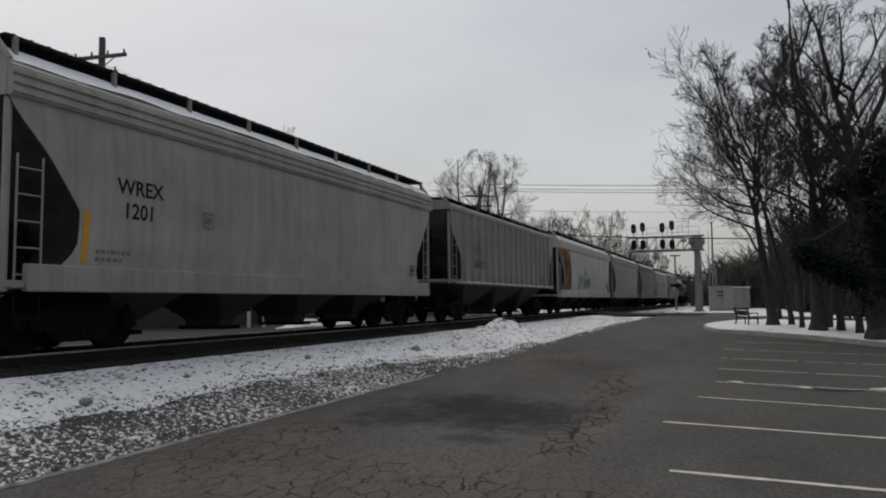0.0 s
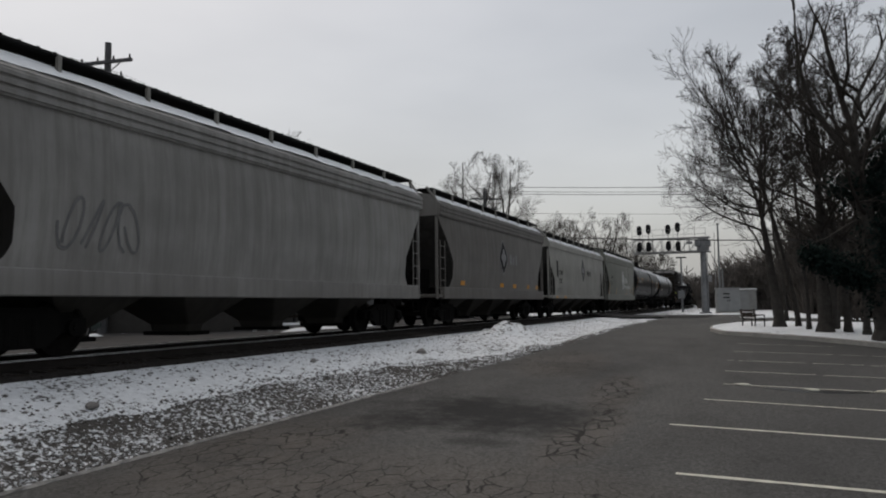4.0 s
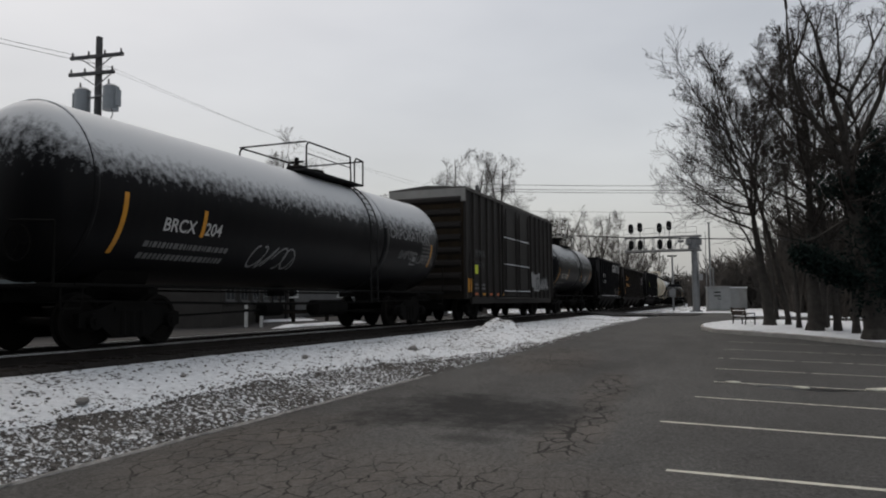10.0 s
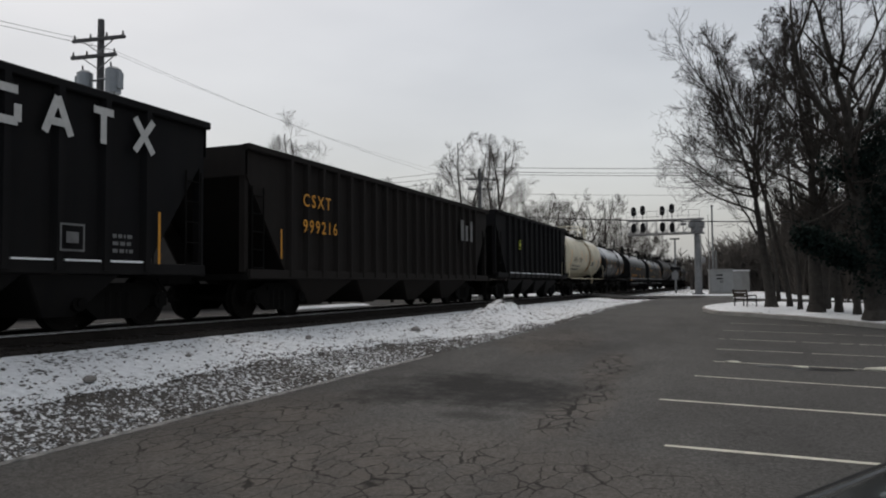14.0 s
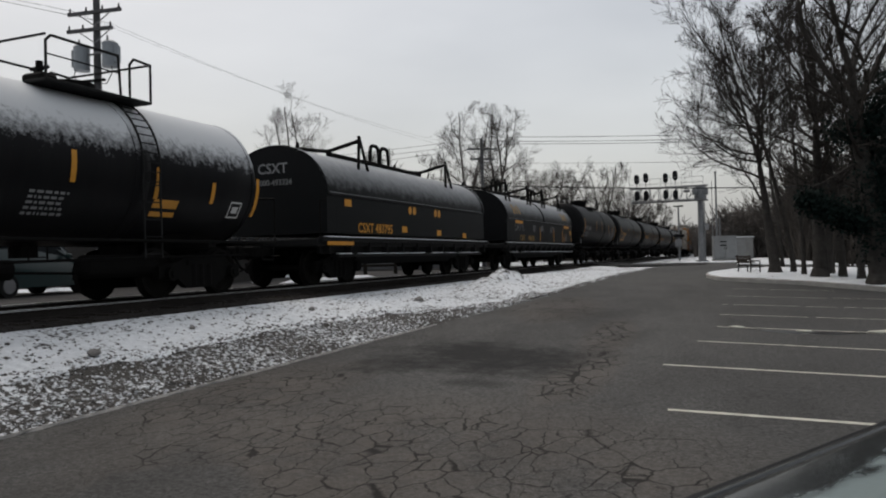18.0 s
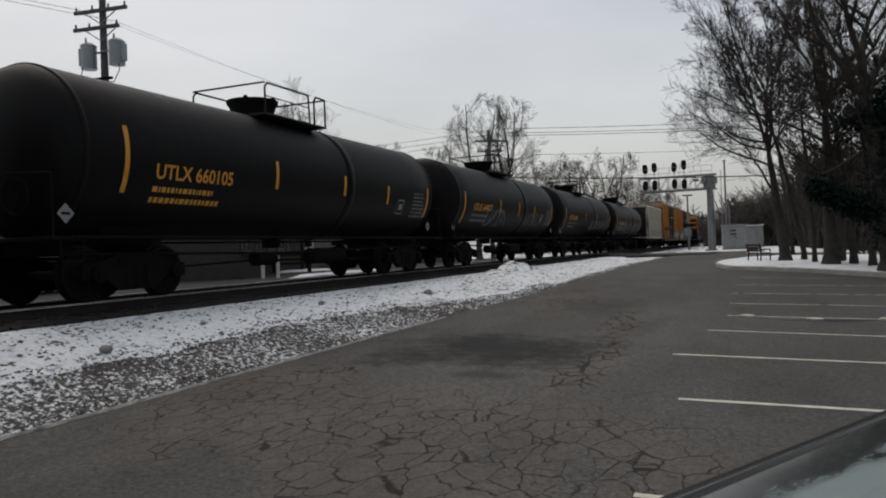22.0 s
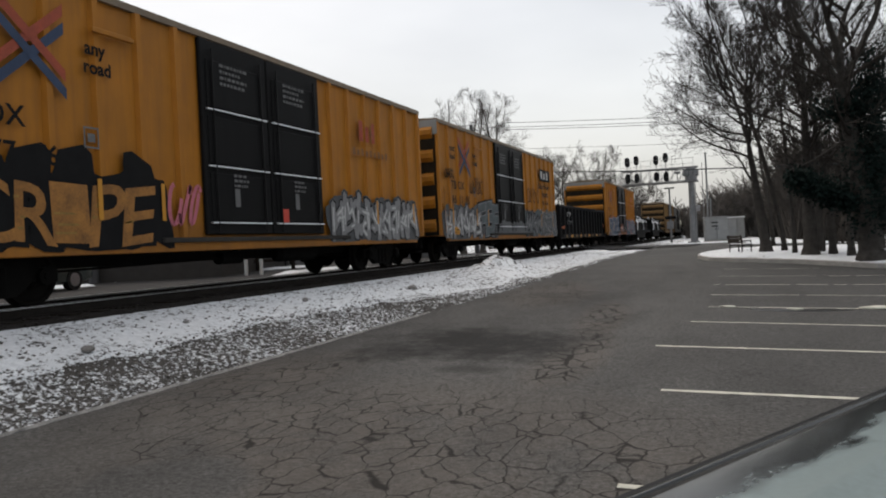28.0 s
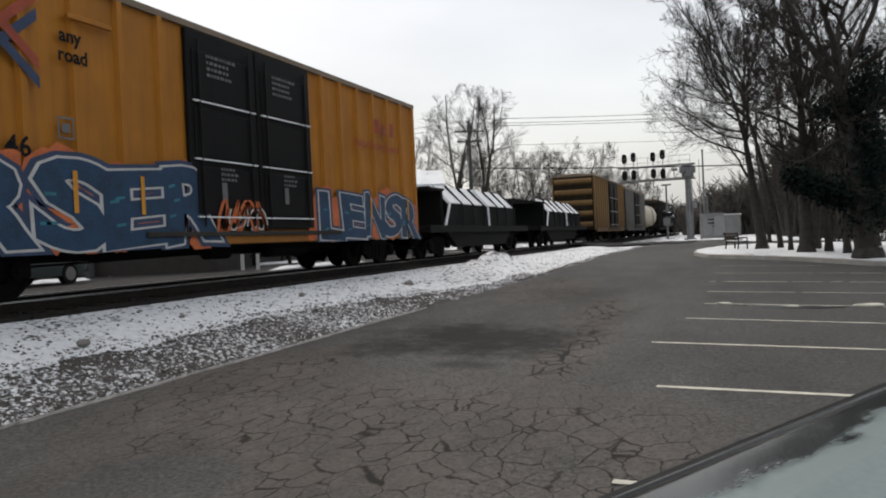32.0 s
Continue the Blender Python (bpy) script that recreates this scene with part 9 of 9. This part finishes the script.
def cross_emblem(th, y, z, s, surf):
    """Two crossing ribbons, each of a navy and a brick-red band with a slanted end."""
    for q, mt, o, lift in ((-1, P_BRICKRED, 0.16, 0.010), (-1, P_NAVY, -0.12, 0.013), (1, P_BRICKRED, 0.16, 0.016), (1, P_NAVY, -0.12, 0.019)):
        bm = B()
        t = 0.13 * s
        for a, b in (((-0.85, q * 0.72), (-0.12, q * 0.1)), ((-0.12, q * 0.1), (0.12, -q * 0.1)), ((0.12, -q * 0.1), (0.85, -q * 0.72))):
            (ax, ay), (bx, by) = a, b
            quad(bm, (ax * s, (ay + o * 1.4) * s - t), (bx * s, (by + o * 1.4) * s - t), (bx * s, (by + o * 1.4) * s + t), (ax * s, (ay + o * 1.4) * s + t))
        on_side("emblem", bm, surf, mt, th, y, z, lift)


YS = lambda z: 1.585
for a, b, num, lab, kind in ((377.8, 394.6, "667776", "yellow box wagon with black doors and orange graffiti", 0), (396.2, 413.4, "661183", "yellow box wagon with black doors and grey graffiti along the bottom", 1), (430.6, 447.6, "661346", "yellow box wagon with black doors and blue graffiti along the bottom", 2)):
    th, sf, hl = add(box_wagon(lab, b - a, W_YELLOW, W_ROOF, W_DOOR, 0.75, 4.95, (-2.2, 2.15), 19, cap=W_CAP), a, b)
    cross_emblem(th, -hl + 2.52, 3.82, 0.7, YS)
    for word, y, z, sz in (("next", -hl + 1.02, 3.98, 0.3), ("load", -hl + 1.02, 3.68, 0.3), ("any", -hl + 3.5, 3.92, 0.3), ("road", -hl + 3.46, 3.62, 0.3)):
        letter(th, word, y, z, sz, YS, P_BLACK, 0.009)
    for word, y, z in (("TB", -hl + 1.05, 2.62), ("OX", -hl + 1.72, 2.62), (num[:2], -hl + 1.08, 2.1), (num[2:4], -hl + 1.78, 2.1), (num[4:], -hl + 2.5, 2.1)):
        letter(th, word, y, z, 0.42, YS, P_BLACK, 0.008, spacing=1.05)
    if kind == 1:
        on_side("brand_mark", flat(B(), 0, 2.2, 0, 0.6), YS, P_BLACK, th, 5.3, 3.68, 0.01)
        word_bars(th, 5.5, 3.78, 1.8, 0.4, 3, lambda z: 1.592, P_WHITE)
        letter(th, "Railcar Pooling", 4.92, 3.26, 0.4, YS, P_BLACK, 0.008, spacing=0.98)
        letter(th, "Experts", 5.66, 2.86, 0.4, YS, P_BLACK, 0.008)
        word_bars(th, 5.64, 2.44, 1.4, 0.22, 6, YS, P_BLACK)
    elif kind == 2:
        word_bars(th, hl - 2.9, 3.75, 1.5, 0.4, 3, YS, P_BRICKRED)
        letter(th, "Railcar Pooling Experts", hl - 4.1, 3.3, 0.3, YS, P_BRICKRED, 0.004)
    else:
        word_bars(th, hl - 4.2, 3.55, 1.1, 0.55, 3, YS, P_BRICKRED)
        word_bars(th, hl - 4.6, 3.15, 2.2, 0.2, 9, YS, P_OCHRE)
    frame_box(th, -hl + 3.4, 2.42, 0.3, 0.34, YS, P_FADED)
    on_side("notice", flat(B(), 0, 0.55, 0, 0.26), YS, P_YELLOW, th, -hl + 1.1, 0.98, 0.03, "yellow warning notice")
    small_print(th, -hl + 1.15, 1.12, 0.45, 2, 0.09, lambda z: 1.612, P_BLACK, 6)
    for y in (-hl + 1.0, -hl + 3.6, -hl + 5.0, hl - 3.4, hl - 0.9):
        stripe(th, y, 1.3, 1.95, 0.09, lambda z: 1.612, P_YELLOW)
    part("tool_cabinet", box(B(), 1.585, 1.66, -hl + 3.62, -hl + 4.5, 4.28, 4.36, 0.01), W_YELLOW, th)
    ds = lambda z: 1.63
    for y in (-1.95, 0.25):
        small_print(th, y + 0.3, 4.35, 0.85, 4, 0.12, ds, P_FADED, kind + 2)
        small_print(th, y + 0.6, 2.2, 0.5, 3, 0.1, ds, P_FADED, kind + 5)
        on_side("notice", flat(B(), 0, 0.16, 0, 0.36), ds, P_FADED, th, y + 0.6, 1.6, 0.012)
    scr = lambda z: 1.645
    if kind == 0:
        haze(th, -hl + 0.5, -hl + 5.0, 0.8, 2.2, YS, P_BLACK, 3, 6)
        sprayed_letters(th, "SCRIPE", -hl + 0.75, -hl + 4.75, 0.85, 1.9, YS, P_TAN, P_BLACK, P_BLACK, P_FADEDY, 21, 0.012, 0.012)
        haze(th, hl - 5.9, hl - 0.7, 0.82, 1.9, YS, P_SLATE, 5, 7)
        graffiti(th, hl - 5.9, hl - 0.7, 0.85, 1.95, YS, P_GREY, P_SLATE, P_WHITE, 22, 8)
        on_side("notice", flat(B(), 0, 0.25, 0, 0.3), ds, P_RED, th, 0.3, 1.3, 0.012)
        scrawl(th, -hl + 5.2, 1.2, 0.8, 0.8, YS, P_PINK, 4, 3, 0.045)
        scrawl(th, -hl + 0.6, 2.2, 1.0, 0.35, YS, P_OCHRE, 9, 4, 0.02)
    elif kind == 1:
        haze(th, -hl + 0.2, -2.25, 0.78, 2.02, YS, P_SLATE, 7, 10)
        graffiti(th, -hl + 0.4, -hl + 4.1, 0.84, 1.95, YS, P_GREY, P_SLATE, P_WHITE, 31, 5)
        sprayed_letters(th, "FEF", -hl + 3.9, -2.3, 0.8, 2.25, YS, P_TEALGREY, P_GREY, P_BLACK, P_GREY, 32)
        haze(th, 2.2, hl - 0.1, 0.8, 2.1, YS, P_TEALGREY, 8, 9)
        graffiti(th, 2.3, 5.3, 0.82, 1.85, YS, P_SLATE, P_BLACK, P_GREY, 33, 3)
        graffiti(th, 5.3, hl - 0.15, 0.84, 1.95, YS, P_SLATE, P_WHITE, P_GREY, 34, 5)
        haze(th, -2.1, 2.1, 0.95, 1.5, scr, P_SLATE, 12, 6)
        for q, (y, z, w_, h_) in enumerate(((-hl + 3.0, 2.5, 1.5, 0.7), (-hl + 0.4, 2.95, 0.9, 0.4), (2.7, 2.45, 2.1, 0.75))):
            scrawl(th, y, z, w_, h_, YS, P_BLACK, 4 + q * 5, 6, 0.014)
            scrawl(th, y, z, w_, h_ * 0.8, YS, P_BLACK, 40 + q, 4, 0.015)
        scrawl(th, hl - 1.0, 2.5, 0.7, 0.6, YS, P_OCHRE, 3, 3, 0.018)
    else:
        haze(th, -hl + 1.4, -1.6, 0.66, 2.2, YS, P_ORANGE, 9, 9)
        sprayed_letters(th, "RSER", -hl + 1.5, -1.5, 0.68, 2.12, YS, P_BLUE, P_WHITE, P_NAVY, P_CYAN, 41)
        haze(th, 2.1, hl - 0.3, 0.7, 1.95, YS, P_ORANGE, 10, 7)
        sprayed_letters(th, "LENSR", 2.35, hl - 0.2, 0.72, 2.0, YS, P_BLUE, P_WHITE, P_NAVY, P_CYAN, 42)
        scrawl(th, -1.6, 0.95, 1.6, 0.7, scr, P_ORANGE, 6, 5, 0.04)
        scrawl(th, -1.2, 1.0, 1.2, 0.5, scr, P_WHITE, 7, 4, 0.02)
        scrawl(th, -hl + 1.5, 0.95, 0.7, 0.35, YS, P_WHITE, 8, 4, 0.02)
# gondola
th, sf, hl = add(gondola("battered black gondola wagon with orange reflectors", 15.0, W_HOPPER), 414.6, 429.6)
gs = lambda z: 1.565
letter(th, "CS XT", -hl + 1.75, 1.95, 0.36, gs, P_WHITE, 0.006, spacing=1.3)
letter(th, "70 84 96", -hl + 1.8, 1.5, 0.34, gs, P_FADED, 0.004, spacing=1.2)
for k in range(9):
    on_side("reflector", flat(B(), 0, 0.62 if k % 3 else 0.42, 0, 0.16), lambda z: 1.565, P_YELLOW if k % 2 else W_DULL_YELLOW, th, -hl + 1.4 + k * 1.4, 0.68, 0.008)
on_side("notice", flat(B(), 0, 0.6, 0, 0.16), gs, P_ORANGE, th, -hl + 0.4, 1.2, 0.012)
on_side("notice", flat(B(), 0, 0.35, 0, 0.22), gs, P_ORANGE, th, hl - 0.8, 1.35, 0.012)
# far end of the train
for a, b in ((448.7, 461.3), (464.0, 477.0)):
    add(low_coil_wagon("dark coil wagon with low snow-covered trough covers", b - a, W_DECK, W_COVER), a, b)
add(box_wagon("faded ochre box wagon with dark doors", 15.5, W_DULL_YELLOW, W_ROOF, W_DOOR, 0.75, 4.95, (-0.9, 3.2), 17), 480.5, 496.0)
add(box_wagon("dull brown box wagon far along the train", 15.5, W_BROWNISH, W_ROOF, W_MAROON, 0.75, 4.8, (-1.5, 2.2), 15), 497.6, 513.1)
add(tank_wagon("pale tank wagon far along the train", 13.0, 1.45, 2.5, W_WHITE, rail_at=0.3), 515.0, 528.0)
add(box_wagon("dark box wagon far along the train", 15.5, W_MAROON, W_ROOF, W_MAROON, 0.75, 4.8, (-1.5, 2.2), 15), 530.0, 545.5)
add(tank_wagon("snow-topped black tank wagon far along the train", 15.0, 1.45, 2.5, W_BLACK_SNOW, rail_at=0.3), 547.5, 562.5)


def track_pose(y):
    """The pose of a wagon whose middle is y metres along: straight, then a slow bend to the left."""
    if y <= 120:
        return pose(TRACK_X, y, RAIL_Z)
    a = (y - 120) / 700
    return pose(TRACK_X - 700 * (1 - math.cos(a)), 120 + 700 * math.sin(a), RAIL_Z, 0, 0, math.degrees(a))


def motions():
    for th, u in TRAIN:
        walk(th, [(t, track_pose(u - SPEED * t)) for t in range(33)])


motions()
